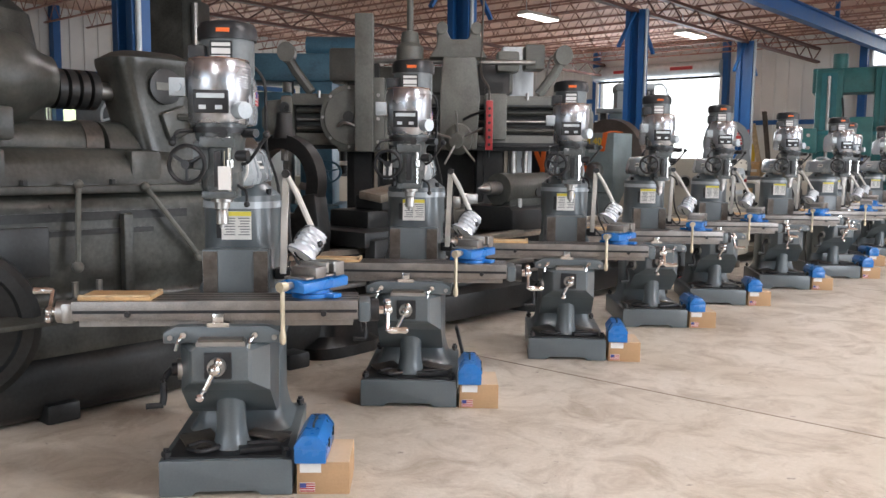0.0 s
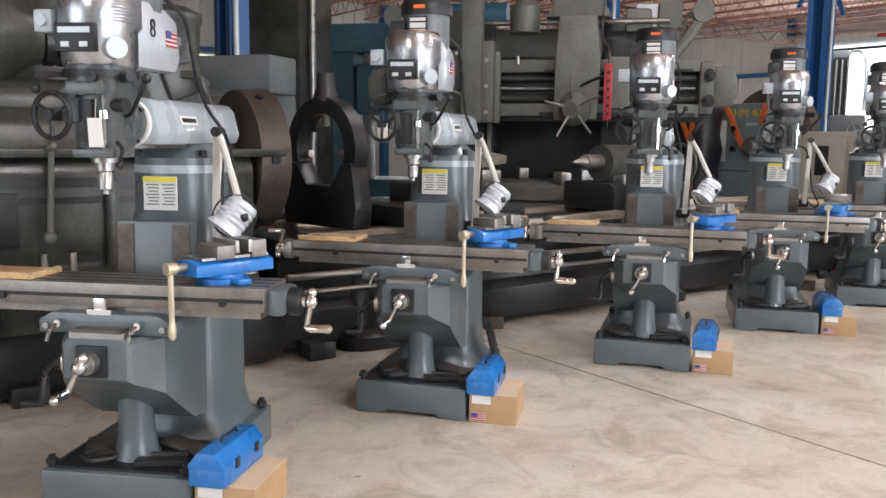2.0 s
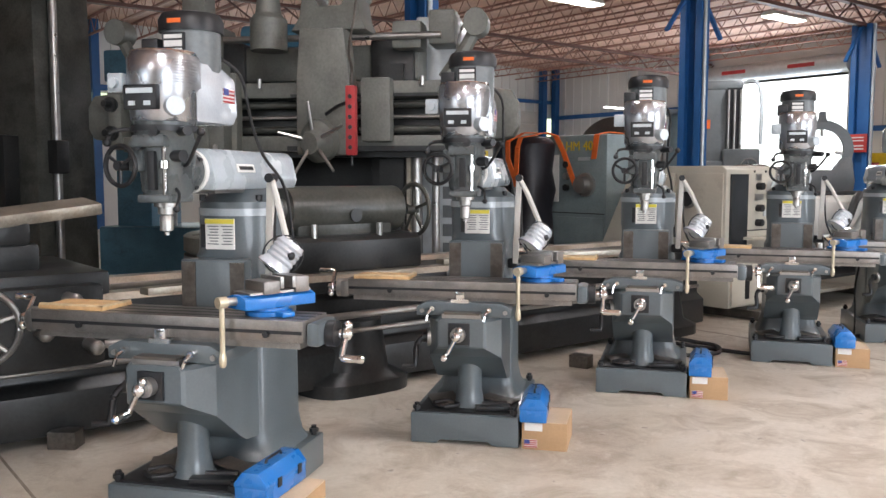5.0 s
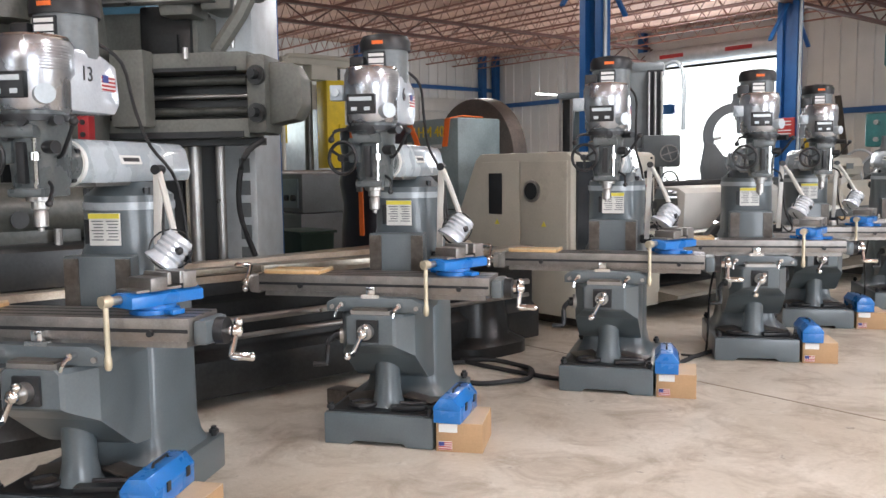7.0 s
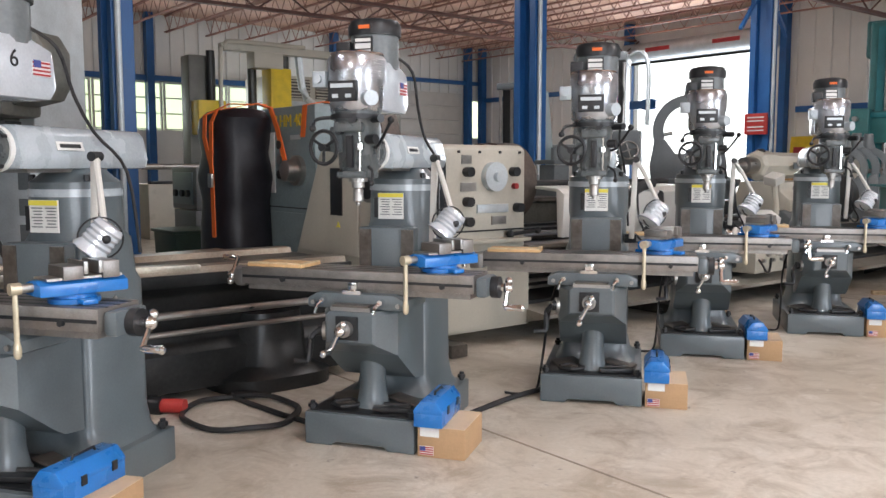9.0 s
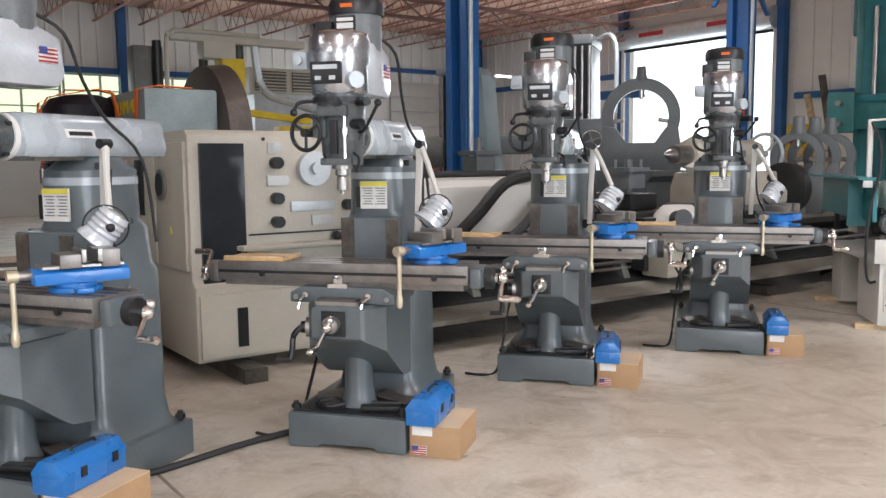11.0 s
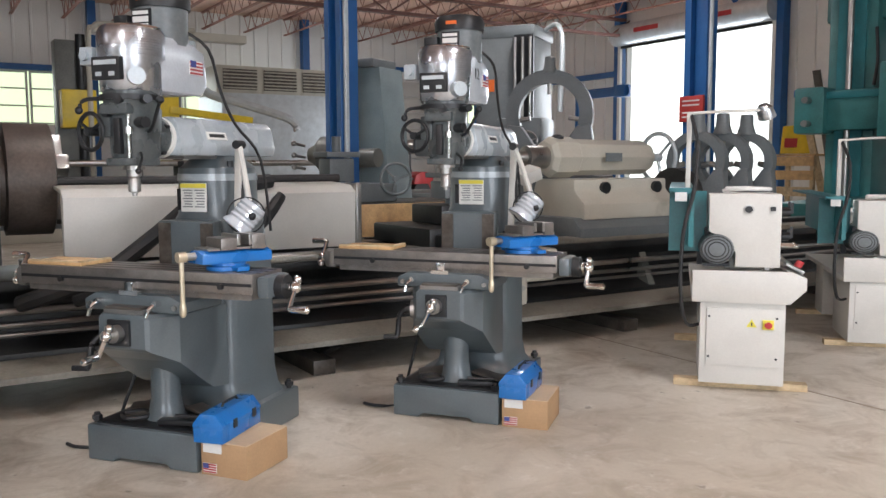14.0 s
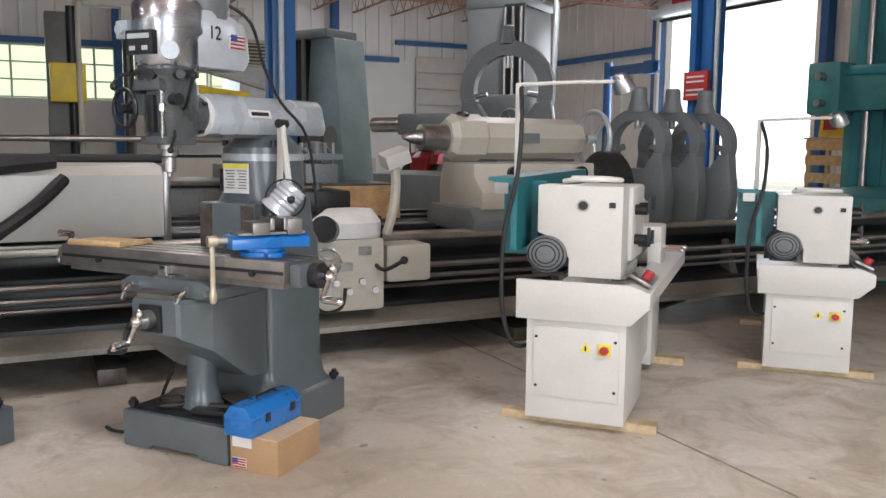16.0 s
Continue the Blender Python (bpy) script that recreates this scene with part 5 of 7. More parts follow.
def steady(name, m, R, foot, material, label, group=""):
    t = thing(name, m, label, "steady rest", group)
    rg = Mesh()
    rows = []
    for k in range(29):
        a = -0.35 + k * (math.pi + 0.7) / 28
        ca, sa = math.cos(a), math.sin(a)
        rows.append([(q * ca, y, foot + R * 0.75 + q * sa) for q, y in ((R * 0.78, -0.06), (R * 1.12, -0.06), (R * 1.12, 0.06), (R * 0.78, 0.06))])
    rg.loft(rows)
    part("arch", rg, material, t)
    part("base", Mesh().prism([(-R * 1.15, 0), (R * 1.15, 0), (R * 1.2, foot * 0.5), (R * 1.05, foot + R * 0.5), (R * 0.72, foot + R * 0.45), (R * 0.4, foot), (-R * 0.4, foot), (-R * 0.72, foot + R * 0.45), (-R * 1.05, foot + R * 0.5), (-R * 1.2, foot * 0.5)], "y", -0.08, 0.08, 0.015), material, t)
    part("neck", Mesh().spin((0, 0, foot + R * 1.78), (0, 0, 1), [(0, 0.1), (0.1, 0.07), (0.2, 0.065), (0.21, 0.05)], 16), material, t)
    for a in (math.pi / 2, math.radians(-10), math.radians(190)):
        c = Vector((0, 0, foot + R * 0.75))
        d = Vector((math.cos(a), 0, math.sin(a)))
        part("jaw_finger", Mesh().cyl(c + d * R * 0.5, c + d * R * 0.85, 0.03, seg=10), M_STEEL, t)
    return t


steady("steady_rest", pose(-3.2, 4.95, 0.842, 0, 0, 12), 0.34, 0.3, M_OLDDK, "dark cast steady rest standing on the old lathe bed")


# ---- the cream lathe and its long bed ----
def cream_lathe():
    t = thing("cream_lathe", pose(-3.62, 12.88, 0), "large cream-painted lathe with a big chuck and long bed", "lathe")
    h = part("headstock", Mesh().prism([(-1.15, 0.12), (0.72, 0.12), (0.72, 0.62), (0.66, 0.66), (0.66, 1.60), (0.60, 1.64), (-0.55, 1.64), (-0.62, 1.58), (-1.15, 0.5)], "y", 0.0, 1.25, 0.02), M_CREAM, t)
    part("end_door", Mesh().prism([(-0.55, 0.72), (0.02, 0.72), (0.02, 1.56), (-0.50, 1.56), (-0.95, 0.72)], "y", -0.022, 0.0, 0.006), M_CREAM, h)
    part("end_door", Mesh().box((0.34, -0.011, 1.14), (0.58, 0.022, 0.84), bev=0.006), M_CREAM, h)
    part("vent_grille", Mesh().box((-0.3, -0.028, 1.25), (0.18, 0.014, 0.40), bev=0.004), M_DARK, h)
    part("spindle_port", Mesh().spin((0.2, -0.02, 1.28), (0, -1, 0), [(0, 0.105), (0.02, 0.105), (0.025, 0.085)], 24), M_STEEL, h)
    part("port_hole", Mesh().spin((0.2, -0.043, 1.28), (0, -1, 0), [(0, 0.08), (0.004, 0.08)], 24), M_DARK, h)
    for x in (-0.28, 0.35):
        part("warning_sign", Mesh().prism([(x - 0.03, 0.95), (x + 0.03, 0.95), (x, 1.0)], "y", -0.028, -0.022), M_LABELY, h)
    # front, towards the aisle
    part("screen_panel", Mesh().box((0.675, 0.22, 1.05), (0.03, 0.3, 1.0)), M_GLASS, h, "dark glazed control panel")
    part("plinth_panel", Mesh().box((0.735, 0.62, 0.36), (0.03, 1.2, 0.42), bev=0.006), M_CREAM, h)
    part("plinth_slot", Mesh().box((0.755, 0.3, 0.34), (0.012, 0.07, 0.26)), M_DARK, h)
    part("speed_dial", Mesh().cyl((0.66, 0.88, 1.38), (0.72, 0.88, 1.38), 0.12, seg=28).cyl((0.72, 0.88, 1.38), (0.76, 0.88, 1.38), 0.04, seg=16), M_PIPE, h)
    for y, z in ((0.6, 1.42), (0.6, 1.18), (0.6, 1.02), (1.1, 1.42), (1.15, 1.12)):
        part("knob", Mesh().cyl((0.66, y, z), (0.73, y, z), 0.04, seg=14), M_DARK, h)
    part("name_plate", Mesh().box((0.668, 0.88, 1.12), (0.016, 0.34, 0.07), bev=0.004), M_PIPE, h, "cast maker's plate, illegible")
    for y, z, sy in ((0.62, 1.30, 0.16), (0.95, 1.02, 0.16), (0.6, 1.52, 0.1)):
        part("instruction_plate", Mesh().box((0.666, y, z), (0.012, sy, 0.07)), M_STEEL, h)
    part("shelf", Mesh().box((0.72, 0.75, 0.86), (0.16, 0.9, 0.03), bev=0.006), M_CREAM, h)
    lever(h, (0.7, 1.05, 0.9), (0.82, 1.25, 0.93), M_DARK)
    ch = part("chuck", Mesh().spin((0.02, 1.25, 1.32), (0, 1, 0), [(0, 0.26), (0.03, 0.35), (0.10, 0.35), (0.11, 0.30), (0.14, 0.30), (0.15, 0.36), (0.42, 0.36), (0.43, 0.33)], 44), M_FACE, t, "big dark four-jaw chuck")
    part("chuck_face", Mesh().spin((0.02, 1.30, 1.32), (0, 1, 0), [(0, 0.352), (0.03, 0.352)], 44), M_STEEL, ch)
    for k in range(4):
        a = k * math.pi / 2 + 0.4
        part("chuck_jaw", Mesh().box((0.02 + 0.2 * math.cos(a), 1.70, 1.32 + 0.2 * math.sin(a)), (0.2, 0.12, 0.1), (0, -math.degrees(a), 0), 0.01), M_STEEL, ch)
    for k in range(4):
        part("panel_screw", Mesh().cyl((0.66, 0.52 + 0.22 * k, 1.58), (0.672, 0.52 + 0.22 * k, 1.58), 0.012, seg=8), M_DARK, h)
    part("push_button", Mesh().cyl((0.66, 1.12, 1.3), (0.70, 1.12, 1.3), 0.025, seg=12), M_RED, h)
    part("panel_joint", Mesh().box((0.664, 0.82, 0.94), (0.012, 0.84, 0.012)), M_DARK, h)
    # bed on its skids
    b = part("bed", Mesh().prism([(-0.45, 0.16), (0.62, 0.16), (0.62, 0.3), (0.45, 0.36), (0.42, 0.58), (0.5, 0.66), (0.5, 0.72), (-0.45, 0.72)], "y", 1.2, 11.0, 0.012), M_OLDDK, t, "oil-darkened long bed")
    for x in (-0.32, 0.36):
        part("way", Mesh().box((x, 6.2, 0.74), (0.2, 9.4, 0.05), bev=0.01), M_WORN if x > 0 else M_OLDDK, b)
    part("skirt", Mesh().prism([(0.63, 0.12), (0.98, 0.20), (0.98, 0.235), (0.63, 0.27)], "y", 1.2, 10.6), M_BEIGE, b, "grimy grey-beige chip tray skirt")
    for z, r in ((0.54, 0.022), (0.46, 0.018), (0.40, 0.014)):
        part("feed_rod", Mesh().cyl((0.54, 1.2, z), (0.54, 10.9, z), r, seg=8), M_STEEL, b)
    for y in (2.4, 4.2, 6.6, 8.4, 10.0):
        part("bed_rib", Mesh().prism([(0.43, 0.3), (0.60, 0.3), (0.46, 0.6)], "y", y - 0.04, y + 0.04, 0.006), M_VTL, b)
    for y in (3.3, 7.5):
        part("tray_bracket", Mesh().prism([(0.62, 0.05), (0.95, 0.18), (0.62, 0.18)], "y", y - 0.05, y + 0.05, 0.006), M_OLDDK, b)
    for y in (0.3, 3.2, 6.0, 9.2):
        part("timber_skid", Mesh().box((0.2, y, 0.05), (1.5, 0.16, 0.10), bev=0.006), M_WAY, t, "oil-dark timber skid")
    # white guard over the carriage
    g = part("splash_guard", Mesh().prism([(0.66, 0.84), (0.72, 0.84), (0.74, 1.22), (0.66, 1.27), (0.30, 1.29), (0.30, 1.27), (0.64, 1.24)], "y", 1.65, 3.55, 0.006), M_OFFW, t, "white sheet-metal splash guard")
    part("guard_end", Mesh().box((0.50, 3.57, 1.05), (0.5, 0.04, 0.46), bev=0.006), M_STEEL, g)
    part("guard_lip", Mesh().cyl((0.34, 1.6, 1.31), (0.34, 3.6, 1.31), 0.03, seg=10), M_RUBBER, g)
    part("cable_drag", Mesh().tube([(0.66, 2.95, 1.3), (0.82, 2.5, 1.24), (0.9, 2.15, 1.0), (0.88, 1.85, 0.78), (0.8, 1.6, 0.68), (0.66, 1.4, 0.6)], 0.05), M_RUBBER, t, "looped black cable conduit")
    part("cable_drag", Mesh().tube([(0.72, 3.0, 1.2), (0.86, 2.8, 1.02), (0.92, 2.45, 0.8), (0.88, 2.05, 0.7), (0.7, 1.7, 0.6)], 0.04), M_RUBBER, t, "looped black cable conduit")
    c = Mesh().box((0.1, 4.65, 0.84), (0.95, 0.8, 0.15), bev=0.02).box((0.62, 4.65, 0.62), (0.18, 0.7, 0.5), bev=0.02).box((0.1, 4.7, 1.0), (0.5, 0.4, 0.16), bev=0.02)
    car = part("carriage", c, M_OLDDK, t, "dark carriage with tool post")
    part("tool_post", Mesh().box((0.12, 4.72, 1.2), (0.24, 0.24, 0.14), bev=0.01).cyl((0.12, 4.72, 1.08), (0.12, 4.72, 1.42), 0.04, seg=12).box((0.12, 4.72, 1.32), (0.3, 0.3, 0.04)), M_MIDG, car)
    for k in range(4):
        part("post_bolt", Mesh().cyl((0.03 + 0.18 * (k % 2), 4.63 + 0.18 * (k // 2), 1.34), (0.03 + 0.18 * (k % 2), 4.63 + 0.18 * (k // 2), 1.42), 0.015, seg=6), M_STEEL, car)
    # cream apron with valves and a wrapped lamp
    a = part("apron", Mesh().box((0.78, 4.98, 0.56), (0.32, 0.56, 0.48), bev=0.03).box((0.66, 5.5, 0.6), (0.28, 0.34, 0.26), bev=0.03), M_CREAM, t)
    hand_wheel(a, (0.98, 4.85, 0.66), (1, -0.4, 0), 0.09, M_STEEL, 3)
    part("port", Mesh().cyl((0.9, 4.87, 0.86), (1.02, 4.81, 0.88), 0.085, seg=20), M_DARK, a)
    for k in range(5):
        part("valve", Mesh().cyl((0.93, 4.83 + 0.09 * k, 0.46 + 0.06 * (k % 2)), (0.98, 4.82 + 0.09 * k, 0.46 + 0.06 * (k % 2)), 0.022, seg=10), M_STEEL, a)
    part("plastic_wrap", Mesh().loft([oval(0.75, 5.03, 0.18, 0.26, 0.80, 18, 2.5), oval(0.76, 5.05, 0.2, 0.24, 0.9, 18, 2.2), oval(0.72, 5.09, 0.12, 0.16, 0.98, 18, 2)]), M_WHITE, a, "crumpled clear plastic wrapping")
    part("stand_pipe", Mesh().tube([(0.72, 5.36, 0.8), (0.74, 5.4, 0.95), (0.70, 5.44, 1.12), (0.68, 5.44, 1.28)], 0.035), M_CREAM, a)
    part("lamp_plate", Mesh().box((0.68, 5.44, 1.32), (0.16, 0.18, 0.1), (20, 10, 0), 0.01), M_OFFW, a)
    for k in range(3):
        part("instruction_plate", Mesh().box((0.942, 4.86 + 0.13 * k, 0.72 - 0.1 * (k % 2)), (0.006, 0.09, 0.06)), M_STEEL, a)
    part("control_lever", Mesh().tube([(0.93, 5.2, 0.62), (1.04, 5.22, 0.60), (1.1, 5.32, 0.66)], 0.014).ball((1.1, 5.33, 0.665), 0.028), M_DARK, a)
    part("hose_loop", Mesh().tube([(0.9, 4.78, 0.5), (1.0, 4.74, 0.42), (1.0, 4.82, 0.34), (0.96, 4.95, 0.36), (0.95, 4.98, 0.48)], 0.012), M_RUBBER, a)
    a.location.y = -0.34
    # tailstock
    ts = part("tailstock", Mesh().prism([(-0.36, 0.76), (0.4, 0.76), (0.4, 0.9), (0.26, 1.02), (0.26, 1.12), (-0.3, 1.12), (-0.36, 0.95)], "y", 5.95, 7.3, 0.025), M_CREAM, t)
    part("barrel_casting", Mesh().spin((-0.05, 5.85, 1.32), (0, 1, 0), [(0, 0.15), (0.05, 0.19), (0.3, 0.19), (0.32, 0.17), (1.22, 0.165), (1.28, 0.13)], 8), M_CREAM, ts)
    part("quill", Mesh().spin((-0.05, 5.85, 1.32), (0, -1, 0), [(0, 0.105), (0.22, 0.105), (0.225, 0.06), (0.30, 0.05), (0.38, 0.01)], 22), M_STEEL, ts)
    hand_wheel(ts, (-0.05, 7.3, 1.32), (0, 1, 0), 0.24, M_PIPE, 3)
    for y in (6.3, 6.95):
        part("port_plug", Mesh().cyl((0.26, y, 1.04), (0.3, y, 1.04), 0.055, seg=16), M_DARK, ts)
    part("rating_plate", Mesh().box((0.175, 6.5, 1.32), (0.012, 0.2, 0.08)), M_MIDG, ts)
    part("oil_cap", Mesh().spin((-0.05, 6.0, 1.48), (0, 0, 1), [(0, 0.06), (0.03, 0.06), (0.05, 0.03)], 16), M_DARK, ts)
    ts.location.z = 0.15
    part("tailstock_base", Mesh().prism([(-0.4, 0.74), (0.46, 0.74), (0.46, 0.84), (0.36, 0.93), (-0.34, 0.93), (-0.4, 0.84)], "y", 5.85, 7.4, 0.02), M_MIDG, t, "dark lower tailstock slide")
    return t


cream_lathe()
for k, yy in enumerate((20.45, 20.85, 21.25)):
    steady("steady_rest", pose(-3.4 - 0.03 * k, yy, 0.765, 0, 0, 20), 0.27, 0.46, M_MIDG, "grey cast steady rest standing on the long lathe bed", "steady rests on the long bed")
ck = thing("loose_chuck", pose(-3.3, 20.05, 0.77), "dark round chuck standing on the lathe bed", "chuck")
part("chuck_body", Mesh().spin((0, -0.08, 0.30), (0, 1, 0), [(0, 0.26), (0.02, 0.3), (0.14, 0.3), (0.16, 0.26)], 36), M_OLDDK, ck)
part("chuck_cradle", Mesh().box((0, 0, 0.01), (0.3, 0.2, 0.02)), M_WAY, ck)


# ---- the blue-grey lathe under straps ----
lh = thing("strapped_lathe", pose(-5.5, 13.05, 0), "blue-grey lathe headstock with orange straps and a black cover", "lathe")
part("headstock", Mesh().box((0.05, 0.47, 1.03), (1.15, 0.64, 2.06), bev=0.03), M_GREYBLUE, lh)
part("lower_panel", Mesh().box((0.12, 0.14, 0.6), (0.95, 0.02, 0.8), bev=0.005), M_GREYBLUE, lh)
part("panel_seam", Mesh().box((0.05, 0.146, 1.05), (1.1, 0.006, 0.012)), M_DARK, lh)
text_mesh("model_number", "LHM 40", 0.17, pose(0.12, 0.143, 1.91, 90, 0, 0), M_YELLOW, lh, 0.004)
part("instruction_sheet", Mesh().box((-0.3, 0.145, 1.5), (0.22, 0.008, 0.62)), M_WHITE, lh)
for k in range(3):
    part("push_button", Mesh().cyl((-0.05, 0.15, 1.38 + 0.15 * k), (-0.05, 0.11, 1.38 + 0.15 * k), 0.045, seg=14), M_STEEL if k == 1 else M_DARK, lh)
part("spindle_end", Mesh().spin((0.3, 0.15, 1.42), (0, -1, 0), [(0, 0.15), (0.05, 0.15), (0.06, 0.11), (0.16, 0.1), (0.17, 0.06)], 24), M_STEEL, lh, "bright steel spindle end")
part("name_strip", Mesh().box((0.25, 0.145, 1.75), (0.2, 0.008, 0.045)), M_PIPE, lh)
part("face_plate", Mesh().spin((0.1, 0.79, 1.62), (0, 1, 0), [(0, 0.55), (0.04, 0.70), (0.24, 0.72), (0.26, 0.66), (0.2, 0.6), (0.2, 0.1)], 48), M_FACE, lh, "large brown-grey face plate")
part("black_cover", Mesh().loft([oval(-0.62, -0.1, 0.42 + 0.03 * math.sin(4.1 * k), 0.30 + 0.025 * math.sin(2.7 * k + 1), z, 32, 3.2) for k, z in enumerate((0.0, 0.25, 0.55, 0.85, 1.1, 1.35, 1.6, 1.82, 1.95))] + [oval(-0.62, -0.08, 0.36, 0.24, 2.03, 32, 3), oval(-0.6, -0.06, 0.22, 0.14, 2.06, 32, 2.4)]), M_CLOTH, lh, "creased black tarpaulin cover")


def webbing(points, wide=0.085):
    """A flat strap through the points, lying across the local x axis."""
    m = Mesh()
    for p, q in zip(points, points[1:]):
        m.loft([[(c[0] - wide / 2, c[1] - 0.006, c[2] - 0.004), (c[0] + wide / 2, c[1] - 0.006, c[2] - 0.004), (c[0] + wide / 2, c[1] + 0.004, c[2] + 0.006), (c[0] - wide / 2, c[1] + 0.004, c[2] + 0.006)] for c in (p, q)])
    return part("strap", m, M_ORANGE, lh, "orange webbing strap")


webbing([(-0.38, -0.45, 0.75), (-0.38, -0.46, 1.45), (-0.52, -0.47, 1.75), (-0.56, -0.44, 1.98), (-0.5, -0.2, 2.10), (-0.4, 0.15, 2.10)])
webbing([(-0.38, -0.465, 1.45), (-0.34, -0.47, 1.9), (-0.36, -0.40, 2.02), (-0.3, 0.0, 2.10), (-0.24, 0.13, 2.06), (-0.1, 0.13, 1.85), (0.05, 0.125, 1.55), (0.15, 0.1, 1.4)])
webbing([(0.42, 0.135, 1.75), (0.47, 0.135, 2.05), (0.5, 0.3, 2.085), (0.5, 0.6, 2.075)])
part("ratchet_buckle", Mesh().box((-0.38, -0.475, 1.32), (0.09, 0.03, 0.14), bev=0.008), M_STEEL, lh)

# small grey lathe behind the column
gl = thing("grey_lathe", pose(-9.6, 14.2, 0), "small grey gear-head lathe seen past the column", "lathe")
part("headstock", Mesh().box((0, 0, 1.15), (0.9, 0.9, 0.6), bev=0.03), M_MIDG, gl)
part("pedestal", Mesh().box((0, 0, 0.42), (0.8, 0.9, 0.84), bev=0.03), M_MIDG, gl)
part("front_panel", Mesh().box((0.0, -0.46, 1.15), (0.7, 0.03, 0.45), bev=0.005), M_GREYBLUE, gl)
for x in (-0.2, 0.05, 0.25):
    part("selector", Mesh().cyl((x, -0.47, 1.08), (x, -0.52, 1.08), 0.05, seg=14), M_DARK, gl)
part("bed", Mesh().box((0, 2.0, 0.75), (0.5, 3.2, 0.3), bev=0.02), M_MIDG, gl)
bn = thing("waste_bin", pose(-8.2, 13.2, 0), "dark green plastic bin on the floor", "bin")
part("bin_body", Mesh().box((0, 0, 0.33), (0.7, 0.5, 0.66), bev=0.03, taper=1.08), M_BOXG, bn)
part("bin_rim", Mesh().box((0, 0, 0.655), (0.8, 0.6, 0.04), bev=0.01), M_BOXG, bn)


# ---- the yellow travelling-head machine and the far side ----
yl = thing("yellow_boring_machine", pose(-15.1, 18.1, 0), "yellow travelling-column machine with pale beams and rods", "boring machine")
part("column", Mesh().box((0, 0, 2.58), (0.45, 0.5, 2.05), bev=0.02), M_YELLOW, yl)
part("head", Mesh().box((0.4, 1.25, 1.95), (0.4, 0.75, 0.5), bev=0.02), M_YELLOW, yl)
part("arm", Mesh().box((0.2, 0.9, 2.42), (0.18, 1.7, 0.14), (-6, 0, 0), 0.01), M_YELLOW, yl)
for k in range(2):
    part("gauge", Mesh().cyl((0.61, 1.25, 1.84 + 0.24 * k), (0.66, 1.25, 1.84 + 0.24 * k), 0.1, seg=18), M_STEEL, yl)
part("bed", Mesh().box((0, 0.6, 0.55), (1.2, 7.5, 1.1), bev=0.03), M_CREAM, yl)
part("bed_way", Mesh().box((0.4, 0.6, 1.13), (0.2, 7.3, 0.06)), M_OLDDK, yl)
part("beam", Mesh().cyl((0.45, -3.2, 1.45), (0.45, 4.2, 1.45), 0.06, seg=12), M_STEEL, yl)
part("gantry_beam", Mesh().box((0, 0.2, 4.0), (0.3, 3.0, 0.16), bev=0.01), M_CREAM, yl)
part("gantry_motor", Mesh().box((0.05, -0.3, 3.75), (0.4, 0.7, 0.34), bev=0.03), M_CREAM, yl)
for y in (-0.5, 0.3):
    part("guide_column", Mesh().cyl((-0.2, y, 1.1), (-0.2, y, 4.0), 0.1, seg=16), M_OLD, yl)
part("service_pipe", Mesh().tube([(0.2, -1.4, 1.1), (0.2, -1.4, 3.7), (0.2, -1.3, 4.02), (0.2, -1.0, 4.1), (0.2, 0.6, 4.1)], 0.05), M_CREAM, yl)
part("extract_hose", Mesh().tube([(-0.1, 0.6, 4.0), (-0.1, 0.8, 3.0), (0.0, 1.6, 2.7), (0.1, 2.6, 2.4), (0.1, 2.8, 2.15)], 0.09), M_PIPE, yl)
y2 = thing("yellow_drill_head", pose(-15.5, 16.45, 0), "yellow gear box on a grey upright machine", "drill")
part("upright", Mesh().box((0, 0, 1.9), (0.45, 0.6, 3.8), bev=0.03), M_VTL, y2)
part("guide", Mesh().cyl((0.3, 0.15, 0.3), (0.3, 0.15, 3.9), 0.09, seg=14), M_OLDDK, y2)
part("gear_box", Mesh().box((0.35, 0.05, 2.48), (0.5, 0.62, 0.72), bev=0.03), M_YELLOW, y2)
part("foot", Mesh().box((0.1, 0, 0.3), (1.4, 1.6, 0.6), bev=0.04), M_MIDG, y2)
bo = thing("ventilation_unit", pose(-21.4, 22.6, 0), "pale green-white booth with louvred ventilation on top", "ventilation unit")
part("booth", Mesh().box((0, 0, 1.68), (2.2, 3.4, 3.36), bev=0.02), M_PIPE, bo)
part("fan_casing", Mesh().box((0, 0, 3.73), (2.0, 3.6, 0.74), bev=0.015), M_CREAM, bo)
for k in range(3):
    lv = part("louvre", Mesh().box((1.02, -1.15 + 1.15 * k, 3.73), (0.03, 0.95, 0.55)), M_WAY, bo)
    for j in range(6):
        part("slat", Mesh().box((1.05, -1.15 + 1.15 * k, 3.50 + 0.09 * j), (0.03, 0.95, 0.025), (0, 30, 0)), M_CREAM, lv)
# grey horizontal boring mill
hb = thing("horizontal_boring_mill", pose(-9.85, 22.95, 0, 0, 0, 35) @ Matrix.Diagonal((1.12, 1.12, 1.04, 1)), "tall grey horizontal boring mill with a long spindle", "boring mill")
part("column", Mesh().box((0, 0, 1.8), (1.0, 1.1, 3.4), bev=0.05, taper=0.9), M_MIDG, hb)
part("cap", Mesh().box((0, 0, 3.52), (0.98, 1.05, 0.22), bev=0.08), M_MIDG, hb)
part("bellows", Mesh().box((0.32, -0.52, 2.6), (0.3, 0.06, 1.7)), M_DARK, hb)
for k in range(3):
    part("guide_rod", Mesh().cyl((0.2 + 0.12 * k, -0.6, 1.0), (0.2 + 0.12 * k, -0.6, 3.4), 0.025, seg=8), M_STEEL, hb)
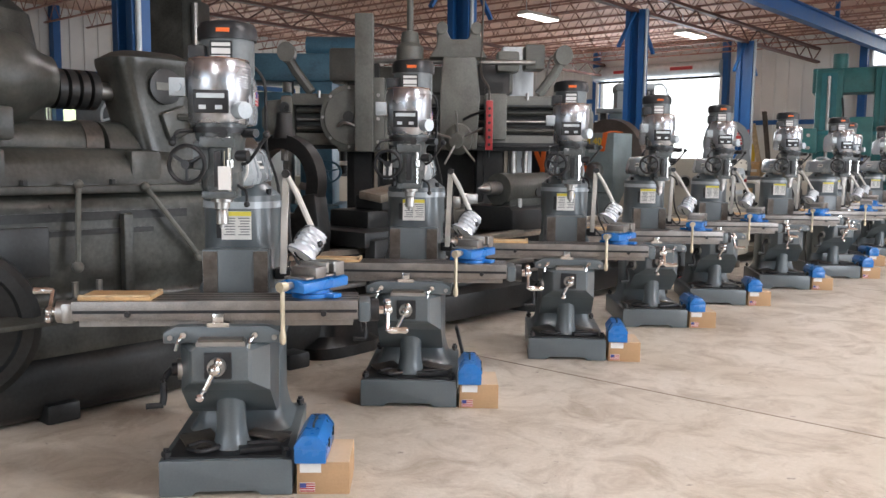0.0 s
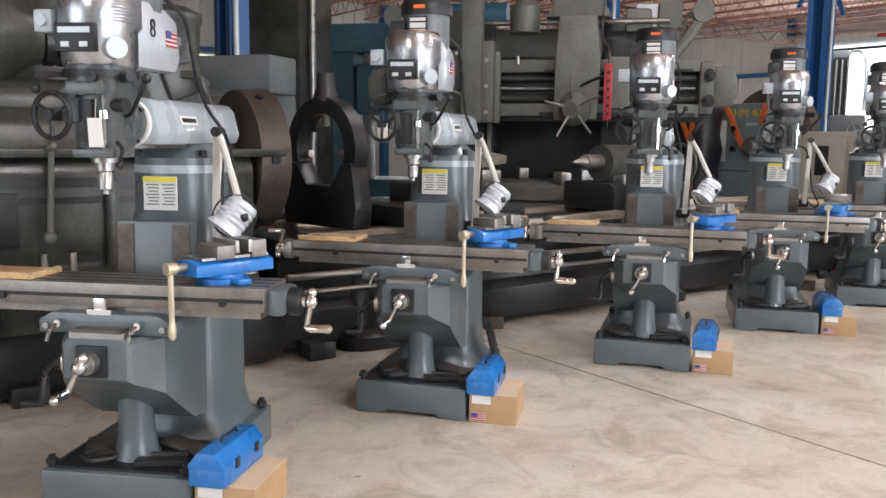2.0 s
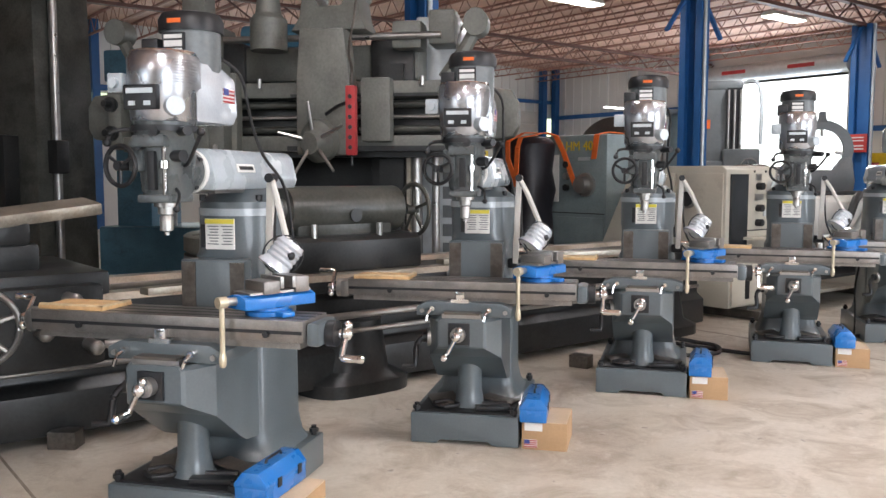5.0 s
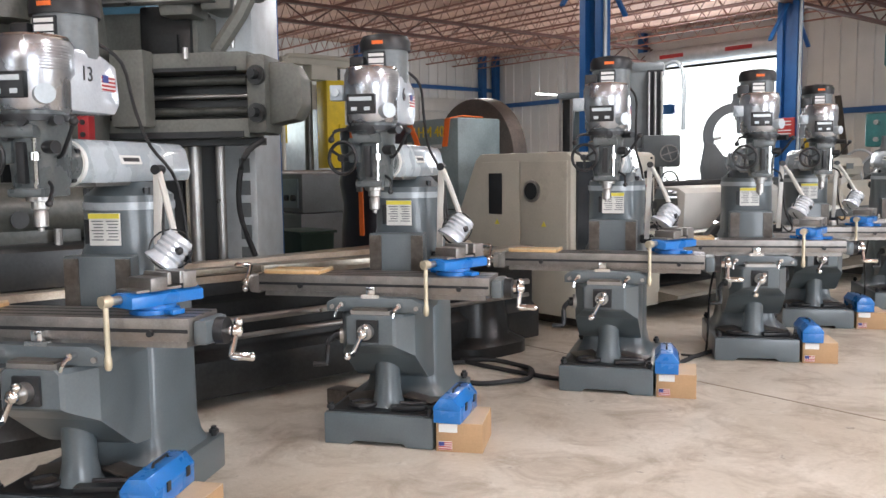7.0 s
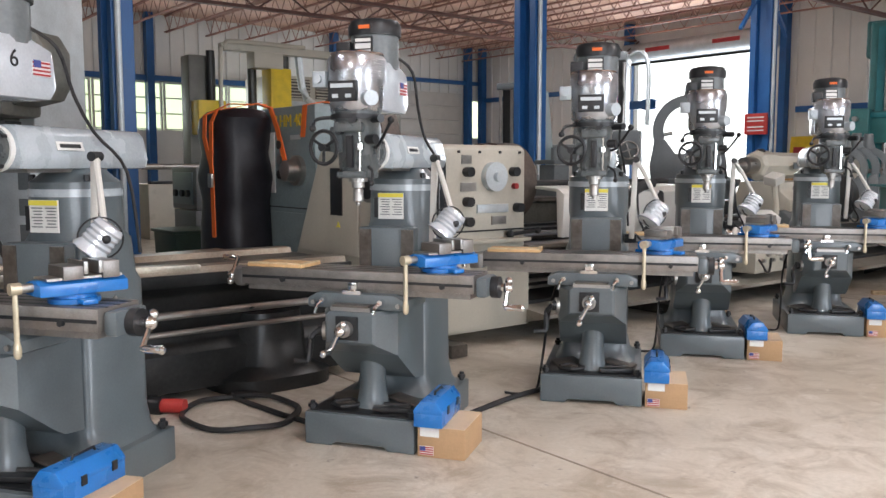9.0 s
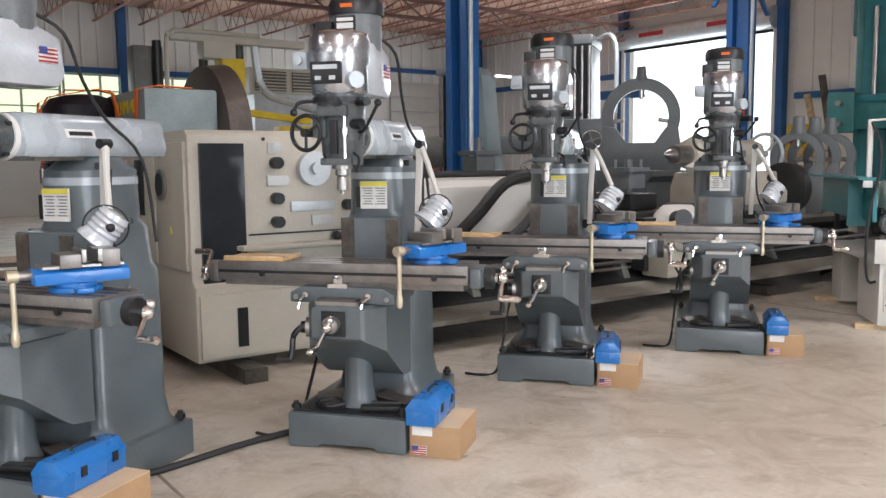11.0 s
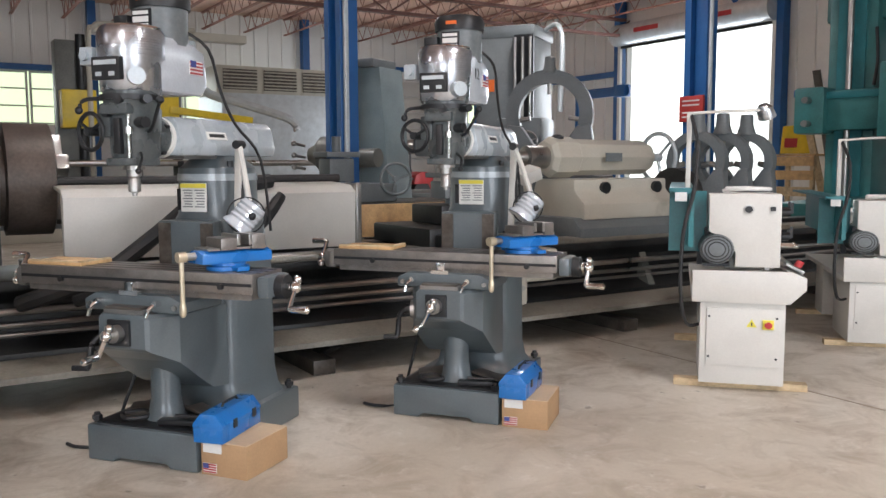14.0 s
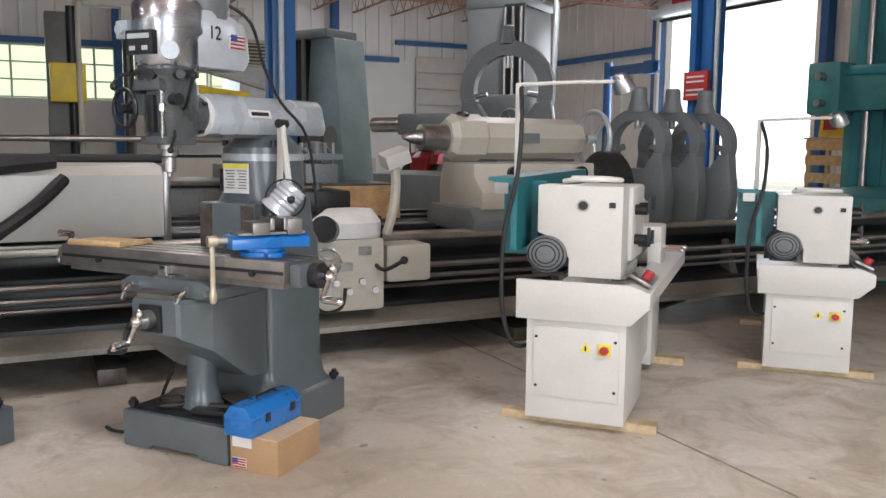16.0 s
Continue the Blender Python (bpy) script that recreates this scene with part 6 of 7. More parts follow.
part("warning_tag", Mesh().box((-0.2, -0.53, 2.65), (0.09, 0.01, 0.2)), M_ORANGE, hb)
part("head_stock", Mesh().box((0.45, -0.85, 1.75), (0.7, 0.7, 0.65), bev=0.06), M_MIDG, hb)
part("overarm", Mesh().box((-0.4, -0.95, 1.65), (1.7, 0.36, 0.34), bev=0.06), M_MIDG, hb)
part("spindle", Mesh().cyl((-1.2, -0.95, 1.65), (-1.75, -0.95, 1.65), 0.12, seg=20), M_STEEL, hb)
part("saddle_base", Mesh().box((-0.3, -0.6, 0.45), (3.2, 1.6, 0.9), bev=0.05), M_MIDG, hb)
part("service_hose", Mesh().tube([(0.4, 0.1, 3.55), (0.7, -0.1, 3.65), (0.85, -0.3, 3.3), (0.85, -0.4, 2.2)], 0.04), M_PIPE, hb)
hand_wheel(hb, (0.6, -1.25, 1.7), (0, -1, 0), 0.16, M_STEEL, 4)
hand_wheel(hb, (0.2, -1.25, 1.5), (0, -1, 0), 0.12, M_STEEL, 4)
steady("steady_rest", pose(-6.06, 20.7, 1.26, 0, 0, 40), 0.5, 0.4, M_MIDG, "big grey steady rest beyond the lathe")
pl = thing("cast_pedestal", pose(-6.06, 20.7, 0), "low grey machine base carrying a steady rest", "machine base")
part("block", Mesh().prism([(-0.7, 0), (0.7, 0), (0.62, 0.2), (0.55, 1.1), (0.66, 1.18), (0.66, 1.26), (-0.66, 1.26), (-0.66, 1.18), (-0.55, 1.1), (-0.62, 0.2)], "y", -0.5, 0.5, 0.015), M_MIDG, pl)
# grey tool-room drill with a round gear head
gd = thing("grey_boring_drill", pose(-8.6, 19.3, 0, 0, 0, 30), "grey boring machine with upright slide and gear head", "boring machine")
part("column", Mesh().prism([(-0.1, 0), (0.75, 0), (0.5, 2.75), (0.1, 2.75)], "y", -0.3, 0.3, 0.02), M_GREYBLUE, gd)
part("slideway", Mesh().box((-0.05, -0.2, 1.55), (0.16, 0.3, 2.5), bev=0.01), M_OLDDK, gd)
part("head", Mesh().spin((-0.1, -0.35, 1.55), (-1, -0.2, 0), [(0, 0.2), (0.1, 0.26), (0.3, 0.26), (0.4, 0.15), (0.5, 0.1)], 22), M_VTL, gd)
part("motor", Mesh().cyl((0.2, -0.5, 1.5), (0.6, -0.5, 1.5), 0.13, seg=18), M_VTL, gd)
part("work_table", Mesh().box((-0.6, -0.4, 0.55), (1.6, 1.0, 0.5), bev=0.03), M_MIDG, gd)
for x in (-0.16, 0.04):
    part("guide_strip", Mesh().box((x, -0.37, 1.6), (0.05, 0.04, 2.3), bev=0.006), M_STEEL, gd)
part("top_cap", Mesh().box((0.12, -0.1, 2.8), (0.7, 0.6, 0.12), bev=0.03), M_MIDG, gd)
for k in range(3):
    part("feed_handle", Mesh().cyl((-0.45, -0.75, 1.35 + 0.16 * k), (-0.5, -0.92, 1.38 + 0.16 * k), 0.02, seg=8).ball((-0.5, -0.93, 1.38 + 0.16 * k), 0.04), M_STEEL, gd)
# pale turret lathe far behind the bed
tl = thing("turret_lathe", pose(-6.2, 17.6, 0), "worn grey lathe with a square tool post and handwheel", "lathe")
part("bed", Mesh().box((0, 0, 0.5), (0.9, 3.2, 1.0), bev=0.03), M_OLD, tl)
part("cross_slide", Mesh().box((0, 0.3, 1.1), (0.8, 0.9, 0.2), bev=0.02), M_MIDG, tl)
part("tool_post", Mesh().box((0, 0.2, 1.35), (0.3, 0.3, 0.26), bev=0.02).box((0, 0.2, 1.52), (0.4, 0.4, 0.06), bev=0.01).cyl((0, 0.2, 1.5), (0, 0.2, 1.72), 0.05, seg=12), M_MIDG, tl)
hand_wheel(tl, (0.46, 0.7, 1.25), (1, -0.3, 0), 0.17, M_MIDG, 3)
part("tray", Mesh().box((0.1, -0.6, 1.03), (0.9, 0.9, 0.05), bev=0.01), M_WAY, tl)
sb = thing("sky_blue_press", pose(-10.4, 10.3, 0, 0, 0, 40) @ Matrix.Diagonal((1.3, 1, 0.96, 1)), "sky-blue multi-column machine with gear head and motor on top", "machine tool")
part("frame", Mesh().box((-0.75, 0, 1.6), (0.45, 0.9, 3.2), bev=0.03).box((0.75, 0, 1.6), (0.45, 0.9, 3.2), bev=0.03), M_SKYB, sb)
part("crown", Mesh().box((0, 0, 3.3), (2.1, 1.1, 0.5), bev=0.04), M_SKYB, sb)
part("crown_motor", Mesh().cyl((0.6, -0.2, 3.72), (1.5, -0.2, 3.72), 0.18, seg=20), M_SKYB, sb)
part("ram_head", Mesh().box((0, -0.2, 2.4), (0.9, 0.8, 0.9), bev=0.05), M_SKYB, sb)
for x in (-0.35, 0.35):
    part("guide_post", Mesh().cyl((x, -0.3, 0.8), (x, -0.3, 3.1), 0.08, seg=14), M_STEEL, sb)
part("bolster", Mesh().box((0, 0, 0.4), (2.2, 1.4, 0.8), bev=0.04), M_SKYB, sb)
hand_wheel(sb, (0.9, -0.6, 1.4), (0, -1, 0), 0.2, M_SKYB, 4)
# teal planer and radial drill near the end wall
tp = thing("teal_planer", pose(-4.75, 26.6, 0, 0, 0, 15), "tall worn teal machine with twin uprights and motors", "planer")
for x in (-0.75, 0.75):
    part("upright", Mesh().box((x, 0, 2.1), (0.7, 1.0, 4.2), bev=0.05), M_TEALOLD, tp)
part("bridge", Mesh().box((0, 0.1, 3.9), (2.4, 0.9, 0.7), bev=0.05), M_TEALOLD, tp)
part("rail", Mesh().box((0, -0.6, 2.2), (2.6, 0.4, 0.6), bev=0.04), M_TEALOLD, tp)
part("head", Mesh().box((0.1, -0.85, 2.3), (0.6, 0.4, 1.1), bev=0.05), M_TEALOLD, tp)
part("motor", Mesh().cyl((-0.5, -0.1, 4.2), (-0.5, -0.1, 4.65), 0.2, seg=18), M_TEALOLD, tp)
part("table", Mesh().box((0, -1.2, 0.45), (1.6, 4.0, 0.9), bev=0.04), M_TEALOLD, tp)
for x in (-0.75, 0.75):
    part("upright_way", Mesh().box((x, -0.52, 2.2), (0.4, 0.05, 3.8)), M_TEAL, tp)
    part("lift_screw", Mesh().cyl((x, -0.6, 0.9), (x, -0.6, 4.0), 0.045, seg=12), M_STEEL, tp)
part("rail_cover", Mesh().box((0, -0.82, 2.42), (2.4, 0.06, 0.1), bev=0.01), M_TEAL, tp)
part("feed_box", Mesh().box((-1.2, -0.7, 2.2), (0.45, 0.5, 0.7), bev=0.05), M_TEALOLD, tp)
for z in (2.0, 2.35):
    part("feed_shaft", Mesh().cyl((-1.2, -0.95, z), (-1.2, -1.12, z), 0.05, seg=12), M_STEEL, tp)
part("oil_line", Mesh().tube([(-0.4, -0.55, 3.4), (-0.35, -0.62, 2.9), (-0.38, -0.65, 2.55)], 0.025), M_RUBBER, tp)
part("pendant_box", Mesh().box((0.95, -0.9, 1.6), (0.2, 0.18, 0.4), bev=0.02), M_PIPE, tp)
rdl = thing("teal_radial_drill", pose(-1.2, 21.9, 0, 0, 0, 40), "dark teal upright drill with ribbed column and square base", "drill")
part("column", Mesh().box((0.1, 0, 1.7), (0.55, 0.5, 3.3), bev=0.04, taper=0.9), M_TEAL, rdl)
part("rib", Mesh().box((-0.2, -0.15, 1.5), (0.08, 0.2, 2.9), bev=0.02), M_TEALOLD, rdl)
part("gear_head", Mesh().box((0.05, -0.3, 2.4), (0.6, 0.5, 0.7), bev=0.05), M_TEAL, rdl)
part("work_table", Mesh().box((0.05, -0.6, 0.95), (0.8, 0.7, 0.12), bev=0.02), M_TEALOLD, rdl)
part("base", Mesh().box((0.05, -0.25, 0.14), (1.0, 1.4, 0.28), bev=0.03), M_TEAL, rdl)
for k in range(3):
    part("feed_lever", Mesh().cyl((-0.28, -0.4, 2.2), (-0.45, -0.55, 2.0 + 0.2 * k), 0.014, seg=8), M_STEEL, rdl)

# banner on the end wall
fb = thing("flag", pose(-3.7, 30.86, 3.4), "hanging red, white and blue striped flag on the wall", "flag")
part("cloth", Mesh().box((0, 0, 0), (1.2, 0.02, 2.3)), M_WHITE, fb)
for k in range(4):
    part("stripe", Mesh().box((-0.5 + k * 0.31, -0.016, 0), (0.14, 0.008, 2.3)), M_RED, fb)
part("canton", Mesh().box((-0.25, -0.026, 0.7), (0.7, 0.008, 0.85)), M_NAVY, fb)


# ---- the two small cream lathes in the aisle ----
def bench_lathe():
    """Local x to the right of the end cover, y back along the bed."""
    t = thing("engine_lathe", Matrix(), "new off-white engine lathe with teal splash guard on timber", "lathe", "new lathes in the aisle")
    for y in (0.12, 1.55):
        part("timber_block", Mesh().box((0, y, 0.025), (0.80, 0.09, 0.05), bev=0.004), M_PINE, t, "raw pine bearer")
    cab = part("cabinet", Mesh().box((0, 0.3, 0.335), (0.50, 0.60, 0.57), bev=0.008), M_OFFW, t)
    dr = part("cabinet_door", Mesh().box((0.005, -0.004, 0.38), (0.43, 0.012, 0.40), bev=0.003), M_OFFW, cab)
    for x in (-0.195, 0.2):
        for z in (0.24, 0.52):
            part("hinge_screw", Mesh().cyl((x, -0.008, z), (x, -0.014, z), 0.008, seg=8), M_DARK, dr)
    part("hazard_label", Mesh().prism([(0.025, 0.455), (0.085, 0.455), (0.055, 0.51)], "y", -0.014, -0.010), M_LABELY, dr, "yellow hazard triangle")
    part("hazard_bolt", Mesh().box((0.055, -0.0155, 0.475), (0.008, 0.002, 0.025)), M_DARK, dr)
    sw = part("main_switch", Mesh().box((0.15, -0.016, 0.475), (0.065, 0.014, 0.065), bev=0.003), M_LABELY, dr, "yellow main switch plate with red knob")
    part("switch_knob", Mesh().cyl((0.15, -0.022, 0.475), (0.15, -0.045, 0.475), 0.022, seg=16), M_RED, sw)
    part("foot_cabinet", Mesh().box((0, 1.45, 0.335), (0.44, 0.36, 0.57), bev=0.008), M_OFFW, t)
    part("front_panel", Mesh().box((0.18, 0.9, 0.38), (0.03, 0.9, 0.45)), M_OFFW, t)
    tr = Mesh().prism([(-0.30, 0.62), (0.27, 0.62), (0.36, 0.72), (0.36, 0.80), (0.27, 0.84), (-0.30, 0.84)], "y", -0.03, 0.0, 0.004)
    tr.prism([(-0.30, 0.62), (0.27, 0.62), (0.36, 0.72), (0.36, 0.80), (0.27, 0.84), (0.25, 0.84), (0.30, 0.76), (0.24, 0.66), (-0.30, 0.66)], "y", 0.0, 1.75)
    tray = part("chip_tray", tr, M_OFFW, t)
    part("control_panel", Mesh().box((0.30, 0.2, 0.855), (0.12, 0.3, 0.02), (0, 30, 0), 0.004), M_STEEL, tray)
    part("stop_button", Mesh().cyl((0.32, 0.12, 0.86), (0.34, 0.12, 0.90), 0.024, seg=14), M_RED, tray)
    part("jog_button", Mesh().cyl((0.31, 0.22, 0.86), (0.32, 0.22, 0.88), 0.014, seg=10), M_DARK, tray)
    # end cover with the cut corner for the motor
    ec = part("end_cover", Mesh().prism([(-0.05, 0.86), (0.21, 0.86), (0.21, 1.36), (-0.21, 1.36), (-0.21, 1.10), (-0.16, 1.08), (-0.07, 1.0), (-0.05, 0.96)], "y", 0.02, 0.22, 0.008), M_OFFW, t)
    part("spindle_port", Mesh().spin((0.02, 0.02, 1.255), (0, -1, 0), [(0, 0.032), (0.008, 0.032), (0.009, 0.024)], 20), M_STEEL, ec)
    part("port_hole", Mesh().spin((0.02, 0.010, 1.255), (0, -1, 0), [(0, 0.023), (0.003, 0.023)], 18), M_DARK, ec)
    part("lock", Mesh().box((0.16, 0.015, 1.26), (0.03, 0.012, 0.03)), M_DARK, ec)
    part("support_foot", Mesh().box((0.14, 0.12, 0.85), (0.03, 0.1, 0.03)), M_STEEL, ec)
    mo = part("drive_motor", Mesh().spin((-0.16, 0.02, 0.98), (0, 1, 0), [(0, 0.07), (0.015, 0.105), (0.30, 0.105), (0.31, 0.09)], 26).box((-0.16, 0.15, 0.87), (0.16, 0.2, 0.02)), M_DARK, t, "black ribbed drive motor")
    part("fan_cover", Mesh().spin((-0.16, 0.022, 0.98), (0, -1, 0), [(0, 0.104), (0.02, 0.098), (0.03, 0.06), (0.032, 0.02)], 26), M_MIDG, mo)
    for k in range(3):
        part("fan_slot", Mesh().ring((-0.16, -0.002 - 0.003 * (2 - k), 0.98), (0, 1, 0), 0.05 + 0.02 * k, 0.004, 20, 6), M_DARK, mo)
    part("motor_box", Mesh().box((-0.16, 0.16, 1.085), (0.14, 0.12, 0.06), bev=0.006), M_DARK, mo)
    part("headstock", Mesh().box((0.06, 0.42, 1.14), (0.34, 0.40, 0.42), bev=0.02), M_OFFW, t)
    for y, z in ((0.3, 1.22), (0.45, 1.22), (0.3, 1.05), (0.45, 1.02)):
        part("selector", Mesh().cyl((0.23, y, z), (0.29, y, z), 0.03, seg=14).box((0.30, y, z + 0.03), (0.015, 0.02, 0.08)), M_DARK, t)
    part("chuck", Mesh().spin((0.05, 0.62, 1.16), (0, 1, 0), [(0, 0.07), (0.03, 0.11), (0.12, 0.11), (0.13, 0.09)], 28), M_STEEL, t)
    part("bed", Mesh().box((0.05, 1.15, 0.92), (0.22, 1.2, 0.14), bev=0.012), M_MIDG, t)
    part("bed_foot", Mesh().box((0.05, 0.45, 0.86), (0.3, 0.4, 0.08), bev=0.01), M_OFFW, t)
    part("bed_foot", Mesh().box((0.05, 1.5, 0.82), (0.26, 0.3, 0.1), bev=0.01), M_OFFW, t)
    part("carriage", Mesh().box((0.12, 1.0, 1.02), (0.36, 0.24, 0.1), bev=0.015).box((0.26, 1.0, 0.9), (0.08, 0.22, 0.2), bev=0.015).box((0.08, 1.0, 1.12), (0.12, 0.12, 0.1), bev=0.01), M_OFFW, t)
    for y in (0.92, 1.05):
        part("feed_handle", Mesh().cyl((0.3, y, 0.92), (0.4, y, 0.92), 0.014, seg=8).ball((0.41, y, 0.92), 0.02), M_CHROME, t)
    part("tailstock", Mesh().box((0.05, 1.55, 1.08), (0.16, 0.24, 0.2), bev=0.03).cyl((0.05, 1.3, 1.16), (0.05, 1.75, 1.16), 0.04, seg=16), M_OFFW, t)
    sg = part("splash_guard", Mesh().prism([(-0.33, 1.0), (-0.30, 1.0), (-0.30, 1.40), (-0.45, 1.40), (-0.45, 1.38), (-0.33, 1.36)], "y", -0.04, 1.65), M_TEAL, t, "teal sheet splash guard")
    part("guard_end", Mesh().prism([(-0.45, 0.94), (-0.22, 0.94), (-0.22, 1.37), (-0.45, 1.37)], "y", 0.24, 0.26), M_TEAL, sg)
    part("guard_bracket", Mesh().box((-0.38, -0.045, 1.34), (0.07, 0.012, 0.06)), M_STEEL, sg)
    for y in (0.3, 1.4):
        part("guard_stay", Mesh().box((-0.25, y, 0.95), (0.04, 0.04, 0.22)), M_DARK, sg)
    hose = Mesh().tube([(-0.12, 0.2, 1.375), (-0.02, 0.12, 1.39), (0.1, 0.15, 1.39), (0.16, 0.26, 1.385), (0.05, 0.34, 1.39), (-0.1, 0.28, 1.39)], 0.014)
    part("coiled_cable", hose, M_WHITE, t, "coiled white cable on the cover")
    la = part("lamp_arm", Mesh().box((-0.34, 0.1, 1.64), (0.03, 0.03, 0.56), bev=0.004).tube([(-0.34, 0.1, 1.91), (-0.1, 0.24, 1.93), (0.12, 0.36, 1.94)], 0.011, smooth=0), M_OFFW, t, "white work lamp arm")
    part("lamp_head", Mesh().spin((0.12, 0.36, 1.95), (0.3, 0.4, -0.8), [(-0.03, 0.03), (0.0, 0.05), (0.07, 0.058), (0.072, 0.045)], 18), M_ALU, la)
    part("power_cable", Mesh().tube([(-0.33, 0.1, 1.9), (-0.29, -0.02, 1.7), (-0.3, -0.05, 1.4), (-0.36, -0.05, 1.1), (-0.37, -0.04, 0.7), (-0.33, 0.02, 0.46), (-0.25, 0.1, 0.44)], 0.012), M_RUBBER, t)
    return t


bl = bench_lathe()
bl.matrix_world = pose(-0.895, 18.085, 0, 0, 0, 43) @ Matrix.Diagonal((1, 1, 0.9, 1))
copy_thing(bl, pose(-1.12, 19.98, 0, 0, 0, 44) @ Matrix.Diagonal((1, 1, 0.92, 1)))

# hose and plug on the floor between the mills
hs = thing("power_cable", Matrix(), "thick black cable coiled on the floor with a red plug", "cable")
pts = []
for k in range(15):
    a = k * 0.62 + 0.4
    pts.append((-2.3 + (0.42 + 0.02 * k / 14) * math.cos(a) * 0.85, 11.2 + 0.33 * math.sin(a), 0.018 + 0.012 * (k % 2)))
part("coil", Mesh().tube(pts + [(-1.6, 11.5, 0.02), (-1.4, 12.0, 0.02), (-1.55, 12.7, 0.02), (-1.5, 13.3, 0.05)], 0.017), M_RUBBER, hs)
part("plug", Mesh().cyl((-2.62, 10.85, 0.05), (-2.52, 10.95, 0.05), 0.042, seg=16), M_BOARD, hs, "red industrial plug")
part("plug_collar", Mesh().cyl((-2.68, 10.79, 0.05), (-2.62, 10.85, 0.05), 0.055, seg=16), M_DARK, hs)

# crates, rods and oddments round the machines
for k, (x, y) in enumerate(((-2.66, 7.1), (-2.9, 9.6), (-2.72, 10.4))):
    b = thing("steel_bar", pose(x, y, 0.845, 0, 0, 8 - 9 * k), "worn flat steel bar lying on the lathe bed", "bar", "bars on the lathe bed")
    part("bar_body", Mesh().box((0, 0, 0.02), (0.10, 1.0 + 0.2 * k, 0.04), bev=0.004), M_WORN, b)
for k, (x, y) in enumerate(((-2.35, 10.0), (-2.75, 6.2))):
    b = thing("timber_block", pose(x, y, 0, 0, 0, 20 + 30 * k), "small rough timber block on the concrete floor", "timber", "timber blocks")
    part("block", Mesh().box((0, 0, 0.05), (0.16, 0.12, 0.10), bev=0.006), M_WAY, b)
sh = thing("timber_board", pose(-4.6, 18.0, 0.74, 0, 0, 4), "broad orange-brown plank on the lathe bed behind", "plank")
part("plank", Mesh().box((0, 0, 0.15), (0.05, 1.5, 0.30), bev=0.004), M_WOOD, sh)
part("plank_rest", Mesh().box((0, 0.4, -0.37), (0.1, 0.2, 0.73)), M_OLDDK, sh)
bk = thing("grey_lathe_bed", pose(-5.1, 17.6, 0), "long grey machine bed with dark slideways behind", "machine bed")
part("bed_body", Mesh().prism([(-0.4, 0), (0.4, 0), (0.36, 0.5), (0.42, 0.56), (0.42, 0.72), (-0.42, 0.72), (-0.42, 0.56), (-0.36, 0.5)], "y", -2.2, 4.4, 0.015), M_MIDG, bk)
for x in (-0.25, 0.28):
    part("slideway", Mesh().box((x, 1.1, 0.74), (0.16, 6.5, 0.03)), M_OLDDK, bk)
for k in range(2):
    w = thing("leaning_timber", pose(-8.6 + 0.22 * k, 30.4, 0, 14, 4 * k - 6, 0), "dark timber board leaning against the wall", "timber", "leaning boards")
    part("board", Mesh().box((0, 0, 1.5 + 0.2 * (k % 2)), (0.16, 0.05, 3.0 + 0.4 * (k % 2)), bev=0.004), M_WAY if k % 2 else M_PINE, w)
yc = thing("timber_crate", pose(-9.25, 30.2, 0), "open timber crate with a yellow and red sign on top", "crate")
for z in (0.1, 0.45, 0.8, 1.15, 1.45):
    part("slat", Mesh().box((0, -0.3, z), (1.1, 0.03, 0.2), bev=0.004), M_PINE if z < 1 else M_WOOD, yc)
for x in (-0.5, 0.5):
    for y in (-0.25, 0.3):
        part("post", Mesh().box((x, y, 0.8), (0.09, 0.07, 1.6), bev=0.004), M_PINE, yc)
part("lid", Mesh().box((0, 0.02, 1.58), (1.2, 0.7, 0.04)), M_WOOD, yc)
sg = part("sign_board", Mesh().box((-0.1, 0.0, 1.92), (0.75, 0.03, 0.62), (-8, 0, 0), 0.004), M_YELLOW, yc, "yellow board with illegible red print")
part("print_patch", Mesh().box((-0.18, -0.04, 1.85), (0.34, 0.02, 0.2), (-8, 0, 12)), M_RED, sg)
jc = thing("jib_crane", pose(-14.7, 28.6, 0), "blue swinging jib crane arm on a slim post", "jib crane")
part("post", Mesh().cyl((0, 0, 0), (0, 0, 3.4), 0.1, seg=16), M_COLB, jc)
part("arm", Mesh().box((0.9, 0, 3.28), (1.9, 0.1, 0.03)).box((0.9, 0, 3.08), (1.9, 0.1, 0.03)).box((0.9, 0, 3.18), (1.88, 0.02, 0.18)), M_COLB, jc)
part("hoist", Mesh().box((1.6, 0, 3.18), (0.34, 0.22, 0.3), bev=0.03), M_COLB, jc)
for x, y in ((-16.5, 27.2),):
    pd = thing("drop_light", pose(x, y, 3.8), "slim lit strip light hung below the joists", "strip light", "strip lights")
    part("tube", Mesh().box((0, 0, 0), (0.1, 1.3, 0.05), bev=0.01), M_TUBE, pd, "glowing tube")
    for sy in (-0.55, 0.55):
        part("chain", Mesh().cyl((0, sy, 0.02), (0, sy, 1.75), 0.006, seg=5), M_PIPE, pd)

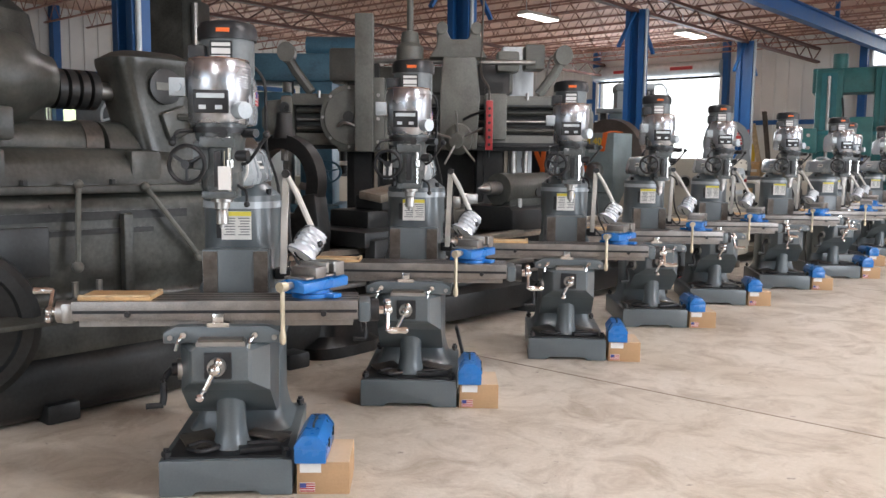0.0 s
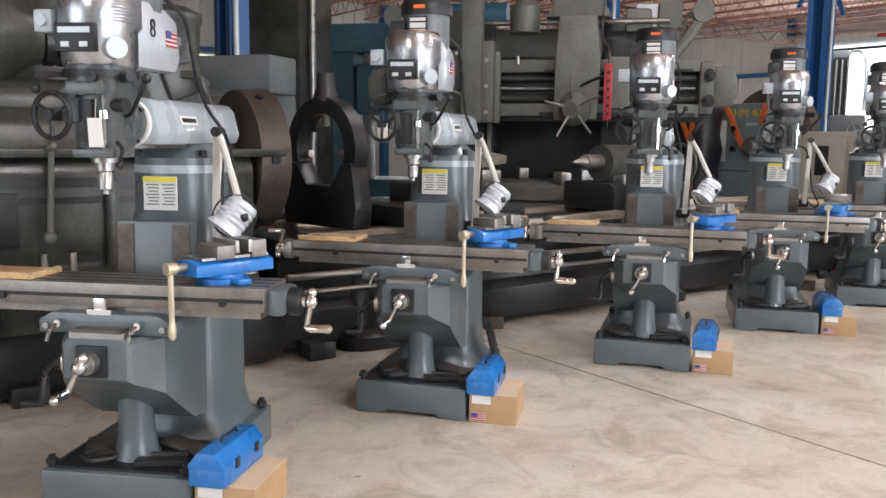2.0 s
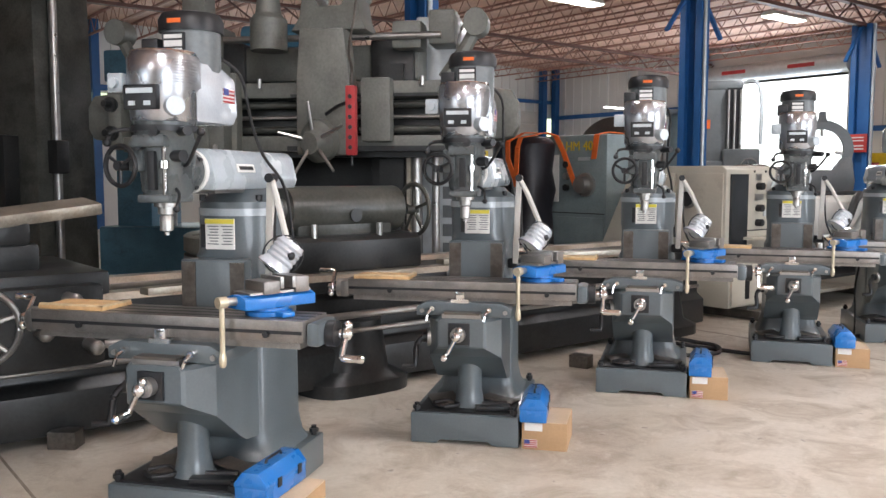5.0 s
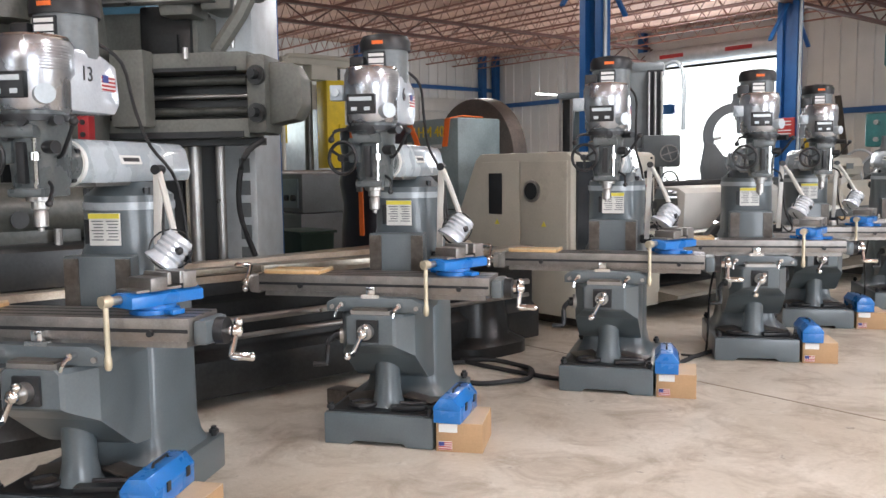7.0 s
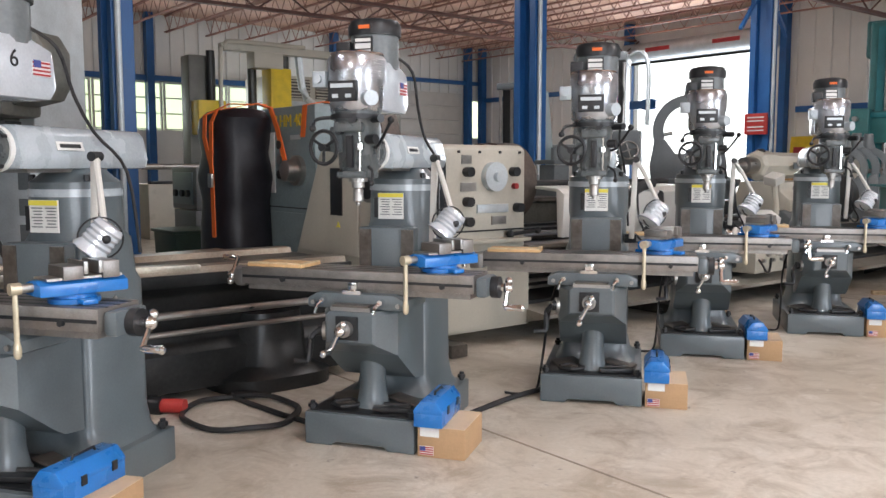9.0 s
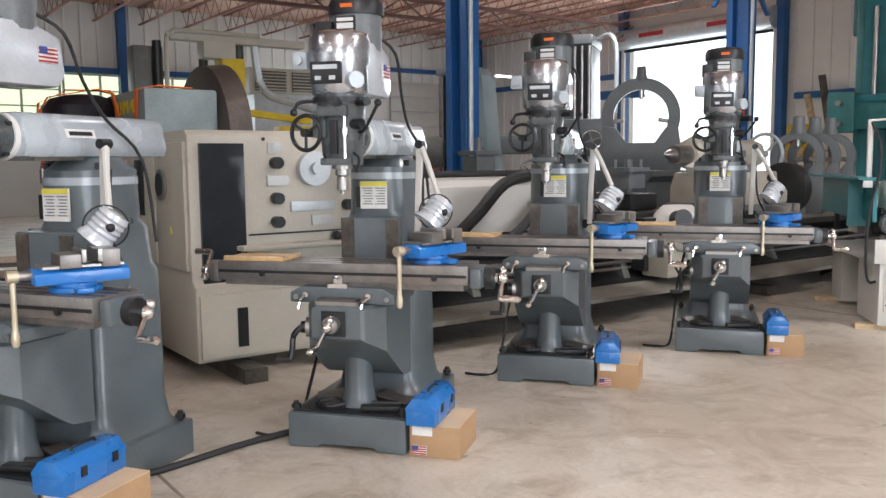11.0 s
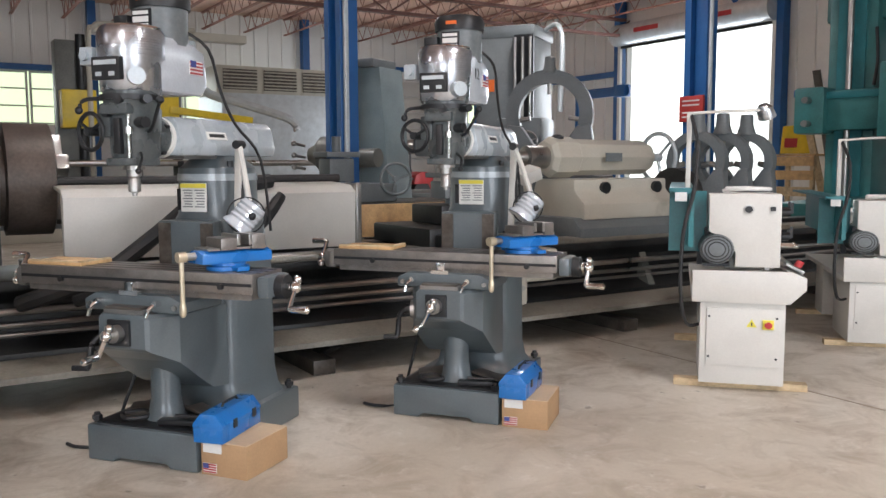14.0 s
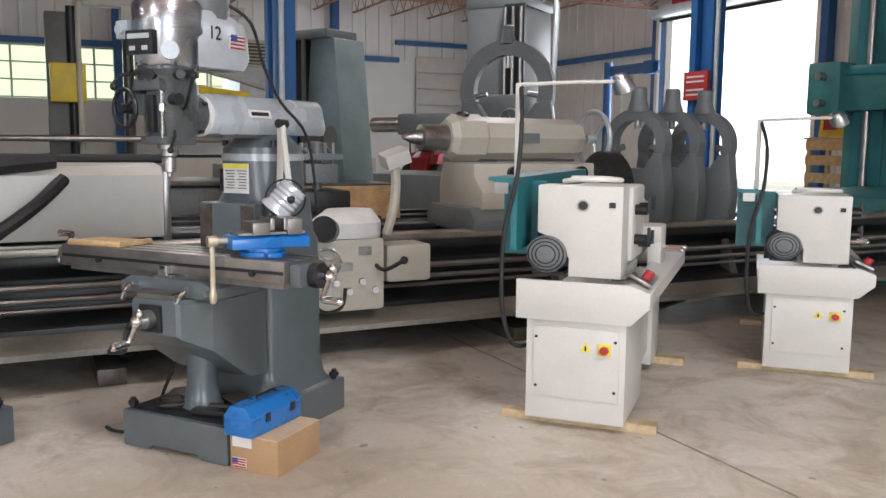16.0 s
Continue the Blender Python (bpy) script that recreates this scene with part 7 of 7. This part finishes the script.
# gear-driven machine beside the planer upright
gm = thing("gear_machine", pose(-5.6, 5.2, 0, 0, 0, 35), "dark grey geared machine with handwheels and levers", "machine tool")
part("frame", Mesh().box((0, 0, 0.95), (1.1, 0.9, 1.9), bev=0.05, taper=0.92), M_MIDG, gm)
part("gear_case", Mesh().box((0.05, -0.5, 1.5), (0.8, 0.25, 0.7), bev=0.04), M_VTL, gm)
part("top_slide", Mesh().box((0, -0.1, 2.05), (1.3, 0.5, 0.35), bev=0.03), M_MIDG, gm)
for x, z, r in ((0.0, 1.96, 0.16), (0.02, 1.70, 0.14), (0.3, 1.3, 0.11)):
    hand_wheel(gm, (x, -0.76, z), (0, -1, 0), r, M_PIPE, 4)
    part("wheel_boss", Mesh().cyl((x, -0.4, z), (x, -0.74, z), 0.05, seg=14), M_MIDG, gm)
for x in (-0.35, -0.1, 0.4):
    lever(gm, (x, -0.64, 1.25), (x + 0.08, -0.75, 1.5), M_STEEL)
part("bed", Mesh().box((0, -0.7, 0.4), (1.6, 0.9, 0.8), bev=0.04), M_OLDDK, gm)

tr = thing("tractor", pose(-19.4, 26.2, 0, 0, 0, 25) @ Matrix.Diagonal((0.85, 0.85, 0.85, 1)), "small red tractor with an orange slow-vehicle triangle", "tractor")
part("hood", Mesh().prism([(-0.9, 0.6), (0.9, 0.6), (0.9, 1.25), (0.5, 1.4), (-0.5, 1.4), (-0.9, 1.2)], "x", -0.35, 0.35, 0.04), M_RED, tr)
for x in (-0.6, 0.6):
    part("fender", Mesh().prism([(-0.85, 1.0), (-0.75, 1.3), (-0.35, 1.42), (0.05, 1.3), (0.15, 1.0)], "x", x - 0.16, x + 0.16, 0.02), M_RED, tr)
    part("rear_wheel", Mesh().cyl((x - 0.14, -0.35, 0.55), (x + 0.14, -0.35, 0.55), 0.55, seg=28), M_RUBBER, tr)
    part("front_wheel", Mesh().cyl((x * 0.8 - 0.08, 0.75, 0.32), (x * 0.8 + 0.08, 0.75, 0.32), 0.32, seg=22), M_RUBBER, tr)
part("roll_bar", Mesh().tube([(-0.5, -0.7, 1.0), (-0.5, -0.72, 2.2), (-0.4, -0.72, 2.35), (0.4, -0.72, 2.35), (0.5, -0.72, 2.2), (0.5, -0.7, 1.0)], 0.03, smooth=0), M_DARK, tr)
part("seat", Mesh().box((0, -0.4, 1.45), (0.45, 0.4, 0.1), bev=0.03).box((0, -0.6, 1.65), (0.45, 0.1, 0.4), bev=0.03), M_DARK, tr)
part("slow_vehicle_triangle", Mesh().prism([(-0.22, 1.75), (0.22, 1.75), (0.0, 2.13)], "y", -0.80, -0.785), M_ORANGE, tr, "orange triangle")
